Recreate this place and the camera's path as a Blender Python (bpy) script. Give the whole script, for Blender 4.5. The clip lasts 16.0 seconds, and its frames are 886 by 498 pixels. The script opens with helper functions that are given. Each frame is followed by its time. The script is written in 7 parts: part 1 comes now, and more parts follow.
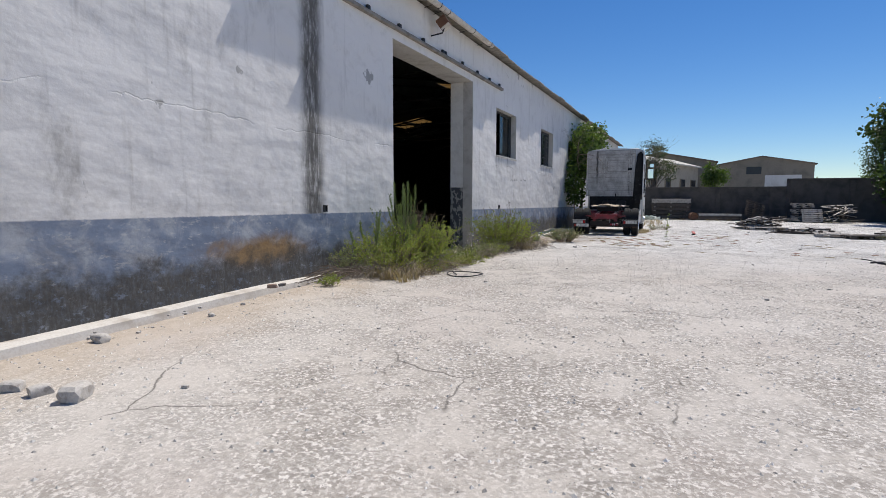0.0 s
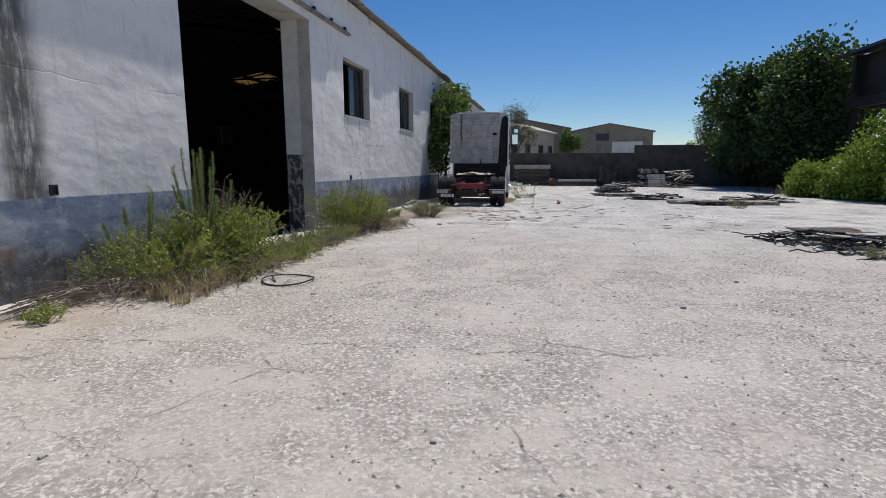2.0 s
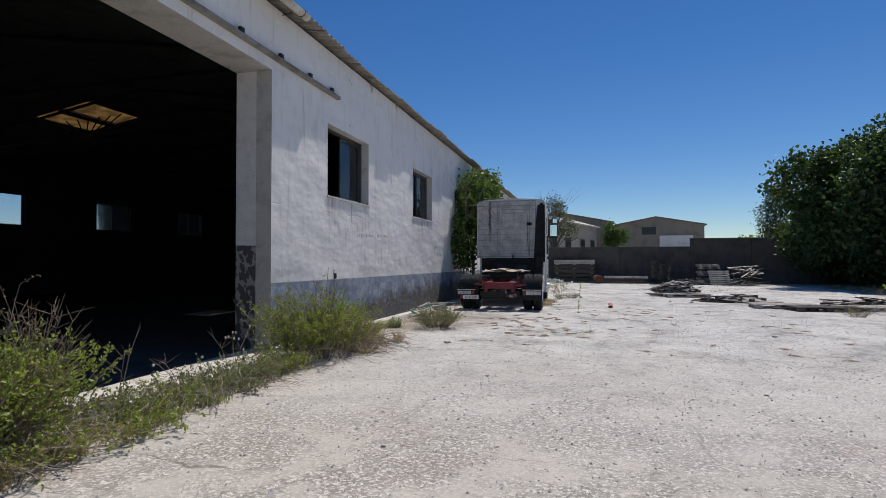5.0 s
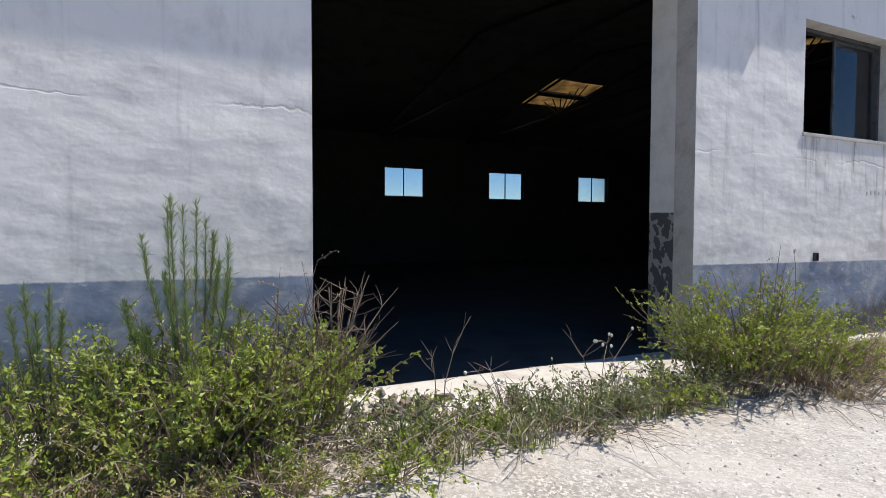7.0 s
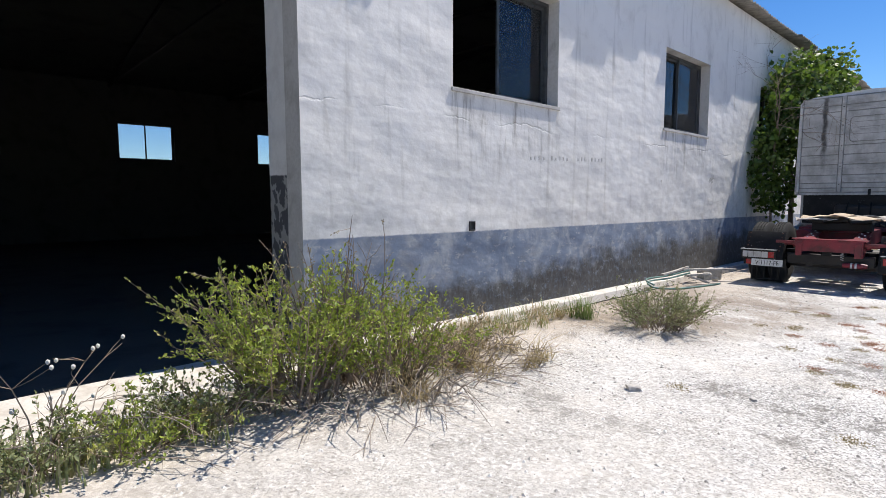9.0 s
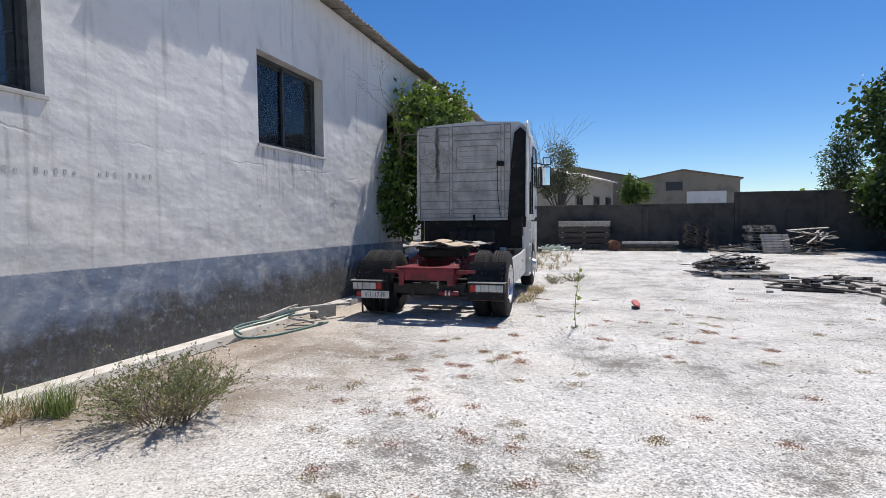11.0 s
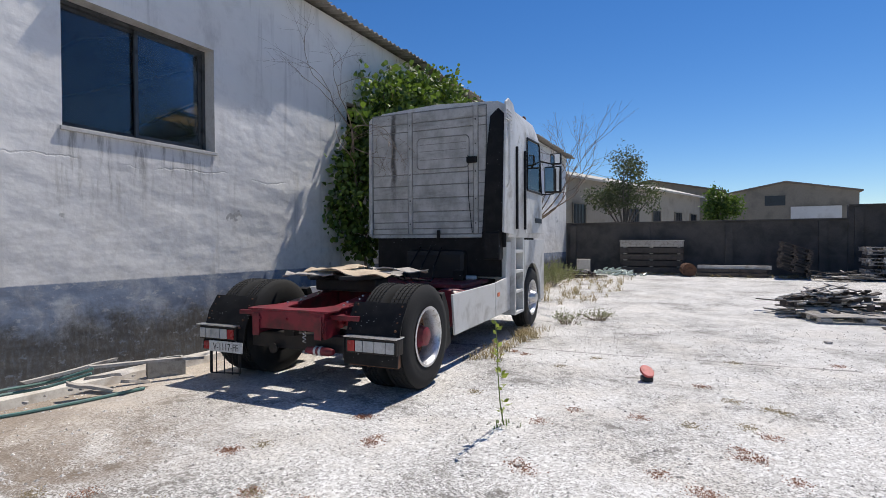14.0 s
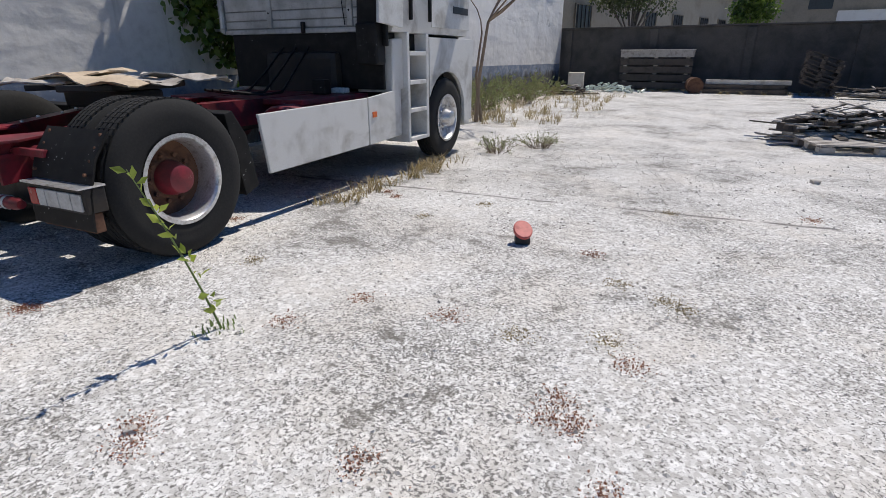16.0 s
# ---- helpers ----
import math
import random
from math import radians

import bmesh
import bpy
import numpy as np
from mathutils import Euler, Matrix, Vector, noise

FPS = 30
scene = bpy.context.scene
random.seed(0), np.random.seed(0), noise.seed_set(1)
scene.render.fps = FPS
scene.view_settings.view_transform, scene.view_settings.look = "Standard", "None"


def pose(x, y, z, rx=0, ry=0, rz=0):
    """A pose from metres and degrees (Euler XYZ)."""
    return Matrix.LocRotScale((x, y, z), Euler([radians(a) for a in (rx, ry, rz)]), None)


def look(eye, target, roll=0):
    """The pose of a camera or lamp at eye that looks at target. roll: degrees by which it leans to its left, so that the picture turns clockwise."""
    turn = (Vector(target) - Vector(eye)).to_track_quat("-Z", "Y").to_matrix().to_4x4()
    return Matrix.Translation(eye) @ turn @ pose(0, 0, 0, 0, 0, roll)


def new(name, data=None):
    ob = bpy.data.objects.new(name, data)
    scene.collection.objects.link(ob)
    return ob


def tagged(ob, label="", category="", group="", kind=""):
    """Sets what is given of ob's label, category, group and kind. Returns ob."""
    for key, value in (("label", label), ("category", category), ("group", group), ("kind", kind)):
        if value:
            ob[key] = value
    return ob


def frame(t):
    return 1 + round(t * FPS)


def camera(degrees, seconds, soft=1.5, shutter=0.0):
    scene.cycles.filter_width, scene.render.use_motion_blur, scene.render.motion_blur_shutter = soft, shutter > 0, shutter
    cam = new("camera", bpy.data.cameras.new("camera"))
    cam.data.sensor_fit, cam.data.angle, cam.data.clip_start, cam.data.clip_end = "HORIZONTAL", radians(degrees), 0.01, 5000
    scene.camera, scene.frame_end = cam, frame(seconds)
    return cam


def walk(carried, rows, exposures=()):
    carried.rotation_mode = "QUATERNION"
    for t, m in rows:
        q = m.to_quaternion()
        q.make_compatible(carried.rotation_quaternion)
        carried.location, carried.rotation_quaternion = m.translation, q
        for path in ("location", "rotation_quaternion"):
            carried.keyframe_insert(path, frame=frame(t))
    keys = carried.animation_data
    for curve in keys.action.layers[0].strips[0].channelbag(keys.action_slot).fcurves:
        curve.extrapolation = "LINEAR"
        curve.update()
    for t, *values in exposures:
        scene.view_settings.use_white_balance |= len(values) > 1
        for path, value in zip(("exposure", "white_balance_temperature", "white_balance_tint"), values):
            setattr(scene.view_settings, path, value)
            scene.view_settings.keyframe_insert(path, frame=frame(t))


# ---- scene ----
cam = camera(79.8, 16.0, soft=0.65)
METRES, EYE, TILT, LEAN, TURN = 21.7, 1.5, 0.0, 0.0, 25.2
ROWS = [
    (0.0, 0.0, 0.0, 0.0, 0.01, -5.28, -0.1),
    (0.5, 0.0057, 0.0292, -0.0018, -4.43, -9.67, -0.33),
    (1.0, 0.0135, 0.0594, -0.0019, -8.67, -10.27, -0.03),
    (1.5, 0.0224, 0.0876, 0.003, -9.33, -10.45, -0.07),
    (2.0, 0.0313, 0.1158, 0.0053, -14.23, -8.99, 0.12),
    (2.5, 0.0438, 0.144, 0.0055, -16.21, -6.65, 0.13),
    (3.0, 0.0555, 0.1724, 0.0064, -16.49, -3.01, 0.39),
    (5.5, 0.1087, 0.3134, 0.0047, -3.88, 1.38, 0.06),
    (6.0, 0.114, 0.3438, 0.0052, 10.8, -0.78, -0.08),
    (6.5, 0.1168, 0.3755, 0.0067, 25.96, -0.13, -0.23),
    (7.0, 0.1237, 0.4045, 0.0066, 40.46, -2.08, -0.15),
    (7.5, 0.132, 0.4334, 0.0068, 43.69, -3.0, -0.25),
    (8.0, 0.1461, 0.4625, 0.0084, 41.48, -2.38, 0.18),
    (8.5, 0.1653, 0.4926, 0.0066, 33.76, -4.35, 0.07),
    (9.0, 0.1875, 0.5204, 0.0058, 22.25, -5.42, 0.08),
    (9.5, 0.2083, 0.5448, 0.0047, 13.69, -6.45, 0.25),
    (10.0, 0.2286, 0.569, 0.0057, 1.99, -6.01, 0.38),
    (12.5, 0.3219, 0.6929, 0.01, -11.06, -1.19, 0.5),
    (13.0, 0.345, 0.7151, 0.0083, -5.83, -1.33, 0.69),
    (13.5, 0.3691, 0.7366, 0.0074, -2.75, -0.99, 0.47),
    (14.0, 0.3894, 0.7595, 0.0064, 0.92, -0.85, 0.3),
    (14.5, 0.4084, 0.7839, 0.0045, 2.47, -2.9, 0.21),
    (15.0, 0.4276, 0.8063, 0.0024, 2.93, -5.93, 0.15),
    (15.5, 0.4489, 0.8292, 0.0019, 3.4, -6.8, 0.51),
    (16.0, 0.4707, 0.8543, -0.0027, 2.36, -20.12, 0.2),
]
walk(cam, [(t, pose(0, 0, EYE, TILT, LEAN, TURN) @ pose(METRES * x, METRES * y, METRES * z, 90 + pitch, roll, yaw)) for t, x, y, z, yaw, pitch, roll in ROWS],
     [(0.0, -0.12), (0.5, -0.2), (1.5, -0.28), (2.5, -0.46), (3.2, -0.52), (5.5, -0.26), (6.5, 0.07), (9.0, 0.33), (10.5, 0.13), (12.5, -0.03), (15.0, 0.0), (15.5, 0.03), (16.0, -0.22)])

# ---- light ----
SUN_WAY = Vector((0.15, 0.54, 1.0)).normalized()   # towards the sun
world = bpy.data.worlds.new("sky")
scene.world = world
world.use_nodes = True
sky = world.node_tree.nodes.new("ShaderNodeTexSky")
sky.sky_type, sky.sun_disc = "NISHITA", False
sky.sun_elevation = math.asin(SUN_WAY.z)
sky.sun_rotation = math.atan2(SUN_WAY.x, SUN_WAY.y)
sky.altitude, sky.air_density, sky.dust_density, sky.ozone_density = 300.0, 0.95, 0.0, 4.4
tint = world.node_tree.nodes.new("ShaderNodeHueSaturation")
tint.inputs["Saturation"].default_value = 1.26
tint.inputs["Hue"].default_value = 0.507
world.node_tree.links.new(sky.outputs["Color"], tint.inputs["Color"])
world.node_tree.links.new(tint.outputs["Color"], world.node_tree.nodes["Background"].inputs["Color"])
world.node_tree.nodes["Background"].inputs["Strength"].default_value = 0.108
sun = new("sun", bpy.data.lights.new("sun", "SUN"))
sun.data.energy, sun.data.angle, sun.data.color = 4.85, radians(0.5), (1.0, 0.94, 0.86)
sun.matrix_world = look(SUN_WAY * 60, (0, 0, 0))
scene.view_settings.exposure = 0.0


# ---- materials ----
class Nodes:
    """A small builder for one procedural material."""

    def __init__(self, name, rough=0.8, metal=0.0):
        self.mat = bpy.data.materials.new(name)
        self.mat.use_nodes = True
        self.tree = self.mat.node_tree
        self.bsdf = self.tree.nodes["Principled BSDF"]
        self.bsdf.inputs["Roughness"].default_value = rough
        self.bsdf.inputs["Metallic"].default_value = metal
        self.space = self.add("ShaderNodeTexCoord").outputs["Object"]

    def add(self, kind, **values):
        n = self.tree.nodes.new(kind)
        for k, v in values.items():
            n.inputs[k.replace("_", " ")].default_value = v
        return n

    def link(self, a, b):
        self.tree.links.new(a, b)

    def stretch(self, x, y, z, where=None):
        m = self.add("ShaderNodeMapping")
        m.inputs["Scale"].default_value = (x, y, z)
        self.link(where or self.space, m.inputs["Vector"])
        return m.outputs["Vector"]

    def noise(self, scale, detail=4.0, rough=0.55, where=None, distort=0.0):
        n = self.add("ShaderNodeTexNoise", Scale=scale, Detail=detail, Roughness=rough, Distortion=distort)
        self.link(where or self.space, n.inputs["Vector"])
        return n.outputs["Fac"]

    def cells(self, scale, feature="F1", where=None, out="Distance", chance=1.0):
        n = self.add("ShaderNodeTexVoronoi", Scale=scale, Randomness=chance)
        n.feature = feature
        self.link(where or self.space, n.inputs["Vector"])
        return n.outputs[out]

    def ramp(self, value, *stops):
        n = self.add("ShaderNodeMapRange")
        n.interpolation_type = "SMOOTHSTEP"
        self.link(value, n.inputs["Value"])
        for key, v in zip(("From Min", "From Max", "To Min", "To Max"), stops):
            n.inputs[key].default_value = v
        return n.outputs["Result"]

    def maths(self, op, a, b=0.0):
        n = self.add("ShaderNodeMath")
        n.operation = op
        for i, v in enumerate((a, b)):
            if isinstance(v, (int, float)):
                n.inputs[i].default_value = v
            else:
                self.link(v, n.inputs[i])
        return n.outputs[0]

    def mix(self, fac, a, b, blend="MIX"):
        n = self.add("ShaderNodeMix")
        n.data_type, n.blend_type = "RGBA", blend
        for slot, v in ((0, fac), (6, a), (7, b)):
            if isinstance(v, (int, float)):
                n.inputs[slot].default_value = v
            elif isinstance(v, tuple):
                n.inputs[slot].default_value = (*v, 1)
            else:
                self.link(v, n.inputs[slot])
        return n.outputs[2]

    def axis(self, i):
        n = self.add("ShaderNodeSeparateXYZ")
        self.link(self.space, n.inputs[0])
        return n.outputs[i]

    def chance(self):
        return self.add("ShaderNodeObjectInfo").outputs["Random"]

    def island(self):
        return self.add("ShaderNodeNewGeometry").outputs["Random Per Island"]

    def bump(self, height, strength=0.5, distance=0.02):
        n = self.add("ShaderNodeBump", Strength=strength, Distance=distance)
        self.link(height, n.inputs["Height"])
        if self.bsdf.inputs["Normal"].is_linked:
            self.link(self.bsdf.inputs["Normal"].links[0].from_socket, n.inputs["Normal"])
        self.link(n.outputs["Normal"], self.bsdf.inputs["Normal"])

    def done(self, colour, rough=None):
        if isinstance(colour, tuple):
            self.bsdf.inputs["Base Color"].default_value = (*colour, 1)
        else:
            self.link(colour, self.bsdf.inputs["Base Color"])
        if rough is not None:
            self.link(rough, self.bsdf.inputs["Roughness"])
        return self.mat


def worn(name, base, dirt, rough=0.7, metal=0.0, scale=6.0, amount=0.5, bump=0.2, grain=60.0, vary=0.0):
    """A surface of one colour with stains at one scale and grain at another."""
    n = Nodes(name, rough, metal)
    stain = n.ramp(n.noise(scale, 6.0, 0.62, distort=0.4), 0.62 - amount * 0.35, 0.75, 0.0, 1.0)
    fine = n.noise(grain, 3.0)
    col = n.mix(stain, base, dirt)
    col = n.mix(n.ramp(fine, 0.35, 0.75, 0.0, 0.35), col, dirt)
    if vary:
        col = n.mix(n.maths("MULTIPLY", n.chance(), vary), col, dirt)
    if bump:
        n.bump(fine, bump, 0.004)
    return n.done(col, n.ramp(stain, 0, 1, rough, min(1.0, rough + 0.2)))


def plaster_material():
    n = Nodes("whitewashed_plaster", 0.92)
    y, z = n.axis(1), n.axis(2)
    big = n.noise(0.5, 4.0, 0.6)
    mid = n.noise(2.6, 6.0, 0.65, distort=0.6)
    fine = n.noise(22.0, 5.0, 0.7)
    streak = n.noise(3.0, 5.0, 0.6, n.stretch(1.0, 2.2, 0.16))
    col = n.mix(n.ramp(big, 0.35, 0.7, 0.0, 0.6), (0.82, 0.80, 0.77), (0.74, 0.715, 0.675))
    col = n.mix(n.ramp(mid, 0.5, 0.75, 0.0, 0.45), col, (0.58, 0.555, 0.52))
    col = n.mix(n.ramp(streak, 0.56, 0.78, 0.0, 0.45), col, (0.34, 0.32, 0.29))
    low = n.ramp(z, 1.2, 2.9, 0.28, 0.0)
    col = n.mix(n.maths("MULTIPLY", low, n.ramp(n.noise(6.0, 6.0, 0.7), 0.42, 0.7, 0.0, 1.0)), col, (0.36, 0.34, 0.3))
    # patches of peeled plaster, grey
    peel = n.ramp(n.noise(1.3, 8.0, 0.6, distort=0.3), 0.665, 0.69, 0.0, 0.65)
    col = n.mix(peel, col, (0.30, 0.29, 0.27))
    seam_z = n.maths("ADD", z, n.maths("MULTIPLY", n.maths("SUBTRACT", n.noise(0.9, 6.0, 0.6), 0.5), 0.5))
    seam = n.ramp(n.maths("ABSOLUTE", n.maths("SUBTRACT", seam_z, 2.62)), 0.0, 0.016, 1.0, 0.0)
    seam = n.maths("MULTIPLY", seam, n.ramp(n.noise(0.7, 3.0), 0.42, 0.55, 0.0, 1.0))
    col = n.mix(n.maths("MULTIPLY", seam, 0.16), col, (0.30, 0.28, 0.25))
    blotch = n.maths("MULTIPLY", n.ramp(n.noise(1.1, 7.0, 0.7, n.stretch(1, 1.3, 0.55)), 0.53, 0.72, 0.0, 0.65), n.ramp(y, 2.0, 9.0, 1.0, 0.4))
    col = n.mix(blotch, col, (0.24, 0.225, 0.20))
    # drips below the windows
    for middle in (17.5, 22.97):
        under = n.maths("MULTIPLY", n.ramp(n.maths("ABSOLUTE", n.maths("SUBTRACT", y, middle)), 0.95, 1.3, 1.0, 0.0), n.maths("MULTIPLY", n.ramp(z, 1.5, 2.85, 0.0, 1.0), n.ramp(z, 2.95, 2.99, 1.0, 0.0)))
        drip = n.ramp(n.noise(6.0, 6.0, 0.7, n.stretch(1, 1.5, 0.2)), 0.48, 0.68, 0.1, 0.8)
        col = n.mix(n.maths("MULTIPLY", under, drip), col, (0.27, 0.25, 0.22))
    # black run-off stain beside the door
    line = n.maths("ADD", y, n.maths("MULTIPLY", n.maths("SUBTRACT", mid, 0.5), 0.22))
    off = n.maths("ABSOLUTE", n.maths("SUBTRACT", line, 7.27))
    run = n.maths("MULTIPLY", n.ramp(off, 0.10, 0.40, 1.0, 0.0), n.ramp(n.noise(9.0, 7.0, 0.75, n.stretch(1, 1.6, 0.3)), 0.24, 0.54, 0.15, 1.0))
    col = n.mix(n.maths("MULTIPLY", run, 0.9), col, (0.07, 0.065, 0.055))
    # older stain further off
    off2 = n.maths("ABSOLUTE", n.maths("SUBTRACT", line, 2.2))
    run2 = n.maths("MULTIPLY", n.ramp(off2, 0.05, 0.35, 1.0, 0.0), n.ramp(n.noise(5.0, 6.0, 0.7), 0.42, 0.7, 0.0, 0.6))
    col = n.mix(run2, col, (0.16, 0.15, 0.13))
    # blue-grey painted band with a ragged top
    chip_y, chip_z = n.maths("SUBTRACT", y, 9.0), n.maths("SUBTRACT", z, 3.9)
    chip = n.maths("ADD", n.maths("SQRT", n.maths("ADD", n.maths("MULTIPLY", chip_y, chip_y), n.maths("MULTIPLY", chip_z, chip_z))), n.maths("MULTIPLY", n.maths("SUBTRACT", n.noise(7.0, 5.0), 0.5), 0.5))
    col = n.mix(n.ramp(chip, 0.10, 0.16, 0.75, 0.0), col, (0.25, 0.24, 0.225))
    edge = n.maths("ADD", z, n.maths("MULTIPLY", n.maths("SUBTRACT", fine, 0.5), 0.035))
    edge = n.maths("ADD", edge, n.maths("MULTIPLY", n.maths("SUBTRACT", y, 6.0), 0.0055))
    band = n.maths("SUBTRACT", 1.0, n.ramp(edge, 1.262, 1.282, 0.0, 1.0))
    blue = n.mix(n.ramp(mid, 0.42, 0.68, 0.0, 0.9), (0.20, 0.245, 0.325), (0.40, 0.42, 0.45))
    blue = n.mix(n.ramp(n.noise(7.0, 7.0, 0.7, n.stretch(1, 0.8, 1.6)), 0.56, 0.64, 0.0, 0.7), blue, (0.47, 0.475, 0.48))
    blue = n.mix(n.ramp(n.noise(1.6, 8.0, 0.75, n.stretch(1, 0.7, 1.3)), 0.5, 0.68, 0.0, 0.42), blue, (0.18, 0.175, 0.175))
    col = n.mix(band, col, blue)
    # rust-brown patch low down
    dy = n.maths("DIVIDE", n.maths("SUBTRACT", y, 6.1), 1.15)
    dz = n.maths("DIVIDE", n.maths("SUBTRACT", z, 0.72), 0.30)
    round_off = n.maths("SQRT", n.maths("ADD", n.maths("MULTIPLY", dy, dy), n.maths("MULTIPLY", dz, dz)))
    rust = n.ramp(n.maths("ADD", round_off, n.maths("MULTIPLY", n.maths("SUBTRACT", mid, 0.5), 1.6)), 0.35, 1.15, 0.9, 0.0)
    col = n.mix(rust, col, n.mix(fine, (0.22, 0.12, 0.045), (0.42, 0.26, 0.09)))
    # black mould climbing from the foot
    climb = n.maths("ADD", z, n.maths("MULTIPLY", n.maths("SUBTRACT", n.noise(1.7, 8.0, 0.74, n.stretch(1, 0.9, 0.9)), 0.5), 1.25))
    mould = n.maths("MULTIPLY", n.ramp(n.maths("SUBTRACT", climb, n.maths("ADD", n.ramp(y, 17.0, 21.0, -0.16, 0.06), n.ramp(y, 8.0, 11.0, 0.16, 0.0))), 0.50, 0.86, 1.0, 0.0), n.ramp(n.noise(14.0, 6.0, 0.75, n.stretch(1, 1.6, 0.6)), 0.25, 0.6, 0.7, 1.0))
    mould = n.maths("MULTIPLY", mould, n.ramp(n.noise(8.0, 7.0, 0.75, n.stretch(1, 0.9, 1.4)), 0.54, 0.66, 1.0, 0.4))
    col = n.mix(n.maths("MULTIPLY", mould, 0.95), col, n.mix(fine, (0.045, 0.042, 0.036), (0.10, 0.09, 0.075)))
    n.bump(n.noise(1.5, 2.5, 0.45, n.stretch(1, 0.6, 1.2)), 0.85, 0.06)
    n.bump(n.noise(4.5, 3.0, 0.5, n.stretch(1, 0.7, 1.2)), 0.7, 0.016)
    n.bump(fine, 0.35, 0.004)
    n.bump(seam, 0.3, -0.012)
    return n.done(col)


def yard_material():
    n = Nodes("worn_gravel_concrete", 0.95)
    x, y = n.axis(0), n.axis(1)
    wide = n.noise(0.22, 5.0, 0.6)
    mid = n.noise(1.3, 6.0, 0.62, distort=0.5)
    fine = n.noise(9.0, 6.0, 0.7)
    grit = n.noise(62.0, 3.0, 0.7)
    bent = n.mix(0.035, n.space, n.add_colour_noise(17.0))
    tones = n.add("ShaderNodeSeparateColor")
    n.link(n.cells(48.0, "F1", bent, "Color"), tones.inputs[0])
    chips = n.noise(36.0, 3.0, 0.62, bent)
    # pale stone chips in a darker matrix
    stone = n.mix(n.ramp(tones.outputs[0], 0.2, 1.0, 0.0, 1.0), (0.37, 0.34, 0.30), (0.72, 0.675, 0.62))
    matrix = n.mix(fine, (0.175, 0.155, 0.135), (0.31, 0.275, 0.235))
    gap = n.ramp(n.maths("ADD", chips, n.maths("MULTIPLY", n.maths("SUBTRACT", grit, 0.5), 0.4)), 0.44, 0.54, 1.0, 0.0)
    col = n.mix(n.maths("MULTIPLY", gap, n.ramp(mid, 0.35, 0.62, 0.95, 0.5)), stone, matrix)
    # cement skin left in patches over the stones
    skin = n.ramp(n.maths("ADD", mid, n.maths("MULTIPLY", fine, 0.45)), 0.66, 0.90, 0.0, 0.8)
    col = n.mix(skin, col, n.mix(grit, (0.44, 0.40, 0.35), (0.62, 0.57, 0.51)))
    col = n.mix(n.ramp(wide, 0.44, 0.64, 0.0, 0.35), col, (0.62, 0.585, 0.54))
    col = n.mix(n.ramp(n.noise(0.5, 4.0), 0.5, 0.7, 0.0, 0.25), col, (0.40, 0.33, 0.29))
    # lime-white stones with moss in the joints towards the far end of the yard
    far = n.ramp(n.maths("ADD", y, n.maths("MULTIPLY", n.maths("SUBTRACT", wide, 0.5), 8.0)), 9.0, 19.0, 0.0, 1.0)
    lime = n.mix(tones.outputs[1], (0.45, 0.435, 0.41), (0.86, 0.85, 0.83))
    lime = n.mix(n.ramp(n.noise(0.9, 8.0, 0.7), 0.45, 0.65, 0.0, 0.5), lime, (0.72, 0.67, 0.60))
    col = n.mix(n.maths("MULTIPLY", far, 0.85), col, lime)
    patch = n.noise(0.75, 10.0, 0.74, distort=0.3)
    clump = n.noise(6.5, 8.0, 0.76, bent)
    level = n.maths("ADD", n.noise(72.0, 4.0, 0.72, bent), n.maths("MULTIPLY", n.maths("SUBTRACT", patch, 0.5), 0.42))
    joints = n.maths("MULTIPLY", n.ramp(level, 0.525, 0.56, 0.0, 1.0), n.ramp(far, 0, 1, 0.12, 0.88))
    col = n.mix(joints, col, n.mix(fine, (0.045, 0.042, 0.038), (0.16, 0.15, 0.135)))
    level = n.maths("ADD", clump, n.maths("MULTIPLY", n.maths("SUBTRACT", patch, 0.5), 0.9))
    moss = n.maths("MULTIPLY", n.ramp(level, 0.60, 0.63, 0.0, 1.0), n.ramp(far, 0, 1, 0.05, 0.82))
    col = n.mix(n.maths("MULTIPLY", moss, n.ramp(grit, 0.35, 0.6, 0.35, 1.0)), col, n.mix(grit, (0.05, 0.047, 0.04), (0.22, 0.20, 0.17)))
    # ochre soil along the wall
    near = n.ramp(n.maths("ADD", x, n.maths("MULTIPLY", n.maths("SUBTRACT", mid, 0.5), 2.2)), -5.2, -3.7, 0.7, 0.0)
    col = n.mix(near, col, n.mix(fine, (0.36, 0.28, 0.20), (0.56, 0.48, 0.39)))
    soil = n.maths("MULTIPLY", n.ramp(n.maths("ADD", x, n.maths("MULTIPLY", wide, 2.0)), -2.6, -1.2, 1.0, 0.0), n.maths("MULTIPLY", n.ramp(y, 16.5, 18.5, 0.0, 1.0), n.ramp(y, 20.5, 23.0, 1.0, 0.0)))
    soil = n.maths("MULTIPLY", soil, n.ramp(n.maths("ADD", mid, n.maths("MULTIPLY", chips, 0.5)), 0.54, 0.82, 0.1, 0.8))
    col = n.mix(soil, col, n.mix(fine, (0.105, 0.075, 0.05), (0.27, 0.205, 0.145)))
    # cracks across the slab
    wander = n.maths("MULTIPLY", n.maths("SUBTRACT", n.noise(0.8, 9.0, 0.68), 0.5), 0.9)
    broken = n.ramp(n.noise(1.9, 6.0, 0.7), 0.42, 0.56, 0.05, 1.0)
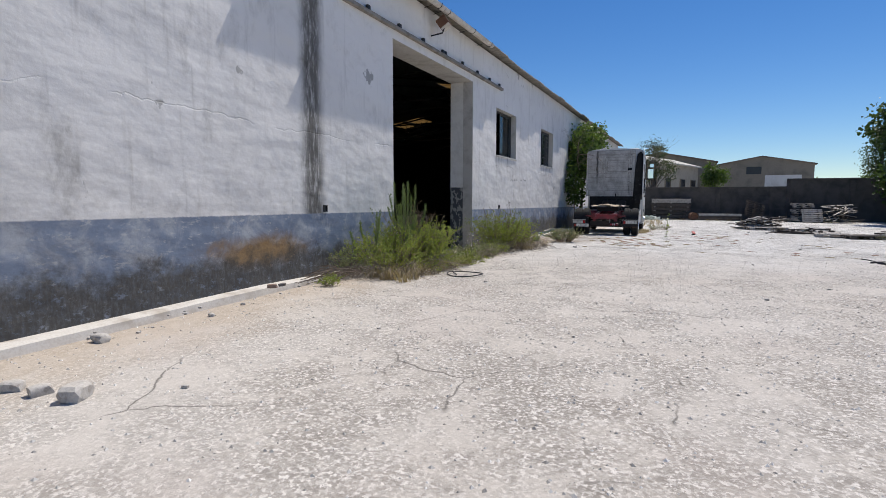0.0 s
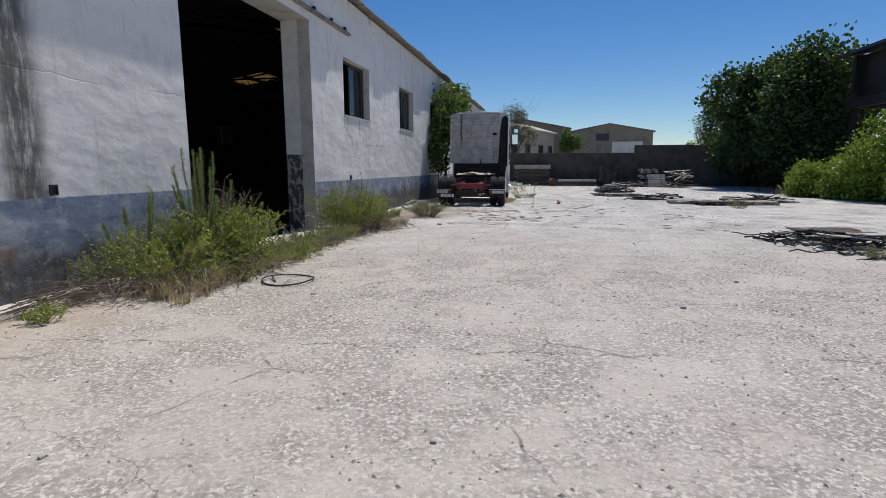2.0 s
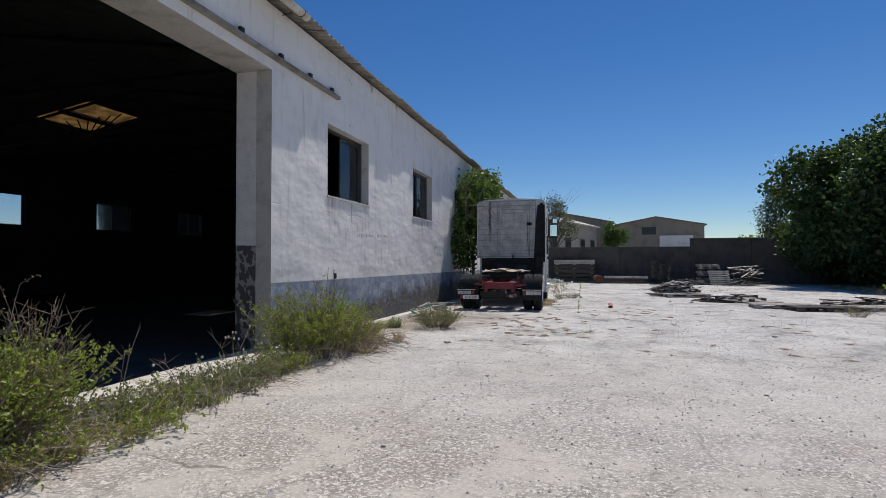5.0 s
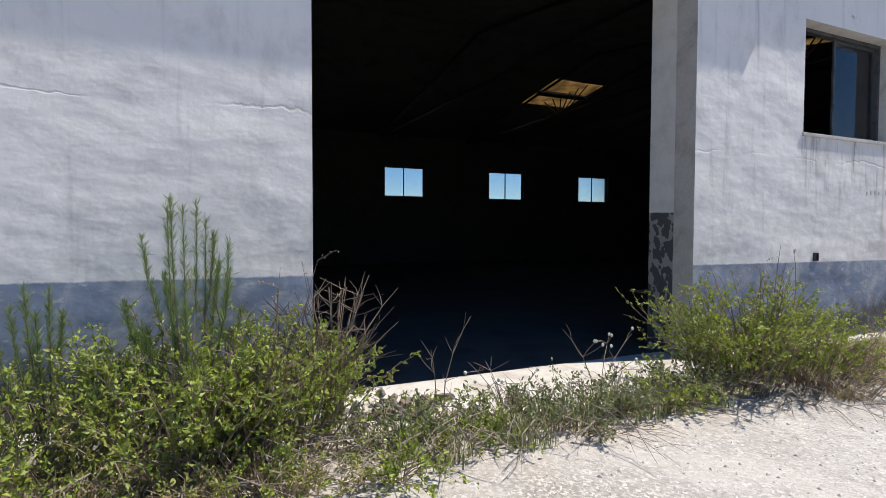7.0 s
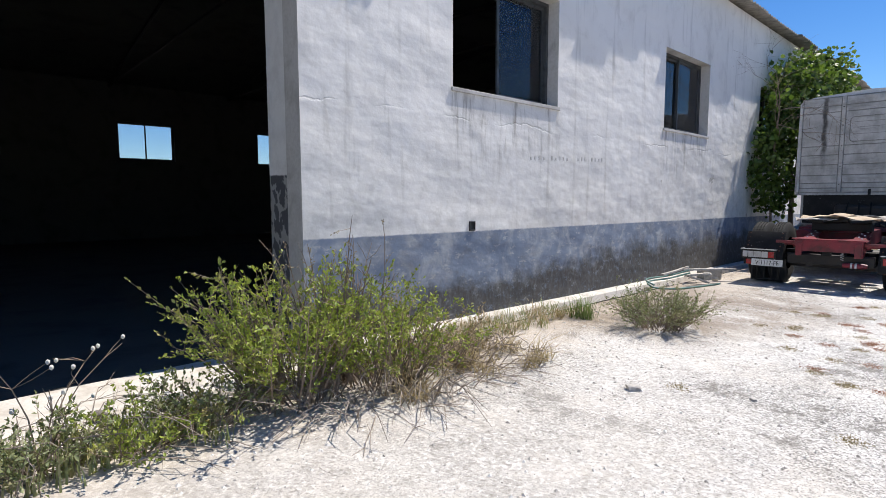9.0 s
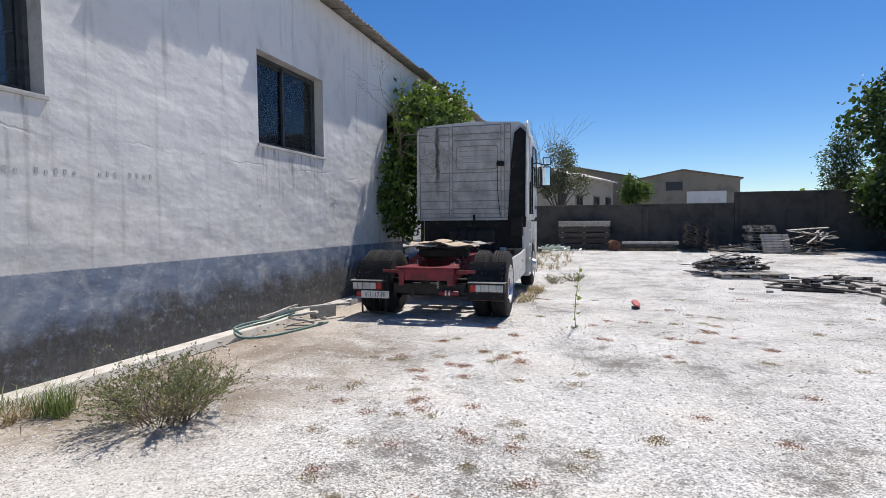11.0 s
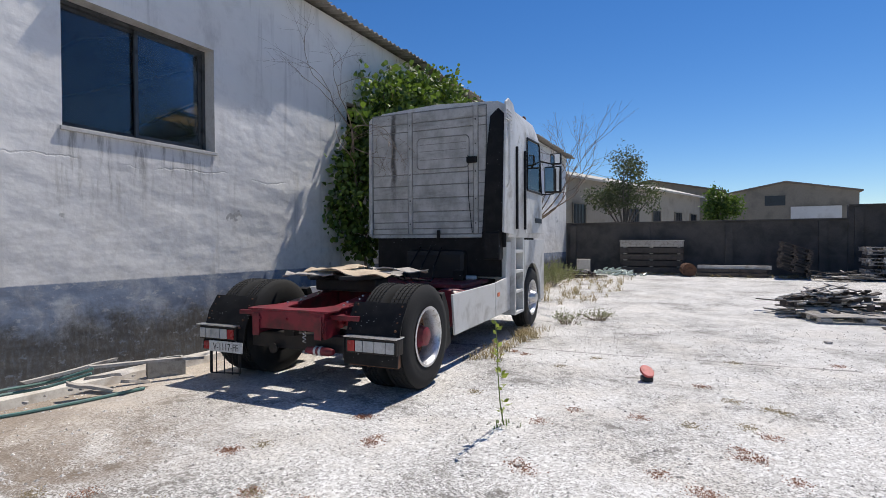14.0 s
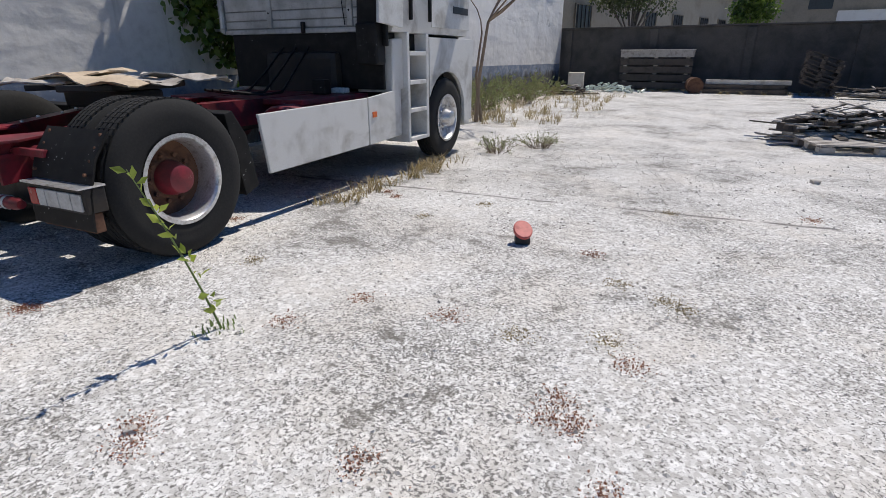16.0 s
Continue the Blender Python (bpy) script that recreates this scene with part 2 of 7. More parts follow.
    for place, lean, width, depth in ((6.57, 0.1, 0.014, 0.9), (26.36, 0.08, 0.05, 0.9), (14.6, 0.35, 0.010, 0.7), (3.9, -0.3, 0.010, 0.7), (10.2, -0.15, 0.010, 0.7)):
        line = n.maths("ADD", n.maths("ADD", y, wander if width < 0.03 else n.maths("MULTIPLY", wander, 0.2)), n.maths("MULTIPLY", x, -lean))
        off = n.maths("ABSOLUTE", n.maths("SUBTRACT", line, place))
        col = n.mix(n.maths("MULTIPLY", n.ramp(off, 0.0, width, depth, 0.0), broken), col, (0.08, 0.07, 0.06))
    web = n.cells(0.8, "DISTANCE_TO_EDGE", n.mix(0.22, n.space, n.add_colour_noise(2.2)))
    web = n.maths("MULTIPLY", n.ramp(web, 0.0, 0.009, 0.8, 0.0), n.ramp(n.noise(0.7, 5.0, 0.6), 0.5, 0.6, 0.0, 1.0))
    web = n.maths("MULTIPLY", web, n.ramp(y, 9.0, 13.0, 1.0, 0.0))
    col = n.mix(web, col, (0.09, 0.08, 0.07))
    n.bump(n.maths("MULTIPLY", chips, n.ramp(skin, 0, 0.8, 1.0, 0.4)), 0.6, 0.010)
    n.bump(grit, 0.6, 0.005)
    return n.done(col)


def add_colour_noise(self, scale):
    t = self.add("ShaderNodeTexNoise", Scale=scale, Detail=4.0)
    self.link(self.space, t.inputs["Vector"])
    return t.outputs["Color"]


Nodes.add_colour_noise = add_colour_noise


def leaf_material(name, dark, light, dry=None):
    n = Nodes(name, 0.5)
    r = n.island()
    col = n.mix(r, dark, light)
    if dry:
        col = n.mix(n.ramp(n.noise(2.0, 3.0), 0.52, 0.68, 0.0, 0.8), col, dry)
    out = n.tree.nodes["Material Output"]
    n.done(col)
    trans = n.add("ShaderNodeBsdfTranslucent")
    n.link(n.mix(0.4, col, (light[0] * 1.6, light[1] * 1.7, light[2] * 0.6)), trans.inputs["Color"])
    both = n.add("ShaderNodeMixShader")
    both.inputs[0].default_value = 0.3
    n.link(n.bsdf.outputs[0], both.inputs[1])
    n.link(trans.outputs[0], both.inputs[2])
    n.link(both.outputs[0], out.inputs["Surface"])
    return n.mat


def glass_material(name, tint=(0.8, 0.88, 0.9), clear=0.7):
    n = Nodes(name, 0.05)
    out = n.tree.nodes["Material Output"]
    through_it = n.add("ShaderNodeBsdfTransparent")
    through_it.inputs[0].default_value = (*tint, 1)
    gloss = n.add("ShaderNodeBsdfGlossy", Roughness=0.04)
    dust = n.add("ShaderNodeBsdfDiffuse")
    dust.inputs[0].default_value = (0.35, 0.36, 0.36, 1)
    fres = n.add("ShaderNodeFresnel", IOR=1.5)
    a, b = n.add("ShaderNodeMixShader"), n.add("ShaderNodeMixShader")
    n.link(n.ramp(n.noise(4.0, 6.0), 0.3, 0.8, (1 - clear) * 0.5, 1 - clear), a.inputs[0])
    n.link(through_it.outputs[0], a.inputs[1])
    n.link(dust.outputs[0], a.inputs[2])
    n.link(fres.outputs[0], b.inputs[0])
    n.link(a.outputs[0], b.inputs[1])
    n.link(gloss.outputs[0], b.inputs[2])
    n.link(b.outputs[0], out.inputs["Surface"])
    return n.mat


M = {}
M["plaster"] = plaster_material()
M["yard"] = yard_material()
M["reveal"] = worn("reveal_plaster", (0.56, 0.545, 0.52), (0.36, 0.34, 0.31), 0.9, scale=2.5, bump=0.3, grain=30)
M["kerb"] = worn("pale_kerb_concrete", (0.66, 0.63, 0.58), (0.42, 0.37, 0.31), 0.95, scale=3.0, amount=0.6, bump=0.5, grain=45)
# hall surfaces carry the interior shade in their dark base colours
M["inside"] = worn("shade_dark_inner_wall", (0.10, 0.102, 0.092), (0.055, 0.055, 0.05), 0.9, scale=1.5)
M["hall_floor"] = worn("shade_dark_hall_floor", (0.10, 0.093, 0.082), (0.055, 0.05, 0.045), 0.95, scale=1.2)
M["fibre"] = worn("weathered_fibre_cement", (0.34, 0.31, 0.27), (0.14, 0.13, 0.11), 0.95, scale=3.0, amount=0.8, bump=0.4)
M["steel_dark"] = worn("dark_painted_steel", (0.016, 0.016, 0.017), (0.045, 0.035, 0.028), 0.5, 0.3)
M["rust"] = worn("rusted_steel", (0.17, 0.085, 0.05), (0.07, 0.04, 0.03), 0.85, 0.2, scale=9.0)
M["frame"] = worn("weathered_window_frame", (0.10, 0.105, 0.11), (0.05, 0.05, 0.05), 0.5, 0.5)
M["glass"] = glass_material("dusty_window_glass", (0.7, 0.78, 0.85), 0.93)
M["clear_glass"] = glass_material("clear_window_glass", (0.92, 0.95, 0.97), 0.98)
M["yard_wall"] = worn("dark_weathered_block", (0.115, 0.104, 0.093), (0.06, 0.056, 0.052), 0.95, scale=1.4, amount=0.8, bump=0.6, grain=18)
M["stone"] = worn("pale_rubble", (0.52, 0.49, 0.45), (0.27, 0.24, 0.21), 0.95, scale=14.0, bump=0.6, grain=80)
M["wood"] = worn("grey_weathered_wood", (0.60, 0.565, 0.52), (0.24, 0.21, 0.18), 0.9, scale=5.0, amount=0.6, bump=0.4, grain=40, vary=0.5)


# ---- building helpers ----
def finish(name, bm, material, smooth=False):
    me = bpy.data.meshes.new(name)
    bmesh.ops.recalc_face_normals(bm, faces=bm.faces)
    bm.to_mesh(me)
    bm.free()
    for m in (material if isinstance(material, (list, tuple)) else [material]):
        me.materials.append(m)
    if smooth:
        me.polygons.foreach_set("use_smooth", [True] * len(me.polygons))
        me.set_sharp_from_angle(angle=radians(38))
    return me


def part(name, bm, material, parent=None, label="", smooth=False):
    ob = new(name, finish(name, bm, material, smooth) if isinstance(bm, bmesh.types.BMesh) else bm)
    if parent:
        ob.parent = parent
    if label:
        ob["label"] = label
    return ob


def thing(name, m, label, category, group="", kind=""):
    ob = new(name)
    ob.matrix_world = m
    ob.empty_display_size = 0.2
    return tagged(ob, label, category, group, kind)


def box(bm, x0, x1, y0, y1, z0, z1, bevel=0.0, m=None, mat=0):
    vs = [bm.verts.new(p) for p in ((x0, y0, z0), (x1, y0, z0), (x1, y1, z0), (x0, y1, z0), (x0, y0, z1), (x1, y0, z1), (x1, y1, z1), (x0, y1, z1))]
    fs = [bm.faces.new([vs[i] for i in f]) for f in ((0, 3, 2, 1), (4, 5, 6, 7), (0, 1, 5, 4), (1, 2, 6, 5), (2, 3, 7, 6), (3, 0, 4, 7))]
    for f in fs:
        f.material_index = mat
    if bevel:
        es = list({e for f in fs for e in f.edges})
        vs = list({v for f in bmesh.ops.bevel(bm, geom=es, offset=bevel, segments=2, affect="EDGES", profile=0.6)["faces"] for v in f.verts} | {v for v in vs if v.is_valid})
    if m:
        bmesh.ops.transform(bm, matrix=m, verts=[v for v in vs if v.is_valid])
    return bm


def boxed(x0, x1, y0, y1, z0, z1, bevel=0.0, m=None):
    return box(bmesh.new(), x0, x1, y0, y1, z0, z1, bevel, m)


def tube(bm, points, radius, sides=8, close=False, ends=True):
    """A round bar along points; radius is a number or one for each point."""
    pts = [Vector(p) for p in points]
    rad = radius if isinstance(radius, (list, tuple)) else [radius] * len(pts)
    rings, side = [], None
    for i, p in enumerate(pts):
        a = pts[(i - 1) % len(pts)] if close or i else p
        b = pts[(i + 1) % len(pts)] if close or i < len(pts) - 1 else p
        way = (b - a).normalized() if (b - a).length > 1e-9 else Vector((0, 0, 1))
        if side is None:
            side = way.orthogonal().normalized()
        side = (side - way * side.dot(way))
        side = side.normalized() if side.length > 1e-6 else way.orthogonal().normalized()
        other = way.cross(side)
        rings.append([bm.verts.new(p + (side * math.cos(k * math.tau / sides) + other * math.sin(k * math.tau / sides)) * rad[i]) for k in range(sides)])
    pairs = list(zip(rings, rings[1:])) + ([(rings[-1], rings[0])] if close else [])
    for r, q in pairs:
        for k in range(sides):
            bm.faces.new((r[k], r[(k + 1) % sides], q[(k + 1) % sides], q[k]))
    if ends and not close:
        bm.faces.new(rings[0][::-1]), bm.faces.new(rings[-1])
    return bm


def lathe(bm, profile, sides=40, m=None):
    """Turns (radius, along x) pairs about the x axis."""
    rings = [[bm.verts.new((x, r * math.cos(k * math.tau / sides), r * math.sin(k * math.tau / sides))) for k in range(sides)] for r, x in profile]
    for r, q in zip(rings, rings[1:]):
        for k in range(sides):
            bm.faces.new((r[k], r[(k + 1) % sides], q[(k + 1) % sides], q[k]))
    if m:
        bmesh.ops.transform(bm, matrix=m, verts=[v for r in rings for v in r])
    return bm


def walled(bm, axis, place, thick, a0, a1, z0, z1, openings):
    """A wall along axis ('x' or 'y') with its outer face at place, thick metres towards +/-, and openings (a0, a1, z0, z1) through it."""
    As = sorted({a0, a1, *[v for o in openings for v in o[:2]]})
    Zs = sorted({z0, z1, *[v for o in openings for v in o[2:]]})
    solid = lambda i, j: 0 <= i < len(As) - 1 and 0 <= j < len(Zs) - 1 and not any(o[0] <= (As[i] + As[i + 1]) / 2 <= o[1] and o[2] <= (Zs[j] + Zs[j + 1]) / 2 <= o[3] for o in openings)
    made = {}

    def v(i, j, k):
        if (i, j, k) not in made:
            d = place + thick * k
            made[i, j, k] = bm.verts.new((d, As[i], Zs[j]) if axis == "y" else (As[i], d, Zs[j]))
        return made[i, j, k]

    for i in range(len(As) - 1):
        for j in range(len(Zs) - 1):
            if not solid(i, j):
                continue
            for k in (0, 1):
                bm.faces.new((v(i, j, k), v(i + 1, j, k), v(i + 1, j + 1, k), v(i, j + 1, k))).material_index = k
            for (di, dj), (p, q) in (((-1, 0), ((i, j), (i, j + 1))), ((1, 0), ((i + 1, j), (i + 1, j + 1))), ((0, -1), ((i, j), (i + 1, j))), ((0, 1), ((i, j + 1), (i + 1, j + 1)))):
                if not solid(i + di, j + dj):
                    bm.faces.new((v(*p, 0), v(*q, 0), v(*q, 1), v(*p, 1))).material_index = 2
    return bm


def ground_height(y):
    """The yard falls gently away from the start of the walk."""
    if y < 6.0:
        return max(0.09, 0.196 - 0.019 * (6.0 - y))
    return max(0.0, 0.045 + (22.8 - y) * 0.009)


def on_ground(x, y, turn=0.0, up=0.0):
    return pose(x, y, ground_height(y) + up, 0, 0, turn)


# ---- ground ----
def sheet_height(x, y):
    """The yard, sunk under the hall and under the door sill."""
    if -25 < x <= -5.8 and NEAR < y < 46.6:
        return -0.25
    return ground_height(y) - (0.16 if x == -5.3 and 9.8 < y < 14.5 else 0)


NEAR = -14.0
bm = bmesh.new()
xs = [-400, -120, -40, -24.7, -5.84, -5.3, -4.75, 0, 8, 20, 60, 150, 400]
ys = [-300, -80, -20, -6, 0.4, 3, 6, 9.75, 9.95, 14.43, 14.6, 16, 22, 25, 27.8, 36, 46, 60, 90, 200, 700]
grid = [[bm.verts.new((x, y, sheet_height(x, y))) for y in ys] for x in xs]
for i in range(len(xs) - 1):
    for j in range(len(ys) - 1):
        bm.faces.new((grid[i][j], grid[i + 1][j], grid[i + 1][j + 1], grid[i][j + 1]))
tagged(part("ground", bm, M["yard"]), "pale worn concrete yard with exposed gravel and moss", "ground", kind="structure")

# ---- warehouse ----
WALL, BACK, NEAR_END, FAR_END = -5.85, -24.6, -14.0, 46.5
EAVE, SLOPE, RIDGE = 6.0, 0.155, -15.2
DOOR = (9.93, 14.43, 0.0, 4.88)
FRONT_WINDOWS = [(16.45, 18.58), (22.0, 24.08), (27.32, 29.4)]
BACK_WINDOWS = [(0.2, 2.25), (5.7, 7.75), (11.15, 13.2), (16.65, 18.7), (22.15, 24.2), (27.7, 29.75), (33.2, 35.25), (38.7, 40.75)]
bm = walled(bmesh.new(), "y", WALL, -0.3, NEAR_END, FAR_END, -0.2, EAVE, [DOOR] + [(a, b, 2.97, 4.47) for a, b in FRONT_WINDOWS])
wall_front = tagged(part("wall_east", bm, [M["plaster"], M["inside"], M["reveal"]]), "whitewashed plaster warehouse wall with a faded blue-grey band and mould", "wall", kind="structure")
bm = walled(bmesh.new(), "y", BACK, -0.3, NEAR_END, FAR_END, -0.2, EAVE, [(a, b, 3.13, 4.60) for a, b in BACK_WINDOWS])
tagged(part("wall_west", bm, [M["inside"], M["reveal"], M["frame"]]), "inner warehouse wall with high windows, coloured dark for shade", "wall", kind="structure")
for name, y, d in (("wall_south", NEAR_END, 0.3), ("wall_north", FAR_END, -0.3)):
    bm = bmesh.new()
    outline = [(WALL - 0.3, -0.2), (WALL - 0.3, EAVE), (RIDGE, EAVE + SLOPE * (WALL - RIDGE)), (BACK, EAVE), (BACK, -0.2)]
    rings = [[bm.verts.new((x, yy, z)) for x, z in outline] for yy in (y, y + d)]
    bm.faces.new(rings[0]), bm.faces.new(rings[1][::-1])
    for k in range(5):
        bm.faces.new((rings[0][k], rings[0][(k + 1) % 5], rings[1][(k + 1) % 5], rings[1][k]))
    tagged(part(name, bm, M["inside"]), "end wall of the warehouse hall, coloured dark for shade", "wall", kind="structure")
# deep piers and head of the door
def jamb_material():
    n = Nodes("flaking_jamb_paint", 0.9)
    z = n.axis(2)
    mid = n.noise(5.0, 6.0, 0.65)
    col = n.mix(n.ramp(mid, 0.4, 0.7, 0.0, 0.6), (0.76, 0.75, 0.73), (0.60, 0.585, 0.56))
    flake = n.ramp(n.noise(9.0, 3.0, 0.5, n.stretch(1, 1, 0.75)), 0.51, 0.54, 0.0, 1.0)
    low = n.mix(flake, (0.085, 0.088, 0.095), (0.33, 0.325, 0.31))
    band = n.maths("SUBTRACT", 1.0, n.ramp(n.maths("ADD", z, n.maths("MULTIPLY", mid, 0.05)), 1.885, 1.905, 0.0, 1.0))
    n.bump(mid, 0.6, 0.03)
    n.bump(flake, 0.3, 0.005)
    return n.done(n.mix(band, col, low))


M["jamb"] = jamb_material()
y0, y1, _, head = DOOR
for name, a, b in (("pier", y1 + 0.002, y1 + 0.3), ("pier", y0 - 0.3, y0 - 0.002)):
    part(name, boxed(WALL - 0.70, WALL - 0.30, a, b, -0.1, head + 0.3), M["jamb"], wall_front, "door pier with flaking dark paint low down")
part("lintel", boxed(WALL - 0.70, WALL - 0.30, y0 - 0.002, y1 + 0.002, head + 0.004, head + 0.3), M["reveal"], wall_front)
bm = boxed(WALL + 0.003, WALL + 0.10, 8.02, 16.85, 5.06, 5.13, 0.01)
part("door_rail", bm, M["fibre"], wall_front, "grey weathered ledge above the door")
clip = finish("rail_clip", boxed(-0.03, 0.03, -0.05, 0.05, 0, 0.09, 0.012), M["steel_dark"])
for k, yy in enumerate((8.9, 10.1, 11.2, 12.25, 12.4, 13.5, 14.6, 15.6, 16.5)):
    c = part("rail_clip", clip, None, wall_front)
    c.location = (WALL + 0.07, yy, 5.12)

# floor coloured dark inside the sill, for pale concrete that lies in shade
tagged(part("floor", box(boxed(BACK, WALL - 0.302, NEAR_END, FAR_END, -0.3, 0.075), WALL - 0.301, WALL - 0.05, y0 + 0.005, y1 - 0.005, -0.3, 0.075), M["hall_floor"]), "concrete floor of the empty hall, coloured dark for shade", "floor", kind="structure")
tagged(part("door_sill", boxed(WALL - 0.45, WALL + 0.95, y0 + 0.02, y1 - 0.02, -0.1, 0.095, 0.015), M["kerb"]), "pale worn concrete door sill with rubble on it", "door sill", kind="structure")
for a, b in ((NEAR_END, y0 + 0.03), (y1 - 0.03, FAR_END - 0.3)):
    steps = [a + (b - a) * k / 24 for k in range(25)]
    bm = bmesh.new()
    rows = []
    for yy in steps:
        w = 0.19 + 0.09 * noise.noise((yy * 1.3, 3, 1))
        g = ground_height(yy)
        rows.append([bm.verts.new(p) for p in ((WALL + 0.002, yy, g - 0.1), (WALL + 0.002, yy, g + 0.026), (WALL + w - 0.04, yy, g + 0.022), (WALL + w + 0.02, yy, g + 0.006), (WALL + w + 0.05, yy, g - 0.1))])
    for r, q in zip(rows, rows[1:]):
        for k in range(4):
            bm.faces.new((r[k], r[k + 1], q[k + 1], q[k]))
    bm.faces.new(rows[0]), bm.faces.new(rows[-1][::-1])
    tagged(part("kerb", bm, M["kerb"], smooth=True), "pale concrete kerb along the warehouse foot", "kerb", kind="structure")

# roof: corrugated sheets on rafters, with translucent sheets let in
SKYLIGHTS = [(20.9, 23.1), (33.0, 35.2)]


def roof_z(x):
    return EAVE + 0.06 + SLOPE * (WALL - x if x > RIDGE else x - BACK)


def corrugated(x0, x1, width, phase, lift=0.0):
    """One sheet across the slope from x0 to x1, width metres along y."""
    bm = bmesh.new()
    n = max(8, int(width / 0.177 * 8))
    top, low = [], []
    for k in range(n + 1):
        yy = width * k / n
        dz = 0.026 * math.sin(math.tau * yy / 0.177 + phase) + lift
        top.append([bm.verts.new((x, yy, roof_z(x) + dz)) for x in (x0, x1)])
        low.append([bm.verts.new((x, yy, roof_z(x) + dz - 0.008)) for x in (x0, x1)])
    for a, b, c, d in zip(top, top[1:], low, low[1:]):
        bm.faces.new((a[0], b[0], b[1], a[1])), bm.faces.new((c[0], c[1], d[1], d[0]))
        bm.faces.new((a[0], c[0], d[0], b[0])), bm.faces.new((a[1], b[1], d[1], c[1]))
    return bm


roof = tagged(new("roof"), "weathered corrugated fibre-cement warehouse roof", "roof", kind="structure")
rng = random.Random(4)
sheet_kinds = [finish("roof_sheet", corrugated(WALL + 0.345 + d, -9.0, 0.945, ph, 0.004 * k), M["fibre"], True) for k, (d, ph) in enumerate(((0.0, 0.0), (0.05, 1.0), (-0.04, 2.2), (0.02, 4.0), (-0.07, 5.0)))]
yy = NEAR_END - 0.1
while yy < FAR_END:
    s = part("roof_sheet", rng.choice(sheet_kinds), None, roof)
    s.location = (0, yy, rng.uniform(0, 0.012))
    yy += 0.9
bm = bmesh.new()


def slab(bm, x0, x1, ya, yb, t=0.03):
    vs = [bm.verts.new((x, y, roof_z(x) + d)) for d in (0, -t) for x, y in ((x0, ya), (x1, ya), (x1, yb), (x0, yb))]
    for f in ((0, 1, 2, 3), (7, 6, 5, 4), (0, 4, 5, 1), (1, 5, 6, 2), (2, 6, 7, 3), (3, 7, 4, 0)):
        bm.faces.new([vs[i] for i in f])


bands = [NEAR_END - 0.1, *[v for s in SKYLIGHTS for v in s], FAR_END + 0.1]
slab(bm, -9.01, -9.85, bands[0], bands[-1]), slab(bm, -10.85, RIDGE, bands[0], bands[-1]), slab(bm, RIDGE, -17.4, bands[0], bands[-1]), slab(bm, -19.75, BACK - 0.6, bands[0], bands[-1])
for a, b in zip(bands[0::2], bands[1::2]):
    slab(bm, -9.85, -10.85, a + (1.4 if a > 10 else 0), b + (1.4 if b < 40 else 0)), slab(bm, -17.4, -19.75, a, b)
part("roof_deck", bm, M["inside"], roof, "underside of the roof, coloured dark for shade")
n = Nodes("yellowed_translucent_sheet", 0.6)
out = n.tree.nodes["Material Output"]
tr = n.add("ShaderNodeBsdfTranslucent")
n.link(n.mix(n.ramp(n.noise(2.5, 6.0), 0.35, 0.7, 0, 1), (0.36, 0.27, 0.15), (0.19, 0.145, 0.08)), tr.inputs[0])
n.link(tr.outputs[0], out.inputs["Surface"])
M["skylight"] = n.mat
for a, b in SKYLIGHTS:
    for x0, x1 in ((-17.4, -18.45), (-18.7, -19.75)):
        bm = bmesh.new()
        slab(bm, x0, x1, a + 0.01, b - 0.01, 0.01)
        part("skylight", bm, M["skylight"], roof, "yellowed translucent roof sheet")
    bm = bmesh.new()
    slab(bm, -9.86, -10.84, a + 1.41, b + 1.39, 0.01)
    part("skylight", bm, M["skylight"], roof, "yellowed translucent roof sheet")
    bm = bmesh.new()
    slab(bm, -18.46, -18.69, a, b, 0.12)
    part("purlin", bm, M["steel_dark"], roof)
    for xm, fan, on in ((-18.6, 1.15, 0.0), (-10.35, 0.45, 1.4)):
        bm = bmesh.new()
        for k in range(-3, 4):
            tube(bm, [(xm - 0.1, (a + b) / 2 + on + 0.06 * k, roof_z(xm) - 0.75), (xm + fan * k / 3, (a + b) / 2 + on + 0.12 * k, roof_z(xm + fan * k / 3) - 0.06)], 0.022, 6)
        part("truss_web", bm, M["steel_dark"], roof)
for yy in [v + d for a, b in SKYLIGHTS for v in (a, b) for d in (0,)] + [5.5, 16.5, 27.5, 38.0]:
    bm = bmesh.new()
    for x0, x1 in ((WALL - 0.3, RIDGE), (RIDGE, BACK)):
        tube(bm, [(x0, yy, roof_z(x0) - 0.14), (x1, yy, roof_z(x1) - 0.14)], 0.05, 6)
    tube(bm, [(WALL - 0.3, yy, EAVE - 0.15), (BACK, yy, EAVE - 0.15)], 0.04, 6)
    part("truss", bm, M["steel_dark"], roof)

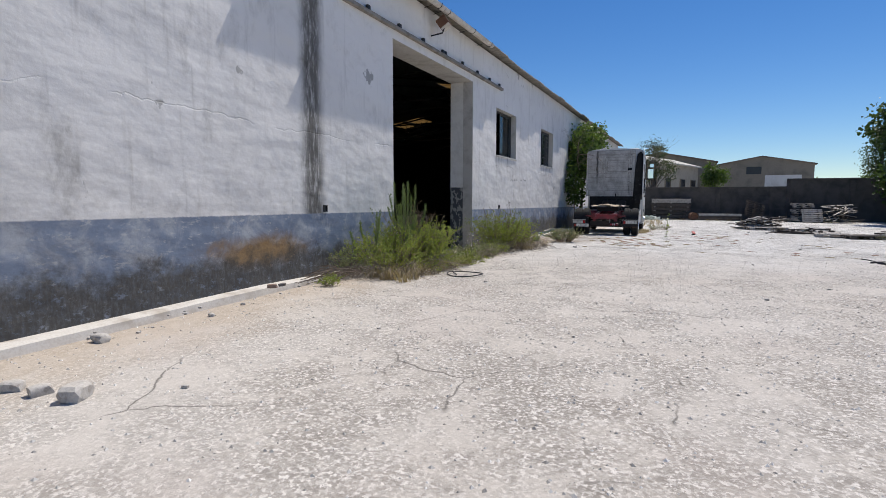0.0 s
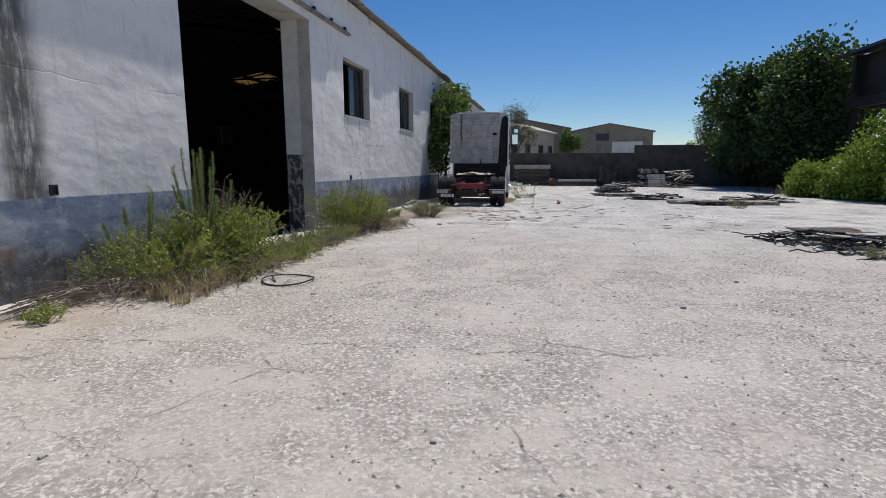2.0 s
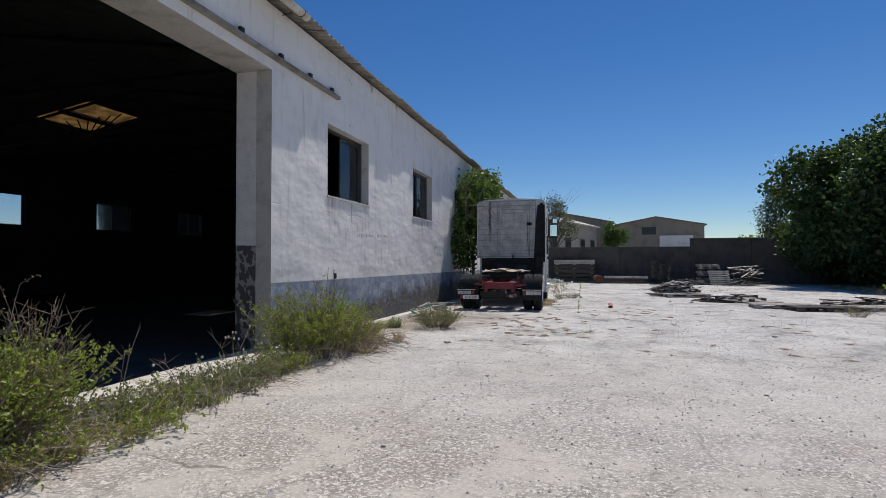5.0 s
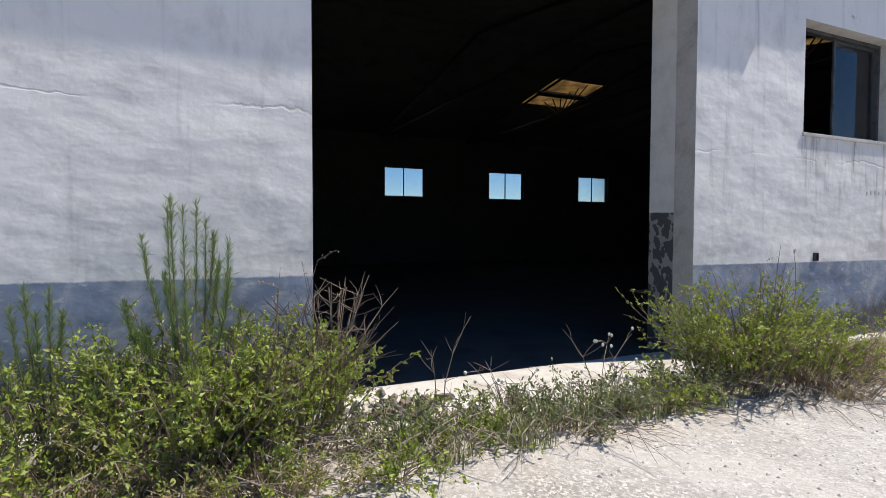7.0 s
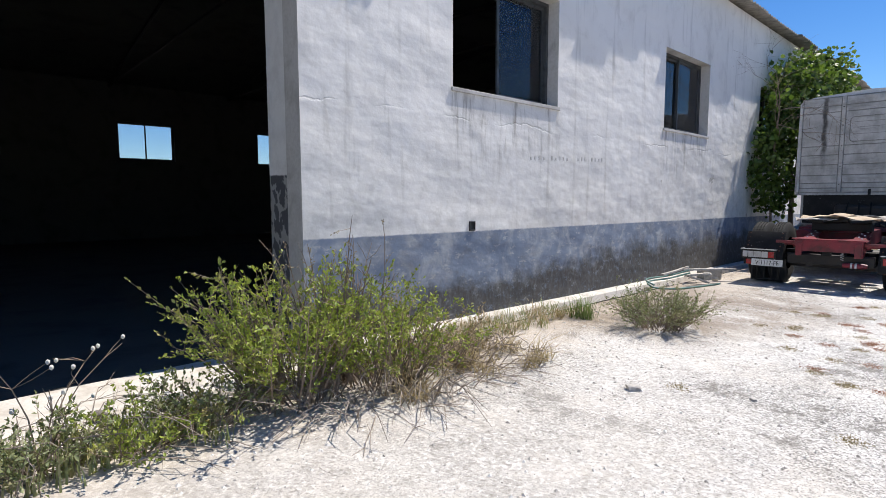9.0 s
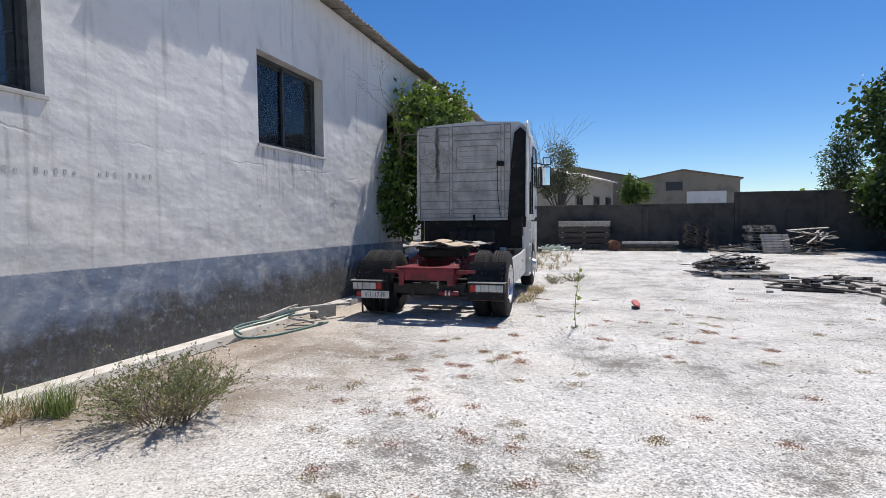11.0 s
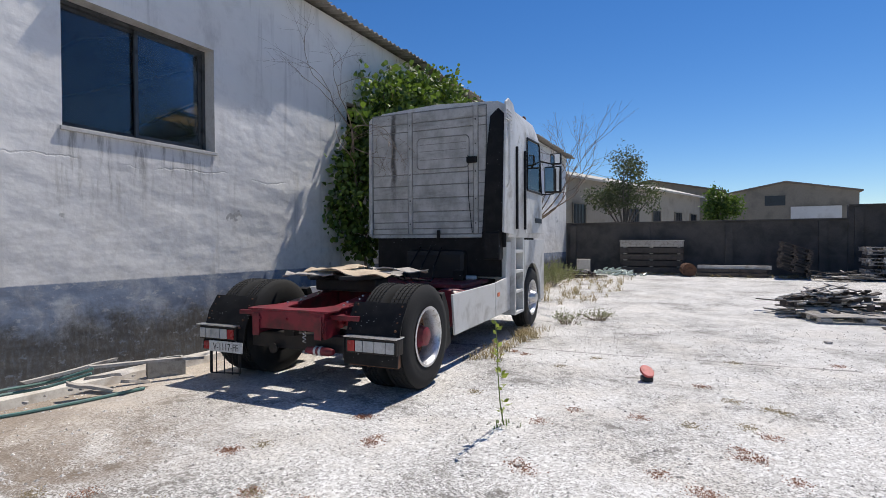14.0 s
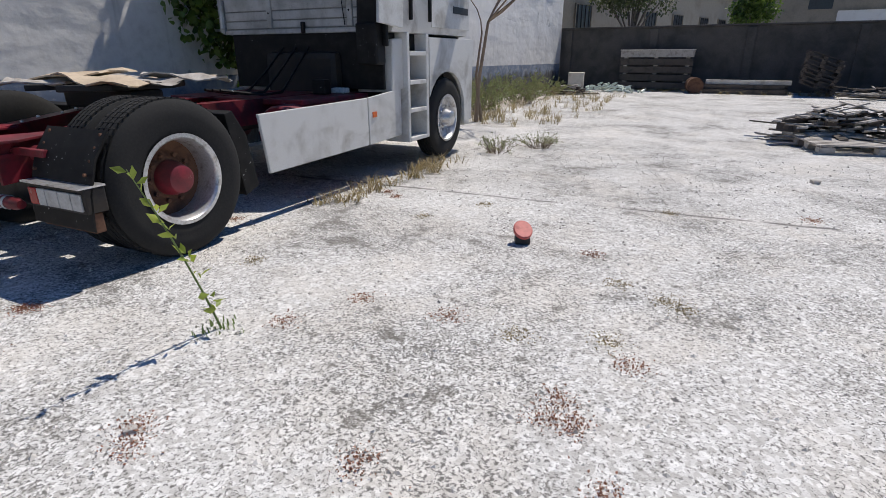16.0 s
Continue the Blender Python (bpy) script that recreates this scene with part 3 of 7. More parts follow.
# gutter remains and the flood lamp under the eave
def gutter(y0, y1):
    g = thing("gutter", pose(WALL + 0.37, y0, EAVE - 0.02), "length of pale broken gutter under the eave", "gutter", "gutter remains")
    bm = bmesh.new()
    rows = [[bm.verts.new((0.085 * math.cos(a), yy, 0.085 * math.sin(a))) for a in [math.pi + math.pi * k / 8 for k in range(9)]] for yy in (0, y1 - y0)]
    inner = [[bm.verts.new((0.075 * math.cos(a), yy, 0.075 * math.sin(a))) for a in [math.pi + math.pi * k / 8 for k in range(9)]] for yy in (0, y1 - y0)]
    for r in (rows, inner):
        for k in range(8):
            bm.faces.new((r[0][k], r[0][k + 1], r[1][k + 1], r[1][k]))
    for e in (0, 1):
        for k in range(8):
            bm.faces.new((rows[e][k], rows[e][k + 1], inner[e][k + 1], inner[e][k]))
    for k in (0, 8):
        bm.faces.new((rows[0][k], rows[1][k], inner[1][k], inner[0][k]))
    part("trough", bm, M["kerb"], g, smooth=True)
    for yy in (0.25, (y1 - y0) * 0.55, y1 - y0 - 0.2):
        part("bracket", tube(bmesh.new(), [(0.09, yy, 0.02), (0.07, yy, -0.06), (0, yy, -0.095), (-0.07, yy, -0.06), (-0.1, yy, 0.03), (-0.37, yy, -0.02)], 0.009, 5), M["steel_dark"], g)


gutter(8.25, 11.6)
gutter(11.63, 14.95)
lamp = thing("flood_lamp", pose(WALL, 11.75, 5.42), "small rusty flood lamp on a wall arm", "lamp")
part("arm", tube(bmesh.new(), [(0, 0, 0), (0.30, 0, 0.03), (0.33, 0.03, 0.16)], 0.018, 6), M["steel_dark"], lamp)
part("housing", boxed(-0.13, 0.13, -0.17, 0.17, -0.11, 0.11, 0.03, pose(0.30, 0.06, 0.27, 0, -35, 10)), M["rust"], lamp, "rusty lamp housing")
part("lens", boxed(-0.11, 0.11, -0.15, 0.15, -0.125, -0.112, 0.0, pose(0.30, 0.06, 0.27, 0, -35, 10)), M["kerb"], lamp)


# windows
def sliding_window(name, x, y0, y1, z0, z1, panes, label, glass="glass"):
    """A metal window in the wall plane x; panes: pairs of y that carry glass."""
    w = tagged(new(name), label, "window", kind="structure")
    w.matrix_world = pose(x, y0, z0)
    W, H = y1 - y0, z1 - z0
    bm = bmesh.new()
    for a in ((0, 0.05, 0, H), (W - 0.05, W, 0, H), (0.05, W - 0.05, 0, 0.05), (0.05, W - 0.05, H - 0.05, H)):
        box(bm, -0.05, 0.05, *a, 0.004)
    part("window_frame", bm, M["frame"], w)
    for k, (a, b) in enumerate(panes):
        off = 0.02 if k else -0.02
        bm = bmesh.new()
        for q in ((a, a + 0.045, 0.05, H - 0.05), (b - 0.045, b, 0.05, H - 0.05), (a + 0.045, b - 0.045, 0.05, 0.09), (a + 0.045, b - 0.045, H - 0.09, H - 0.05)):
            box(bm, off - 0.014, off + 0.014, *q)
        sash = part("sash", bm, M["frame"], w)
        g = part("pane", boxed(off - 0.003, off + 0.003, a + 0.045, b - 0.045, 0.09, H - 0.09), M[glass], sash)
        g.visible_shadow = False
    return w


sliding_window("window_1", WALL - 0.24, *FRONT_WINDOWS[0], 2.97, 4.47, [(1.06, 2.1)], "half-open dark metal sliding window")
sliding_window("window_2", WALL - 0.24, *FRONT_WINDOWS[1], 2.97, 4.47, [(0.05, 1.06), (1.0, 2.02)], "closed dark metal sliding window with dusty glass")
sliding_window("window_3", WALL - 0.24, *FRONT_WINDOWS[2], 2.97, 4.47, [(0.05, 1.06), (1.0, 2.01)], "closed dark window half hidden by fig leaves")
for k, (a, b) in enumerate(BACK_WINDOWS):
    sliding_window("window_%d" % (k + 4), BACK - 0.15, a, b, 3.13, 4.60, [(0.05, 1.04), (0.98, 2.0)], "high window of the far hall wall with sky behind", "clear_glass")
for a, b in FRONT_WINDOWS:
    part("window_sill", boxed(WALL + 0.002, WALL + 0.028, a - 0.03, b + 0.03, 2.915, 2.965, 0.008), M["reveal"], wall_front, "thin worn plaster sill")
# ---- wall at the end of the yard ----
def yard_wall(name, x0, x1, top):
    w = tagged(part(name, boxed(x0, x1, 46.5, 46.72, -0.3, top, 0.015), M["yard_wall"]), "dark weathered concrete block yard wall", "wall", kind="structure")
    x = x0 + 0.2
    while x < x1:
        part("pilaster", boxed(x, x + 0.32, 46.4, 46.498, -0.3, top - 0.06, 0.01), M["yard_wall"], w)
        x += 3.6
    part("coping", boxed(x0, x1, 46.42, 46.80, top + 0.002, top + 0.07, 0.015), M["yard_wall"], w)


yard_wall("wall_far", WALL + 0.01, 6.2, 2.48)
yard_wall("wall_far_high", 6.21, 40.0, 3.05)

# ---- truck ----
M["cab"] = worn("dirty_white_cab_paint", (0.70, 0.695, 0.675), (0.36, 0.34, 0.305), 0.45, scale=2.2, amount=0.5, bump=0.05, grain=90)


def cab_back_material():
    n = Nodes("grimy_cab_back", 0.6)
    run = n.noise(3.0, 6.0, 0.65, n.stretch(1.2, 1, 0.8))
    col = n.mix(n.ramp(run, 0.36, 0.66, 0.0, 0.8), (0.56, 0.55, 0.52), (0.33, 0.315, 0.285))
    col = n.mix(n.ramp(n.noise(18.0, 5.0, 0.7), 0.55, 0.75, 0.0, 0.5), col, (0.13, 0.12, 0.10))
    # soot run down one side, and dirt along the lower presses
    x, z = n.axis(0), n.axis(2)
    off = n.maths("ABSOLUTE", n.maths("ADD", n.maths("ADD", x, 0.82), n.maths("MULTIPLY", n.maths("SUBTRACT", n.noise(3.0, 4.0), 0.5), 0.12)))
    soot = n.maths("MULTIPLY", n.ramp(off, 0.015, 0.07, 1.0, 0.0), n.ramp(z, 2.0, 2.9, 0.1, 0.95))
    col = n.mix(n.maths("MULTIPLY", soot, n.ramp(n.noise(9.0, 6.0, 0.7), 0.3, 0.55, 0.3, 1.0)), col, (0.045, 0.042, 0.038))
    col = n.mix(n.ramp(n.noise(2.2, 6.0, 0.7, n.stretch(0.5, 1, 2.4)), 0.5, 0.72, 0.0, 0.55), col, (0.19, 0.18, 0.16))
    return n.done(col)


M["cab_back"] = cab_back_material()
# crease shade put into the colour, as the beads' relief gives no contrast
M["groove"] = worn("groove_shade_grey", (0.30, 0.29, 0.265), (0.17, 0.165, 0.15), 0.8, scale=4.0)
def chassis_red():
    n = Nodes("oxidised_red_chassis_paint", 0.42)
    col = n.mix(n.ramp(n.noise(5.0, 7.0, 0.65), 0.4, 0.68, 0.0, 1.0), (0.23, 0.022, 0.034), (0.095, 0.02, 0.022))
    worn_off = n.ramp(n.noise(9.0, 8.0, 0.7, distort=0.5), 0.66, 0.70, 0.0, 0.85)
    col = n.mix(worn_off, col, (0.50, 0.42, 0.40))
    n.bump(n.noise(40.0, 3.0), 0.2, 0.003)
    return n.done(col)


M["red"] = chassis_red()
M["tyre"] = worn("dusty_tyre_rubber", (0.008, 0.008, 0.0085), (0.024, 0.023, 0.021), 0.85, scale=5.0, amount=0.4, bump=0.2)
def scuffed_plastic():
    n = Nodes("black_faded_plastic", 0.55)
    col = n.mix(n.ramp(n.noise(8.0, 6.0), 0.4, 0.7, 0.0, 1.0), (0.004, 0.004, 0.0045), (0.013, 0.0125, 0.012))
    n.bsdf.inputs["Specular IOR Level"].default_value = 0.3
    chip = n.maths("MULTIPLY", n.ramp(n.noise(38.0, 2.0), 0.69, 0.72, 0.0, 1.0), n.ramp(n.noise(4.0, 3.0), 0.48, 0.6, 0.0, 1.0))
    return n.done(n.mix(chip, col, (0.45, 0.45, 0.44)))


M["plastic"] = scuffed_plastic()
M["chrome"] = worn("polished_rim_metal", (0.74, 0.74, 0.75), (0.34, 0.31, 0.28), 0.3, 0.7, scale=12.0, amount=0.4)
M["lamp_clear"] = worn("clouded_lamp_lens", (0.55, 0.55, 0.54), (0.30, 0.29, 0.27), 0.3)
M["lamp_red"] = worn("red_lamp_lens", (0.42, 0.03, 0.03), (0.2, 0.03, 0.03), 0.25)
M["orange"] = worn("orange_reflector", (0.75, 0.16, 0.03), (0.5, 0.12, 0.03), 0.3)
M["plate"] = worn("white_number_plate", (0.72, 0.72, 0.70), (0.45, 0.43, 0.40), 0.4, scale=20.0)
M["ink"] = worn("black_lettering", (0.02, 0.02, 0.02), (0.05, 0.05, 0.05), 0.5)
M["card"] = worn("sun_bleached_cardboard", (0.58, 0.47, 0.34), (0.36, 0.27, 0.19), 0.9, scale=4.0, grain=30)
M["mirror"] = Nodes("mirror_glass", 0.03, 1.0).done((0.8, 0.82, 0.84))

truck = thing("truck", pose(-3.33, 23.55, 0.035, 0, 0, 2.0), "abandoned dirty white tractor truck with red chassis and bare fifth wheel", "truck")


def flat(points, depth, along, bevel=0.0, m=None):
    """A plate: the outline points (two coordinates) pushed out between depth[0] and depth[1] along axis x, y or z."""
    bm = bmesh.new()
    put = {"x": lambda a, b, d: (d, a, b), "y": lambda a, b, d: (a, d, b), "z": lambda a, b, d: (a, b, d)}[along]
    r = [[bm.verts.new(put(a, b, d)) for a, b in points] for d in depth]
    k = len(points)
    bm.faces.new(r[0]), bm.faces.new(r[1][::-1])
    for i in range(k):
        bm.faces.new((r[0][i], r[0][(i + 1) % k], r[1][(i + 1) % k], r[1][i]))
    if bevel:
        bmesh.ops.recalc_face_normals(bm, faces=bm.faces)
        bmesh.ops.bevel(bm, geom=list(bm.edges), offset=bevel, segments=2, affect="EDGES", profile=0.6)
    if m:
        bmesh.ops.transform(bm, matrix=m, verts=bm.verts)
    return bm


def wheel(x_in, x_out, y, radius, deep, hub_red):
    """A wheel whose outer side looks towards x_out."""
    sgn = 1 if x_out > x_in else -1
    w = abs(x_out - x_in)
    R = radius
    prof = [(0.30, 0.01), (0.40, 0.0), (R - 0.05, 0.012), (R - 0.012, 0.04)]
    for k in range(4):
        a = 0.05 + k * (w - 0.1) / 4
        b = a + (w - 0.1) / 4 - 0.016
        prof += [(R, a), (R, b), (R - 0.014, b + 0.002), (R - 0.014, b + 0.014)]
    prof += [(R - 0.012, w - 0.04), (R - 0.05, w - 0.012), (0.44, w - 0.004), (0.40, w - 0.012), (0.345, w - 0.004), (0.315, w - 0.02)]
    put = Matrix.Translation((x_in, y, R)) @ Matrix.Diagonal((sgn, 1, 1, 1))
    ob = part("wheel", lathe(bmesh.new(), prof, 56, put), M["tyre"], truck, "dusty black truck tyre", True)
    cuts = bmesh.new()
    for k in range(72):
        a = k * math.tau / 72
        turn = put @ Matrix.Rotation(a, 4, "X")
        box(cuts, 0.05, w - 0.05, -0.003, 0.003, R - 0.006, R + 0.001, 0.0, turn)
    part("tread", cuts, M["tyre"], ob)
    rim = [(0.318, w - 0.005), (0.328, w + 0.002), (0.30, w + 0.004), (0.285, w - 0.015), (0.275, w - deep), (0.20, w - deep - 0.01), (0.15, w - deep + 0.03), (0.10, w - deep + 0.03), (0.02, w - deep + 0.03)]
    part("rim", lathe(bmesh.new(), rim[:5], 48, put), M["chrome"], ob, "pale metal rim", True)
    part("disc", lathe(bmesh.new(), rim[4:], 48, put), M["rust"] if hub_red else M["chrome"], ob, smooth=True)
    h = w - deep + 0.03
    cap = [(0.13, h), (0.125, h + 0.05), (0.105, h + 0.10), (0.10, h + 0.13), (0.085, h + 0.14), (0.002, h + 0.142)]
    part("hub", lathe(bmesh.new(), cap, 24, put), M["red"] if hub_red else M["chrome"], ob, "red wheel hub" if hub_red else "", True)
    for k in range(10):
        a = k * math.tau / 10
        bm = lathe(bmesh.new(), [(0.017, 0.0), (0.017, 0.03), (0.001, 0.032)], 6, put @ Matrix.Translation((h - 0.002, 0.17 * math.cos(a), 0.17 * math.sin(a))))
        part("wheel_nut", bm, M["rust"] if hub_red else M["chrome"], ob)
    return ob


for side in (1, -1):
    wheel(side * 0.70, side * 0.965, 0.0, 0.57, 0.10, True)
    wheel(side * 0.995, side * 1.29, 0.0, 0.57, 0.19, True)
    wheel(side * 0.97, side * 1.27, 4.5, 0.555, 0.09, False)
    # mudguard over the rear quarter of the pair, with its lamp bar
    bm = bmesh.new()
    arc = [(0.60, 78), (0.605, 100), (0.61, 122), (0.62, 140), (0.64, 158), (0.67, 178), (0.72, 196), (0.75, 208)]
    pts = [(r * math.cos(radians(a)), 0.57 + r * math.sin(radians(a))) for r, a in arc[3:7]]
    rows = []
    for d in (0, 0.012):
        rows.append([[bm.verts.new((side * x, yy - d, zz + d * 0.6)) for x in (0.67, 0.70, 0.96, 0.985, 1.02, 1.26, 1.29)] for yy, zz in pts])
    for r in rows:
        for p, q in zip(r, r[1:]):
            for k in range(6):
                bm.faces.new((p[k], p[k + 1], q[k + 1], q[k]))
    for e in (0, -1):
        for k in range(6):
            bm.faces.new((rows[0][e][k], rows[0][e][k + 1], rows[1][e][k + 1], rows[1][e][k]))
    for k in (0, -1):
        for a, b, c, d in zip(rows[0], rows[0][1:], rows[1], rows[1][1:]):
            bm.faces.new((a[k], b[k], d[k], c[k]))
    guard = part("mudguard", bm, M["plastic"], truck, "scuffed black plastic mudguard", True)
    for k in range(10):
        yy, zz = pts[0][0] - 0.02 - 0.05 * (k % 5), pts[0][1] - 0.02 - 0.075 * (k % 5)
        part("bolt", lathe(bmesh.new(), [(0.012, -0.01), (0.012, 0.006), (0.001, 0.009)], 6, pose(side * (0.72 if k < 5 else 1.24), yy - 0.012, zz, 0, 0, -90)), M["rust"], guard)

for x0, x1, plate in ((-1.33, -0.77, True), (0.71, 1.29, False)):
    y = -0.72
    bar = part("lamp_bar", boxed(x0, x1, y, y + 0.14, 0.49, 0.65, 0.012), M["steel_dark"], truck, "battered rear lamp bar")
    cuts = [x0 + 0.02, x0 + 0.11, x0 + 0.20, x0 + 0.33, x1 - 0.12, x1 - 0.02]
    for k, (a, b) in enumerate(zip(cuts, cuts[1:])):
        part("lens", boxed(a + 0.004, b - 0.004, y - 0.014, y + 0.002, 0.51, 0.62, 0.006), M["lamp_red"] if k == (4 if plate else 0) else M["lamp_clear"], bar)
    if not plate:
        part("bracket", boxed(x0 + 0.02, x1 - 0.01, y + 0.03, y + 0.1, 0.36, 0.488, 0.01), M["rust"], bar, "grimy brown panel under the lamps")
    part("visor", flat([(x0 - 0.01, y - 0.03), (x1 + 0.01, y - 0.03), (x1 + 0.01, y + 0.14), (x0 - 0.01, y + 0.14)], (0.652, 0.664), "z"), M["chrome"], bar)
board = part("number_plate", boxed(-1.15, -0.65, -0.742, -0.732, 0.362, 0.485, 0.004), M["plate"], truck, "white number plate with black figures")
part("side_lamp", boxed(-1.24, -1.16, -0.74, -0.69, 0.38, 0.47, 0.008), M["lamp_red"], truck, "small red side lamp")
text = bpy.data.curves.new("plate_text", "FONT")
text.body, text.size, text.align_x, text.extrude = "V-1117-FF", 0.118, "CENTER", 0.001
ob = new("plate_text", text)
letters = bpy.data.meshes.new_from_object(ob.evaluated_get(bpy.context.evaluated_depsgraph_get()))
bpy.data.objects.remove(ob)
letters.materials.clear()
letters.materials.append(M["ink"])
ob = part("figures", letters, None, board)
ob.matrix_basis = pose(-0.90, -0.7435, 0.384, 90, 0, 0) @ Matrix.Diagonal((0.76, 0.95, 1, 1))
rack = bmesh.new()
for x in (-1.14, -1.06, -0.94, -0.82, -0.72):
    tube(rack, [(x, -0.72, 0.37), (x, -0.72, 0.11)], 0.018 if x < -1.1 else 0.007, 5)
tube(rack, [(-1.14, -0.72, 0.11), (-0.70, -0.72, 0.14), (-0.70, -0.72, 0.37)], 0.009, 5)
part("bumper_guard", rack, M["steel_dark"], truck)

# chassis: two channel rails that dip towards the tail, a notched tail plate and the arms of the mudguards
def rail_top(y):
    return 0.87 if y < -0.5 else 0.87 + 0.12 * min(1.0, (y + 0.5) / 1.0)


for side in (1, -1):
    x = side * 0.44
    bm = bmesh.new()
    rows = []
    for yy in (-0.74, -0.5, -0.25, 0.0, 0.25, 0.5, 1.5, 4.6):
        t = rail_top(yy)
        outline = [(x, t - 0.25), (x, t), (x - side * 0.16, t), (x - side * 0.16, t - 0.012), (x - side * 0.012, t - 0.012), (x - side * 0.012, t - 0.25)]
        rows.append([bm.verts.new((a, yy, b)) for a, b in outline])
    for p, q in zip(rows, rows[1:]):
        for k in range(6):
            bm.faces.new((p[k], p[(k + 1) % 6], q[(k + 1) % 6], q[k]))
    bm.faces.new(rows[0]), bm.faces.new(rows[-1][::-1])
    rail = part("chassis_rail", bm, M["red"], truck, "red steel chassis rail with chipped paint")
    for k in range(14):
        yy = -0.62 + 0.14 * (k // 2)
        part("rivet", lathe(bmesh.new(), [(0.018, 0), (0.016, side * 0.018), (0.001, side * 0.02)], 8, pose(x, yy, rail_top(yy) - (0.06 if k % 2 else 0.17))), M["red"], rail)
    for k in range(8):
        yy = -0.45 + 0.16 * k
        part("rivet", lathe(bmesh.new(), [(0.016, -0.004), (0.014, 0.014), (0.001, 0.016)], 8, pose(x - side * (0.05 if k % 2 else 0.11), yy, rail_top(yy), 0, -90, 0)), M["chrome"], rail)
    # web gusset under the tail
    part("tail_gusset", flat([(-0.74, 0.60), (-0.42, 0.62), (-0.42, 0.80), (-0.74, 0.80)], (min(x, x + side * 0.03) + side * 0.003, max(x, x + side * 0.03) + side * 0.003), "x", 0.004), M["red"], truck)
    part("guard_arm", tube(bmesh.new(), [(side * 0.44, -0.50, 0.78), (side * 0.62, -0.50, 0.79), (side * 0.80, -0.56, 0.79)], 0.034, 8), M["red"], truck, smooth=True)
    part("guard_arm", boxed(min(side * 0.45, side * 0.80), max(side * 0.45, side * 0.80), -0.63, -0.59, 0.79, 0.84, 0.008), M["red"], truck)
    part("guard_collar", lathe(bmesh.new(), [(0.034, -0.03), (0.055, -0.03), (0.055, 0.03), (0.034, 0.03)], 12, pose(side * 0.52, -0.50, 0.78)), M["red"], truck, smooth=True)
    # air bellows
    bm = lathe(bmesh.new(), [(0.02, 0.0), (0.13, 0.0), (0.15, 0.04), (0.12, 0.08), (0.15, 0.13), (0.12, 0.17), (0.13, 0.22), (0.02, 0.22)], 20, pose(side * 0.55, -0.38, 0.46, 0, -90, 0))
    part("air_bellows", bm, M["plastic"], truck, smooth=True)
# notched top plate with flared corners, and the tail face under it
half = [(0.0, -0.60), (0.10, -0.59), (0.19, -0.53), (0.24, -0.40), (0.275, -0.18), (0.45, -0.16), (0.47, -0.45), (0.55, -0.62), (0.53, -0.77), (0.0, -0.77)]
part("tail_plate", flat([(a, b) for a, b in half] + [(-a, b) for a, b in half[-2:0:-1]], (0.874, 0.892), "z", 0.004), M["red"], truck, "red notched tail plate with scraped edges")
part("tail_lip", flat([(0.16, -0.55), (0.20, -0.52), (0.06, -0.60), (0.02, -0.60)], (0.80, 0.872), "z"), M["red"], truck)
tail = part("rear_crossmember", flat([(-0.46, 0.66), (-0.30, 0.68), (0.30, 0.68), (0.46, 0.66), (0.48, 0.872), (-0.48, 0.872)], (-0.768, -0.745), "y", 0.005), M["red"], truck, "red rear crossmember")
for x in (-0.44, -0.36, 0.36, 0.44, 0.0):
    part("rivet", lathe(bmesh.new(), [(0.016, 0), (0.014, 0.02), (0.001, 0.022)], 8, pose(x, -0.768, 0.79, 0, 0, -90)), M["red"], tail)
for side in (1, -1):
    part("tail_strap", boxed(side * 0.41 - 0.045, side * 0.41 + 0.045, -0.79, -0.769, 0.60, 0.84, 0.006), M["red"], tail)
part("under_beam", boxed(-0.62, 0.62, -0.62, -0.50, 0.44, 0.62, 0.02), M["steel_dark"], truck, "greasy dark underrun beam")
part("vent_box", boxed(-0.10, 0.04, -0.70, -0.62, 0.60, 0.74, 0.01), M["plastic"], truck)
part("spring", tube(bmesh.new(), [(0.20 + 0.022 * math.cos(k), -0.735, 0.55 + 0.006 * k) for k in range(22)], 0.005, 5), M["chrome"], truck)
part("coupling", lathe(bmesh.new(), [(0.001, -0.17), (0.035, -0.17), (0.045, -0.06), (0.045, 0.1), (0.03, 0.16), (0.001, 0.16)], 14, pose(0.38, -0.70, 0.47)), M["red"], truck, "red coupling cylinder", True)
for x in (0.33, 0.39):
    part("coupling_band", lathe(bmesh.new(), [(0.047, -0.014), (0.05, -0.012), (0.05, 0.012), (0.047, 0.014)], 14, pose(x, -0.70, 0.47)), M["plate"], truck, "white tape band", True)
for x in (-0.26, 0.70):
    part("reflector", lathe(bmesh.new(), [(0.001, 0.0), (0.05, 0.0), (0.055, 0.03), (0.02, 0.035), (0.001, 0.03)], 16, pose(x, -0.66, 0.45, 0, 0, -90)), M["steel_dark"], truck, smooth=True)
part("axle", tube(bmesh.new(), [(-0.72, 0, 0.57), (0.72, 0, 0.57)], 0.08, 12), M["steel_dark"], truck)
part("differential", lathe(bmesh.new(), [(0.02, -0.24), (0.17, -0.2), (0.23, -0.05), (0.23, 0.05), (0.17, 0.2), (0.02, 0.24)], 20, pose(0, 0.0, 0.57)), M["steel_dark"], truck, smooth=True)
part("front_axle", tube(bmesh.new(), [(-0.98, 4.5, 0.5), (0.98, 4.5, 0.5)], 0.06, 10), M["steel_dark"], truck)
part("drive_shaft", tube(bmesh.new(), [(0, 0.1, 0.6), (0, 3.2, 0.72)], 0.05, 10), M["steel_dark"], truck)
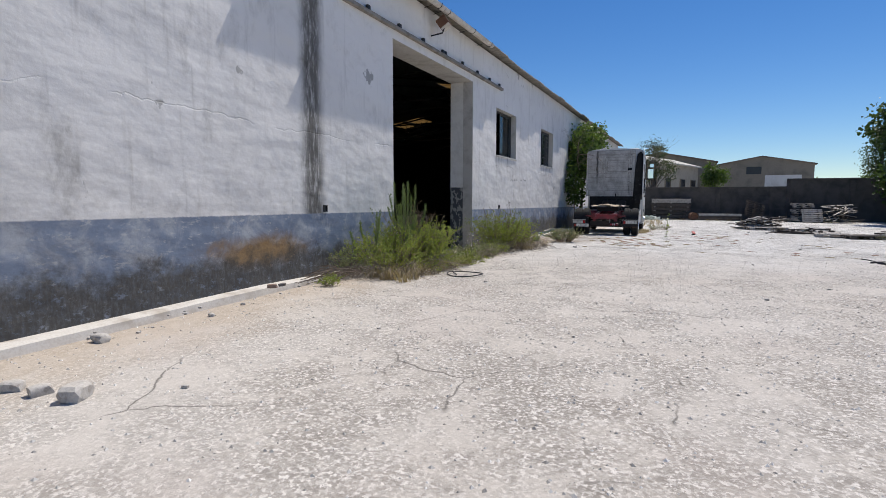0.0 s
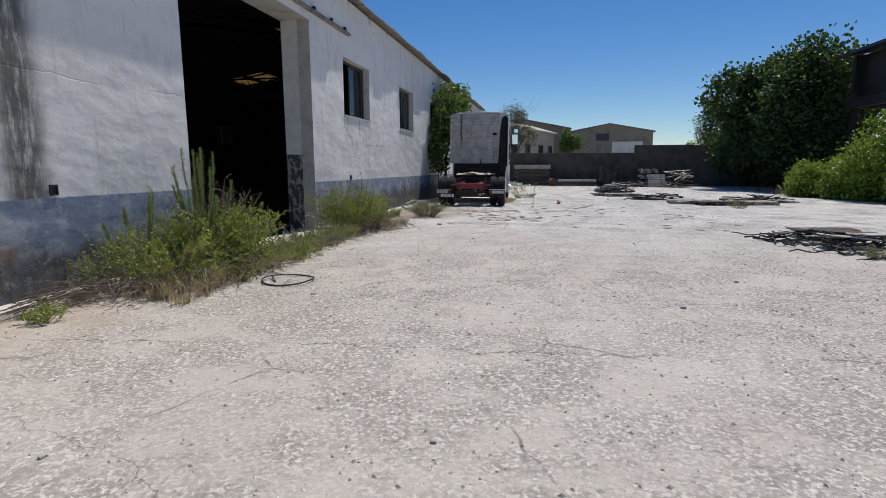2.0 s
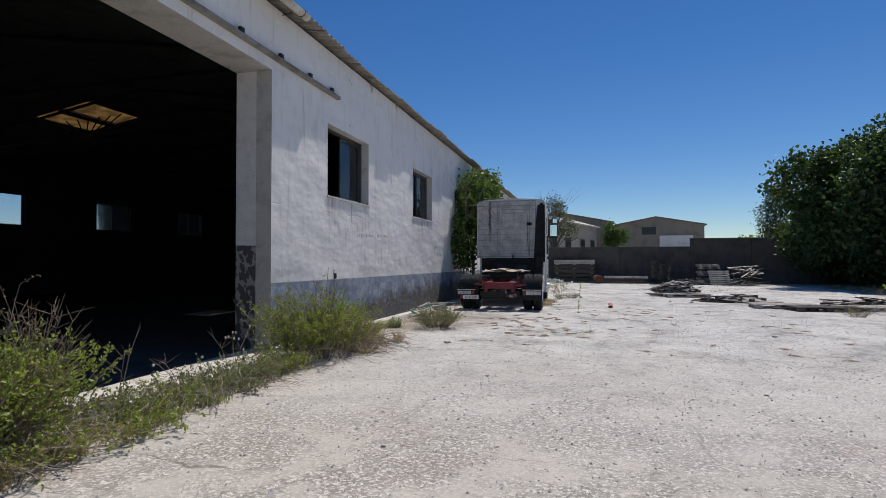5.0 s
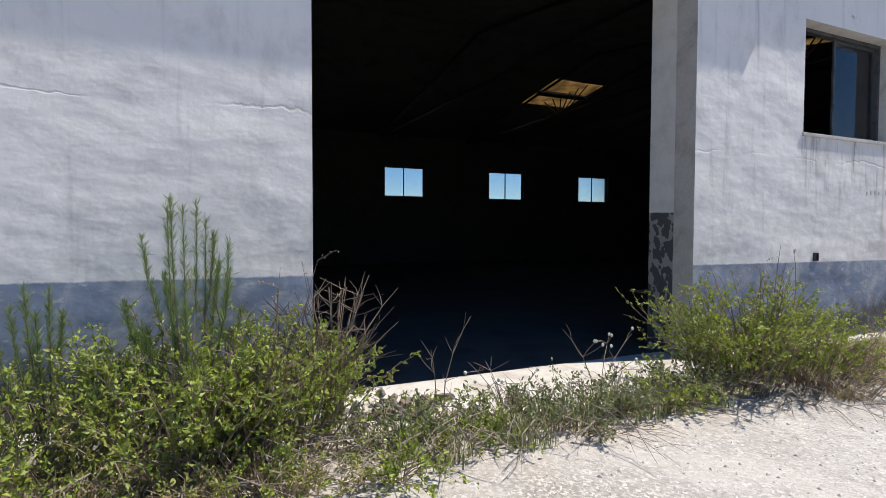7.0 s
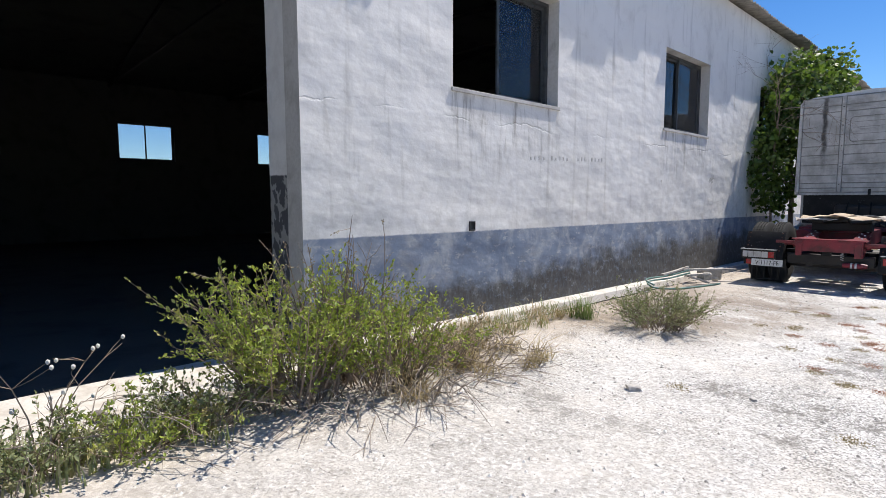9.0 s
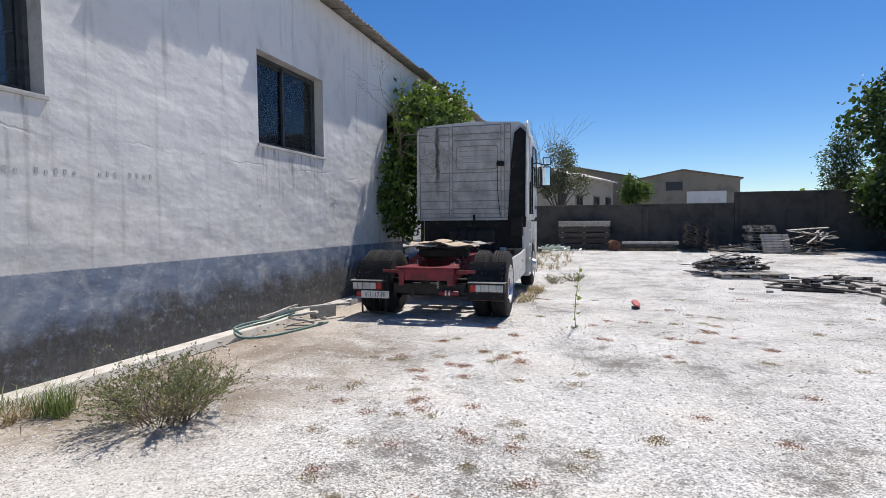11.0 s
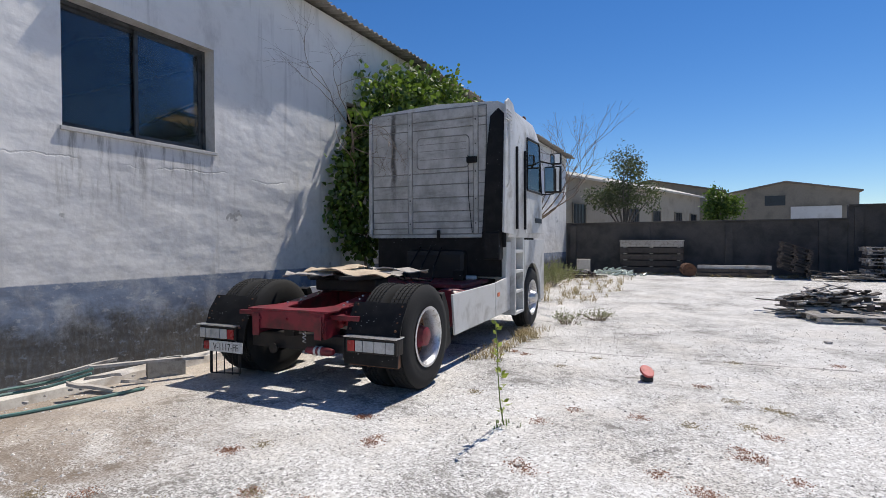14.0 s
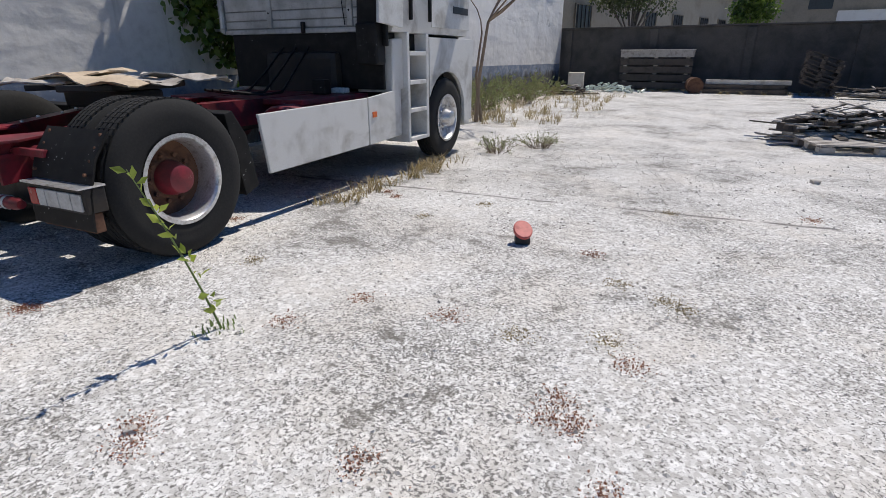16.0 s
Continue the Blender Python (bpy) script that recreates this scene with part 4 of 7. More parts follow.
# dark filler shapes, added for the black shade beneath the chassis
part("air_tank", lathe(bmesh.new(), [(0.001, -0.6), (0.13, -0.6), (0.15, -0.56), (0.15, 0.56), (0.13, 0.6), (0.001, 0.6)], 18, pose(0, 0.95, 0.48)), M["plastic"], truck, smooth=True)
part("stabiliser_beam", boxed(-0.66, 0.66, -0.18, -0.04, 0.34, 0.52, 0.03), M["steel_dark"], truck)
part("engine", boxed(-0.55, 0.55, 2.9, 5.3, 0.55, 1.45, 0.08), M["steel_dark"], truck)
for yy in (0.75, 1.7, 2.5):
    part("crossmember", boxed(-0.41, 0.41, yy, yy + 0.09, 0.74, 0.94, 0.01), M["red"], truck)

# fifth wheel with bleached boards thrown on it
part("fifth_wheel_plate", flat([(-0.46, 0.15), (-0.2, -0.12), (-0.12, 0.25), (0.12, 0.25), (0.2, -0.12), (0.46, 0.15), (0.48, 0.7), (0.3, 0.95), (-0.3, 0.95), (-0.48, 0.7)], (1.15, 1.20), "z", 0.01), M["steel_dark"], truck, "greasy dark coupling plate")
part("fifth_wheel_stand", boxed(-0.45, 0.45, 0.3, 0.6, 0.99, 1.148, 0.03), M["steel_dark"], truck)


def board(parent, name, w, d, m, material, seed, sag=0.03):
    bm = bmesh.new()
    r = random.Random(seed)
    rows = []
    for z in (0, 0.012):
        rows.append([[bm.verts.new((w * (i / 6 - 0.5) + (r.uniform(-0.04, 0.04) if i in (0, 6) and z == 0 else 0), d * (j / 4 - 0.5), z + sag * math.sin(i * 1.3 + seed) * math.cos(j * 1.1 + seed))) for j in range(5)] for i in range(7)])
    for g, q in enumerate(rows):
        for i in range(6):
            for j in range(4):
                bm.faces.new((q[i][j], q[i + 1][j], q[i + 1][j + 1], q[i][j + 1]))
    a, b = rows
    for i in range(6):
        for j in (0, 4):
            bm.faces.new((a[i][j], a[i + 1][j], b[i + 1][j], b[i][j]))
    for j in range(4):
        for i in (0, 6):
            bm.faces.new((a[i][j], a[i][j + 1], b[i][j + 1], b[i][j]))
    bmesh.ops.transform(bm, matrix=m, verts=bm.verts)
    return part(name, bm, material, parent, smooth=True)


for k, (x, yy, z, w, d, rz, ry, mat) in enumerate(((-0.22, 0.35, 1.27, 0.75, 0.42, 14, -4, "card"), (0.22, 0.22, 1.25, 0.8, 0.36, -8, 5, "card"), (0.12, 0.55, 1.23, 1.0, 0.3, -3, 2, "wood"), (-0.35, 0.05, 1.22, 0.6, 0.2, 24, 0, "wood"), (0.5, 0.8, 1.25, 0.7, 0.16, 35, 4, "wood"), (0.1, 0.95, 1.22, 0.9, 0.22, 8, -2, "card"))):
    ob = board(None, "cardboard_sheet" if mat == "card" else "board", w, d, truck.matrix_world @ pose(x, yy, z - 0.015, 2, ry, rz), M[mat], k + 2)
    tagged(ob, "warped sun-bleached cardboard lying on the truck chassis" if mat == "card" else "grey weathered board lying on the truck chassis", "cardboard" if mat == "card" else "board", "litter on the chassis")

# deck, tanks and side fairings
part("deck", boxed(-0.95, 0.95, 1.75, 2.95, 0.93, 0.985, 0.01), M["red"], truck, "red deck plate behind the cab")
for side in (1, -1):
    part("tank", lathe(bmesh.new(), [(0.001, 0), (0.25, 0), (0.27, 0.03), (0.27, 1.1), (0.25, 1.13), (0.001, 1.13)], 20, pose(side * 0.83, 1.5, 0.68, 0, 0, 90)), M["red"], truck, smooth=True)
    x = side * 1.2
    d = (min(x, x - side * 0.03), max(x, x - side * 0.03))
    part("side_fairing", flat([(0.95, 0.42), (2.55, 0.44), (2.55, 0.96), (0.88, 0.94)], d, "x", 0.008), M["cab"], truck, "dirty white side fairing")
    part("side_fairing", flat([(2.57, 0.44), (3.3, 0.46), (3.3, 1.02), (2.57, 0.96)], d, "x", 0.008), M["cab"], truck, "dirty white side fairing")
    part("reflector", boxed(x - side * 0.01 if side < 0 else x, x + 0.012 if side > 0 else x + 0.01, 2.64, 2.72, 0.74, 0.80), M["orange"], truck, "orange reflector")
    part("storage_panel", flat([(3.10, 0.98), (3.38, 1.02), (3.38, 1.60), (3.14, 1.58)], (min(x, x - side * 0.5), max(x, x - side * 0.5)), "x", 0.02), M["cab"], truck)
    part("flap", flat([(0.62, 0.30), (0.78, 0.36), (0.70, 0.80), (0.58, 1.0), (0.50, 0.98)], (side * 0.75 if side > 0 else -1.22, 1.22 if side > 0 else -0.75), "x", 0.01), M["plastic"], truck)
    # step column
    xo, xi = side * 1.27, side * 0.92
    X0, X1 = min(xo, xi), max(xo, xi)
    steps = part("step_column", boxed(X0, X1, 3.36, 3.42, 0.36, 1.66, 0.012), M["cab"], truck, "dirty white cab step column")
    part("upright", boxed(X0, X1, 3.86, 3.93, 0.36, 1.66, 0.012), M["cab"], steps)
    for z in (0.36, 0.72, 1.06, 1.40):
        part("tread", boxed(X0, X1, 3.422, 3.858, z, z + 0.05, 0.008), M["cab"], steps)
    part("back_plate", boxed(min(xi, xi + side * 0.02), max(xi, xi + side * 0.02), 3.422, 3.858, 0.42, 1.66), M["plastic"], steps)
    # arch over the front wheel and the bumper corner
    arch = [(3.95, 1.62), (3.95, 0.95)] + [(4.5 + 0.63 * math.cos(a), 0.56 + 0.63 * math.sin(a)) for a in [radians(v) for v in range(150, 19, -13)]] + [(5.12, 0.45), (5.38, 0.45), (5.42, 1.62)]
    part("wheel_arch", flat(arch, (min(xo, xo - side * 0.05), max(xo, xo - side * 0.05)), "x", 0.006), M["cab"], truck, "dirty white wheel arch panel")
    part("inner_arch", boxed(min(xi, xi - side * 0.02), max(xi, xi - side * 0.02), 3.95, 5.1, 0.75, 1.62), M["plastic"], truck)
part("front_bumper", boxed(-1.2, 1.2, 5.3, 5.5, 0.35, 1.62, 0.05), M["cab"], truck)
for k, (x, yy) in enumerate(((0.72, 2.72), (0.62, 2.5))):
    part("valve_box", boxed(x - 0.09, x + 0.09, yy - 0.06, yy + 0.06, 0.99, 1.05 + 0.1 * k, 0.012), M["plate"] if k == 0 else M["plastic"], truck)
for k in range(3):
    part("air_hose", tube(bmesh.new(), [(-0.3 + 0.2 * k, 2.98, 1.5), (-0.3 + 0.22 * k, 2.6, 1.2), (-0.2 + 0.25 * k, 2.2, 1.02), (0.1 + 0.2 * k, 1.7, 1.03), (0.25 + 0.1 * k, 1.2, 1.1)], 0.014, 6), M["plastic"], truck)

# cab
outer = [(-1.24, 1.66), (-1.27, 1.72), (-1.27, 3.6), (-1.21, 3.80), (-1.08, 3.87), (0, 3.93), (1.08, 3.87), (1.21, 3.80), (1.27, 3.6), (1.27, 1.72), (1.24, 1.66)]
bm = bmesh.new()
rings = []
for yy, wide, low in ((3.05, 1.0, 0.0), (4.75, 1.0, 0.0), (5.15, 0.985, 0.10), (5.38, 0.93, 0.32)):
    rings.append([bm.verts.new((a * wide, yy - (0.35 * low * max(0.0, b - 2.5)), b - (low * (b - 2.4) / 1.5 if b > 2.4 else 0.0))) for a, b in outer])
for p, q in zip(rings, rings[1:]):
    for k in range(len(outer)):
        bm.faces.new((p[k], p[(k + 1) % len(outer)], q[(k + 1) % len(outer)], q[k]))
bm.faces.new(rings[0]), bm.faces.new(rings[-1][::-1])
cab = part("cab", bm, M["cab"], truck, "dirty white high-roof sleeper cab", True)
part("roof_panel", flat([(3.3, 3.84), (4.6, 3.84), (4.5, 3.90), (4.2, 3.95), (3.6, 3.95)], (-1.0, 1.0), "x", 0.03), M["cab"], cab)
# flat black sheet closing the gap below the cab back
part("back_apron", boxed(-1.15, 1.15, 3.0, 3.04, 1.02, 1.69, 0.01), M["plastic"], truck)
back = part("back_panel", boxed(-1.27, 0.90, 3.018, 3.046, 1.70, 3.84, 0.012), M["groove"], cab, "grimy ribbed cab back")
part("back_lip", flat([(-1.33, 1.70), (-1.25, 1.66), (-1.25, 3.80), (-1.31, 3.74)], (2.97, 3.06), "y", 0.012), M["cab_back"], back)
part("bottom_lip", boxed(-1.24, 0.86, 2.97, 3.016, 1.66, 1.715, 0.01), M["cab_back"], back)
for x in (-0.53, 0.68):
    rib = part("back_rib", boxed(x, x + 0.075, 2.985, 3.017, 1.73, 3.83, 0.012), M["cab_back"], back)
    for z in (1.9, 2.3, 2.75, 3.2, 3.6):
        part("rivet", lathe(bmesh.new(), [(0.012, 0), (0.01, 0.008), (0.001, 0.009)], 8, pose(x + 0.037, 2.985, z, 0, 0, -90)), M["steel_dark"], rib)
levels = (1.725, 1.82, 1.93, 2.11, 2.34, 2.56, 2.76, 3.50, 3.64, 3.82)
for z0, z1 in zip(levels, levels[1:]):
    for a, b in ((-1.24, -0.54), (-0.445, 0.67), (0.765, 0.89)):
        part("back_bead", boxed(a, b, 3.0, 3.017, z0 + 0.007, z1 - 0.007, 0.008), M["cab_back"], back)
# the pressing's relief is drawn with the same dark shade colour
a, b = -0.36, 0.60
ring = []
for cx, cz, a0 in ((b - 0.07, 3.29, 0), (a + 0.07, 3.29, 90), (a + 0.07, 2.90, 180), (b - 0.07, 2.90, 270)):
    ring += [(cx + 0.07 * math.cos(radians(a0 + v)), 2.996, cz + 0.07 * math.sin(radians(a0 + v))) for v in (0, 30, 60, 90)]
part("pressing", tube(bmesh.new(), ring, 0.008, 6, close=True), M["groove"], back, smooth=True)
for z in (2.985, 3.13, 3.245):
    part("pressing_line", boxed(a + 0.05, b - 0.05, 2.9975, 2.9992, z, z + 0.01), M["groove"], back)
lever = part("latch", boxed(0.58, 0.76, 2.90, 2.982, 2.88, 2.99, 0.03, None), M["plastic"], cab, "black latch")
part("stay", tube(bmesh.new(), [(0.60, 2.94, 3.02), (0.60, 2.97, 2.3), (0.66, 2.975, 1.74)], 0.006, 5), M["plastic"], cab)
part("hook", boxed(0.03, 0.08, 2.94, 2.984, 1.66, 1.79, 0.012), M["plastic"], cab)
for side in (1, -1):
    bm = flat([(side * 0.82, 1.5), (side * 1.24, 1.5), (side * 1.24, 3.62), (side * 1.12, 3.74), (side * 0.98, 3.62), (side * 0.91, 3.0)], (2.95, 2.998), "y", 0.02)
    if side > 0:
        part("corner_seal", bm, M["plastic"], cab, "black concertina corner seal")
        part("intake_duct", boxed(0.9, 1.18, 2.82, 3.02, 1.3, 1.75, 0.03), M["plastic"], cab)
    else:
        bm.free()
    x = side * 1.285
    bm = flat([(2.72, 1.74), (3.25, 1.70), (3.35, 3.72), (3.25, 3.84), (3.0, 3.88), (2.86, 3.80)] if side > 0 else [(2.94, 1.74), (3.25, 1.70), (3.3, 3.72), (3.05, 3.70)], (min(x, x - side * 0.035), max(x, x - side * 0.035)), "x", 0.012)
    wing = part("side_deflector", bm, M["cab"], cab, "dirty white side deflector")
    for k in range(6 if side > 0 else 0):
        part("louvre", boxed(x - 0.008 if side > 0 else x - 0.018, x + 0.018 if side > 0 else x + 0.008, 2.9, 3.12, 3.36 + 0.06 * k, 3.385 + 0.06 * k, 0.004), M["cab"], wing)
    o = side * 1.31
    if side > 0:
        part("grab_rail", tube(bmesh.new(), [(o - side * 0.04, 2.84, 3.52), (o + side * 0.03, 2.84, 3.48), (o + side * 0.03, 2.84, 2.52), (o - side * 0.04, 2.88, 2.44)], 0.018, 8), M["cab"], cab)
    for yy, z0, z1 in ((3.42, 1.80, 3.18), (3.92, 1.80, 3.18)):
        part("door_grip", boxed(min(o, o - side * 0.05), max(o, o - side * 0.05), yy, yy + 0.035, z0, z1, 0.01), M["plastic"], cab)
    d = (min(side * 1.272, side * 1.282), max(side * 1.272, side * 1.282))
    door = part("door", flat([(4.0, 1.74), (5.24, 1.74), (5.20, 2.5), (4.98, 3.46), (4.90, 3.52), (4.0, 3.52)], d, "x", 0.004), M["cab"], cab, "white cab door")
    d2 = (min(side * 1.283, side * 1.290), max(side * 1.283, side * 1.290))
    part("door_window", flat([(4.10, 2.54), (5.10, 2.54), (4.93, 3.38), (4.88, 3.43), (4.10, 3.40)], d2, "x"), M["glass"], door, "dark reflecting cab window")
    rim = [(4.07, 2.51), (5.13, 2.51), (4.96, 3.40), (4.90, 3.46), (4.07, 3.43)]
    bm = bmesh.new()
    for p, q in zip(rim, rim[1:] + rim[:1]):
        tube(bm, [(side * 1.286, *p), (side * 1.286, *q)], 0.02, 6)
    part("window_seal", bm, M["plastic"], door)
    part("badge", boxed(*d2, 4.65, 5.16, 1.94, 2.03), M["ink"], door, "dark lettered badge bar")
    part("hazard_diamond", flat([(3.66, 3.00), (3.82, 3.20), (3.66, 3.40), (3.50, 3.20)], (min(side * 1.272, side * 1.276), max(side * 1.272, side * 1.276)), "x"), M["plate"], cab, "white hazard diamond")
    m0 = side * 1.30
    part("mirror_arm", tube(bmesh.new(), [(m0 - side * 0.06, 5.0, 3.16), (m0 + side * 0.2, 5.24, 3.10), (m0 + side * 0.2, 5.24, 2.52), (m0 - side * 0.06, 5.1, 2.50)], 0.02, 6), M["plastic"], cab)
    a, b = sorted((m0 + side * 0.03, m0 + side * 0.36))
    head = part("mirror", boxed(a, b, 5.18, 5.29, 2.54, 3.06, 0.03), M["plastic"], cab, "black side mirror")
    part("mirror_glass", boxed(a + 0.025, b - 0.025, 5.174, 5.179, 2.57, 3.03), M["mirror"], head)
    head = part("mirror", boxed(a + 0.12 * (side > 0), b - 0.12 * (side < 0), 5.18, 5.29, 3.09, 3.31, 0.03), M["plastic"], cab, "small black wide-angle mirror")
    part("mirror_glass", boxed(a + 0.02 + 0.12 * (side > 0), b - 0.02 - 0.12 * (side < 0), 5.174, 5.179, 3.115, 3.285), M["mirror"], head)
part("windscreen", boxed(-1.05, 1.05, 5.384, 5.396, 2.42, 3.2, 0.004), M["glass"], cab)
part("sun_visor", boxed(-1.05, 1.05, 5.30, 5.50, 3.28, 3.36, 0.02), M["plastic"], cab)
part("beacon", lathe(bmesh.new(), [(0.001, 0.0), (0.05, 0.0), (0.05, 0.06), (0.03, 0.1), (0.001, 0.11)], 14, pose(1.08, 4.6, 3.84, 0, -90, 0)), M["rust"], cab, smooth=True)
part("under_cab", boxed(-1.1, 1.1, 3.06, 5.25, 1.46, 1.655), M["plastic"], truck)

# ---- plants ----
M["shrub"] = leaf_material("shrub_leaves", (0.13, 0.19, 0.038), (0.39, 0.45, 0.085), (0.34, 0.26, 0.14))
M["herb"] = leaf_material("grey_green_herb", (0.12, 0.155, 0.07), (0.32, 0.35, 0.18), (0.32, 0.25, 0.16))
M["fig"] = leaf_material("fig_leaves", (0.02, 0.052, 0.010), (0.15, 0.225, 0.04))
M["fig_dark"] = leaf_material("dark_tree_leaves", (0.026, 0.055, 0.016), (0.085, 0.13, 0.036))
M["bramble"] = leaf_material("bramble_leaves", (0.085, 0.165, 0.02), (0.27, 0.35, 0.055))
M["olive"] = leaf_material("olive_leaves", (0.06, 0.075, 0.035), (0.12, 0.14, 0.07))
M["straw"] = leaf_material("dry_straw", (0.23, 0.17, 0.10), (0.42, 0.34, 0.22))
M["redweed"] = leaf_material("red_stonecrop", (0.24, 0.09, 0.07), (0.42, 0.22, 0.16))
M["needle"] = leaf_material("broom_needles", (0.11, 0.17, 0.055), (0.24, 0.30, 0.12))
M["twig"] = worn("pale_dry_twig", (0.26, 0.20, 0.15), (0.14, 0.105, 0.08), 0.9)
M["bark"] = worn("grey_bark", (0.20, 0.175, 0.15), (0.09, 0.075, 0.06), 0.95, scale=9.0, bump=0.5)
M["petal"] = worn("white_seed_head", (0.72, 0.70, 0.64), (0.5, 0.45, 0.36), 0.8)


def leaf_mesh(name, places, sizes, ways, material, rng, width=0.45, fold=0.25, broad=False):
    """Many folded leaves pointing along ways: slim kites, or broad leaves with six corners."""
    n = len(places)
    P, S = np.asarray(places, float), np.asarray(sizes, float)[:, None]
    D = np.asarray(ways, float)
    D /= np.linalg.norm(D, axis=1)[:, None] + 1e-9
    A = rng.normal(size=(n, 3))
    side = np.cross(D, A)
    side /= np.linalg.norm(side, axis=1)[:, None] + 1e-9
    up = np.cross(side, D)
    if broad:
        at = lambda a, w, f: P + D * S * a + side * S * width * w + up * S * fold * f
        v = np.stack([P, at(0.22, 0.75, 0.8), at(0.68, 0.9, 0.7), at(1.0, 0.0, -0.25), at(0.68, -0.9, 0.7), at(0.22, -0.75, 0.8)], 1).reshape(-1, 3)
        corners, tris = 6, ((0, 1, 2), (0, 2, 3), (0, 3, 4), (0, 4, 5))
    else:
        v = np.stack([P, P + D * S * 0.5 + side * S * width + up * S * fold, P + D * S, P + D * S * 0.5 - side * S * width + up * S * fold], 1).reshape(-1, 3)
        corners, tris = 4, ((0, 1, 2), (0, 2, 3))
    k = np.arange(n)[:, None] * corners
    faces = np.concatenate([k + np.array([t]) for t in tris], 1).reshape(-1)
    loops = len(faces)
    me = bpy.data.meshes.new(name)
    me.vertices.add(corners * n), me.loops.add(loops), me.polygons.add(loops // 3)
    me.vertices.foreach_set("co", v.reshape(-1))
    me.loops.foreach_set("vertex_index", faces.astype(np.int32))
    me.polygons.foreach_set("loop_start", np.arange(0, loops, 3, dtype=np.int32))
    me.update(calc_edges=True)
    me.materials.append(material)
    return me


def bush(name, m, radius, height, stems, per_stem, leaf, material, label, category, seed, lean=0.8, bare=0.2, wood="twig", width=0.25, group=""):
    """A many-stemmed plant: thin curved stems from the foot, leaves along their upper part."""
    r = np.random.RandomState(seed)
    ob = thing(name, m, label, category, group)
    bm, P, D = bmesh.new(), [], []
    for k in range(stems):
        a = r.uniform(0, math.tau)
        foot = np.array([math.cos(a), math.sin(a), 0]) * radius * 0.45 * math.sqrt(r.uniform(0, 1))
        reach = radius * lean * r.uniform(0.2, 1.0)
        b = a + r.normal(0, 0.7)
        tip = foot + np.array([math.cos(b) * reach, math.sin(b) * reach, height * r.uniform(0.45, 1.0) * (1.0 - 0.35 * reach / max(radius, 0.01))])
        mid = (foot + tip) / 2 + np.array([r.normal(0, 0.06), r.normal(0, 0.06), height * 0.12])
        pts = [foot * (1 - t) ** 2 + mid * 2 * t * (1 - t) + tip * t * t for t in (0, 0.3, 0.6, 0.85, 1.0)]
        w = 0.004 + 0.003 * height
        tube(bm, pts, [w, w * 0.8, w * 0.6, w * 0.4, w * 0.2], 3, ends=False)
        shoots = max(2, per_stem // 8)
        for j in range(shoots):
            t = bare + (1 - bare) * (j + r.uniform(0, 1)) / shoots
            p = foot * (1 - t) ** 2 + mid * 2 * t * (1 - t) + tip * t * t
            way = (tip - foot) / (np.linalg.norm(tip - foot) + 1e-6) * 0.8 + r.normal(size=3) * 0.55
            way *= r.uniform(0.06, 0.17) * (0.5 + 0.6 * radius)
            tube(bm, [p, p + way], [w * 0.35, w * 0.15], 3, ends=False)
            for i in range(9):
                q = r.uniform(0.15, 1.05)
                P.append(p + way * q + r.normal(size=3) * 0.006)
                D.append(way * 5 + r.normal(size=3) * 0.55)
    part("stalk", bm, M[wood], ob)["kind"] = "stuff"
    if P:
        part("foliage", leaf_mesh("foliage", P, r.uniform(0.6, 1.3, len(P)) * leaf, D, M[material], r, width), None, ob)
    return ob


def tufts(name, m, places, blades, height, material, label, category, seed, kind="", wide=0.006, droop=0.5):
    """Grass: thin bent blades in tufts at places (x, y)."""
    r = np.random.RandomState(seed)
    bm = bmesh.new()
    for x, y in places:
        for _ in range(blades):
            a, h = r.uniform(0, math.tau), height * r.uniform(0.4, 1.1)
            o = Vector((x + r.normal(0, 0.05), y + r.normal(0, 0.05), 0))
            d = Vector((math.cos(a), math.sin(a), 0))
            s = Vector((-d.y, d.x, 0)) * wide
            p1, p2 = o + d * h * 0.2 * droop + Vector((0, 0, h * 0.6)), o + d * h * r.uniform(0.3, 1.0) * droop + Vector((0, 0, h * r.uniform(0.75, 1.0)))
            v = [bm.verts.new(q) for q in (o - s, o + s, p1 + s * 0.7, p1 - s * 0.7, p2)]
            bm.faces.new(v[:4]), bm.faces.new((v[3], v[2], v[4]))
    ob = part(name, bm, M[material])
    ob.matrix_world = m
    return tagged(ob, label, category, kind=kind)


def broom(m, spikes, height, seed):
    r = np.random.RandomState(seed)
    ob = thing("broom_plant", m, "tall feathery green broom standing at the warehouse wall", "plant")
    bm, P, D, S = bmesh.new(), [], [], []
    for k in range(spikes):
        a, reach = r.uniform(0, math.tau), r.uniform(0.04, 0.34)
        h = height * r.uniform(0.45, 1.0)
        foot = np.array([math.cos(a), math.sin(a), 0]) * 0.08
        low = height * r.uniform(0.2, 0.5)
        pts = [foot + np.array([math.cos(a) * reach * q, math.sin(a) * reach * q, z]) for q, z in ((0, 0), (0.1, low), (0.55, low + (h - low) * 0.3), (0.85, low + (h - low) * 0.65), (1.0, max(h, low + 0.2)))]
        tube(bm, pts, [0.009, 0.007, 0.006, 0.004, 0.002], 4, ends=False)
        for j in range(460):
            t = 0.45 + 0.55 * r.uniform(0, 1)
            i = min(3, int(t * 4))
            p = pts[i] * (1 - (t * 4 - i)) + pts[i + 1] * (t * 4 - i)
            P.append(p), D.append(np.array([0, 0, 1.3]) + r.normal(size=3) * 0.55), S.append(0.07 * r.uniform(0.5, 1.2))
    part("stalk", bm, M["bark"], ob)["kind"] = "stuff"
    part("foliage", leaf_mesh("foliage", P, S, D, M["needle"], r, 0.028, 0.01), None, ob)


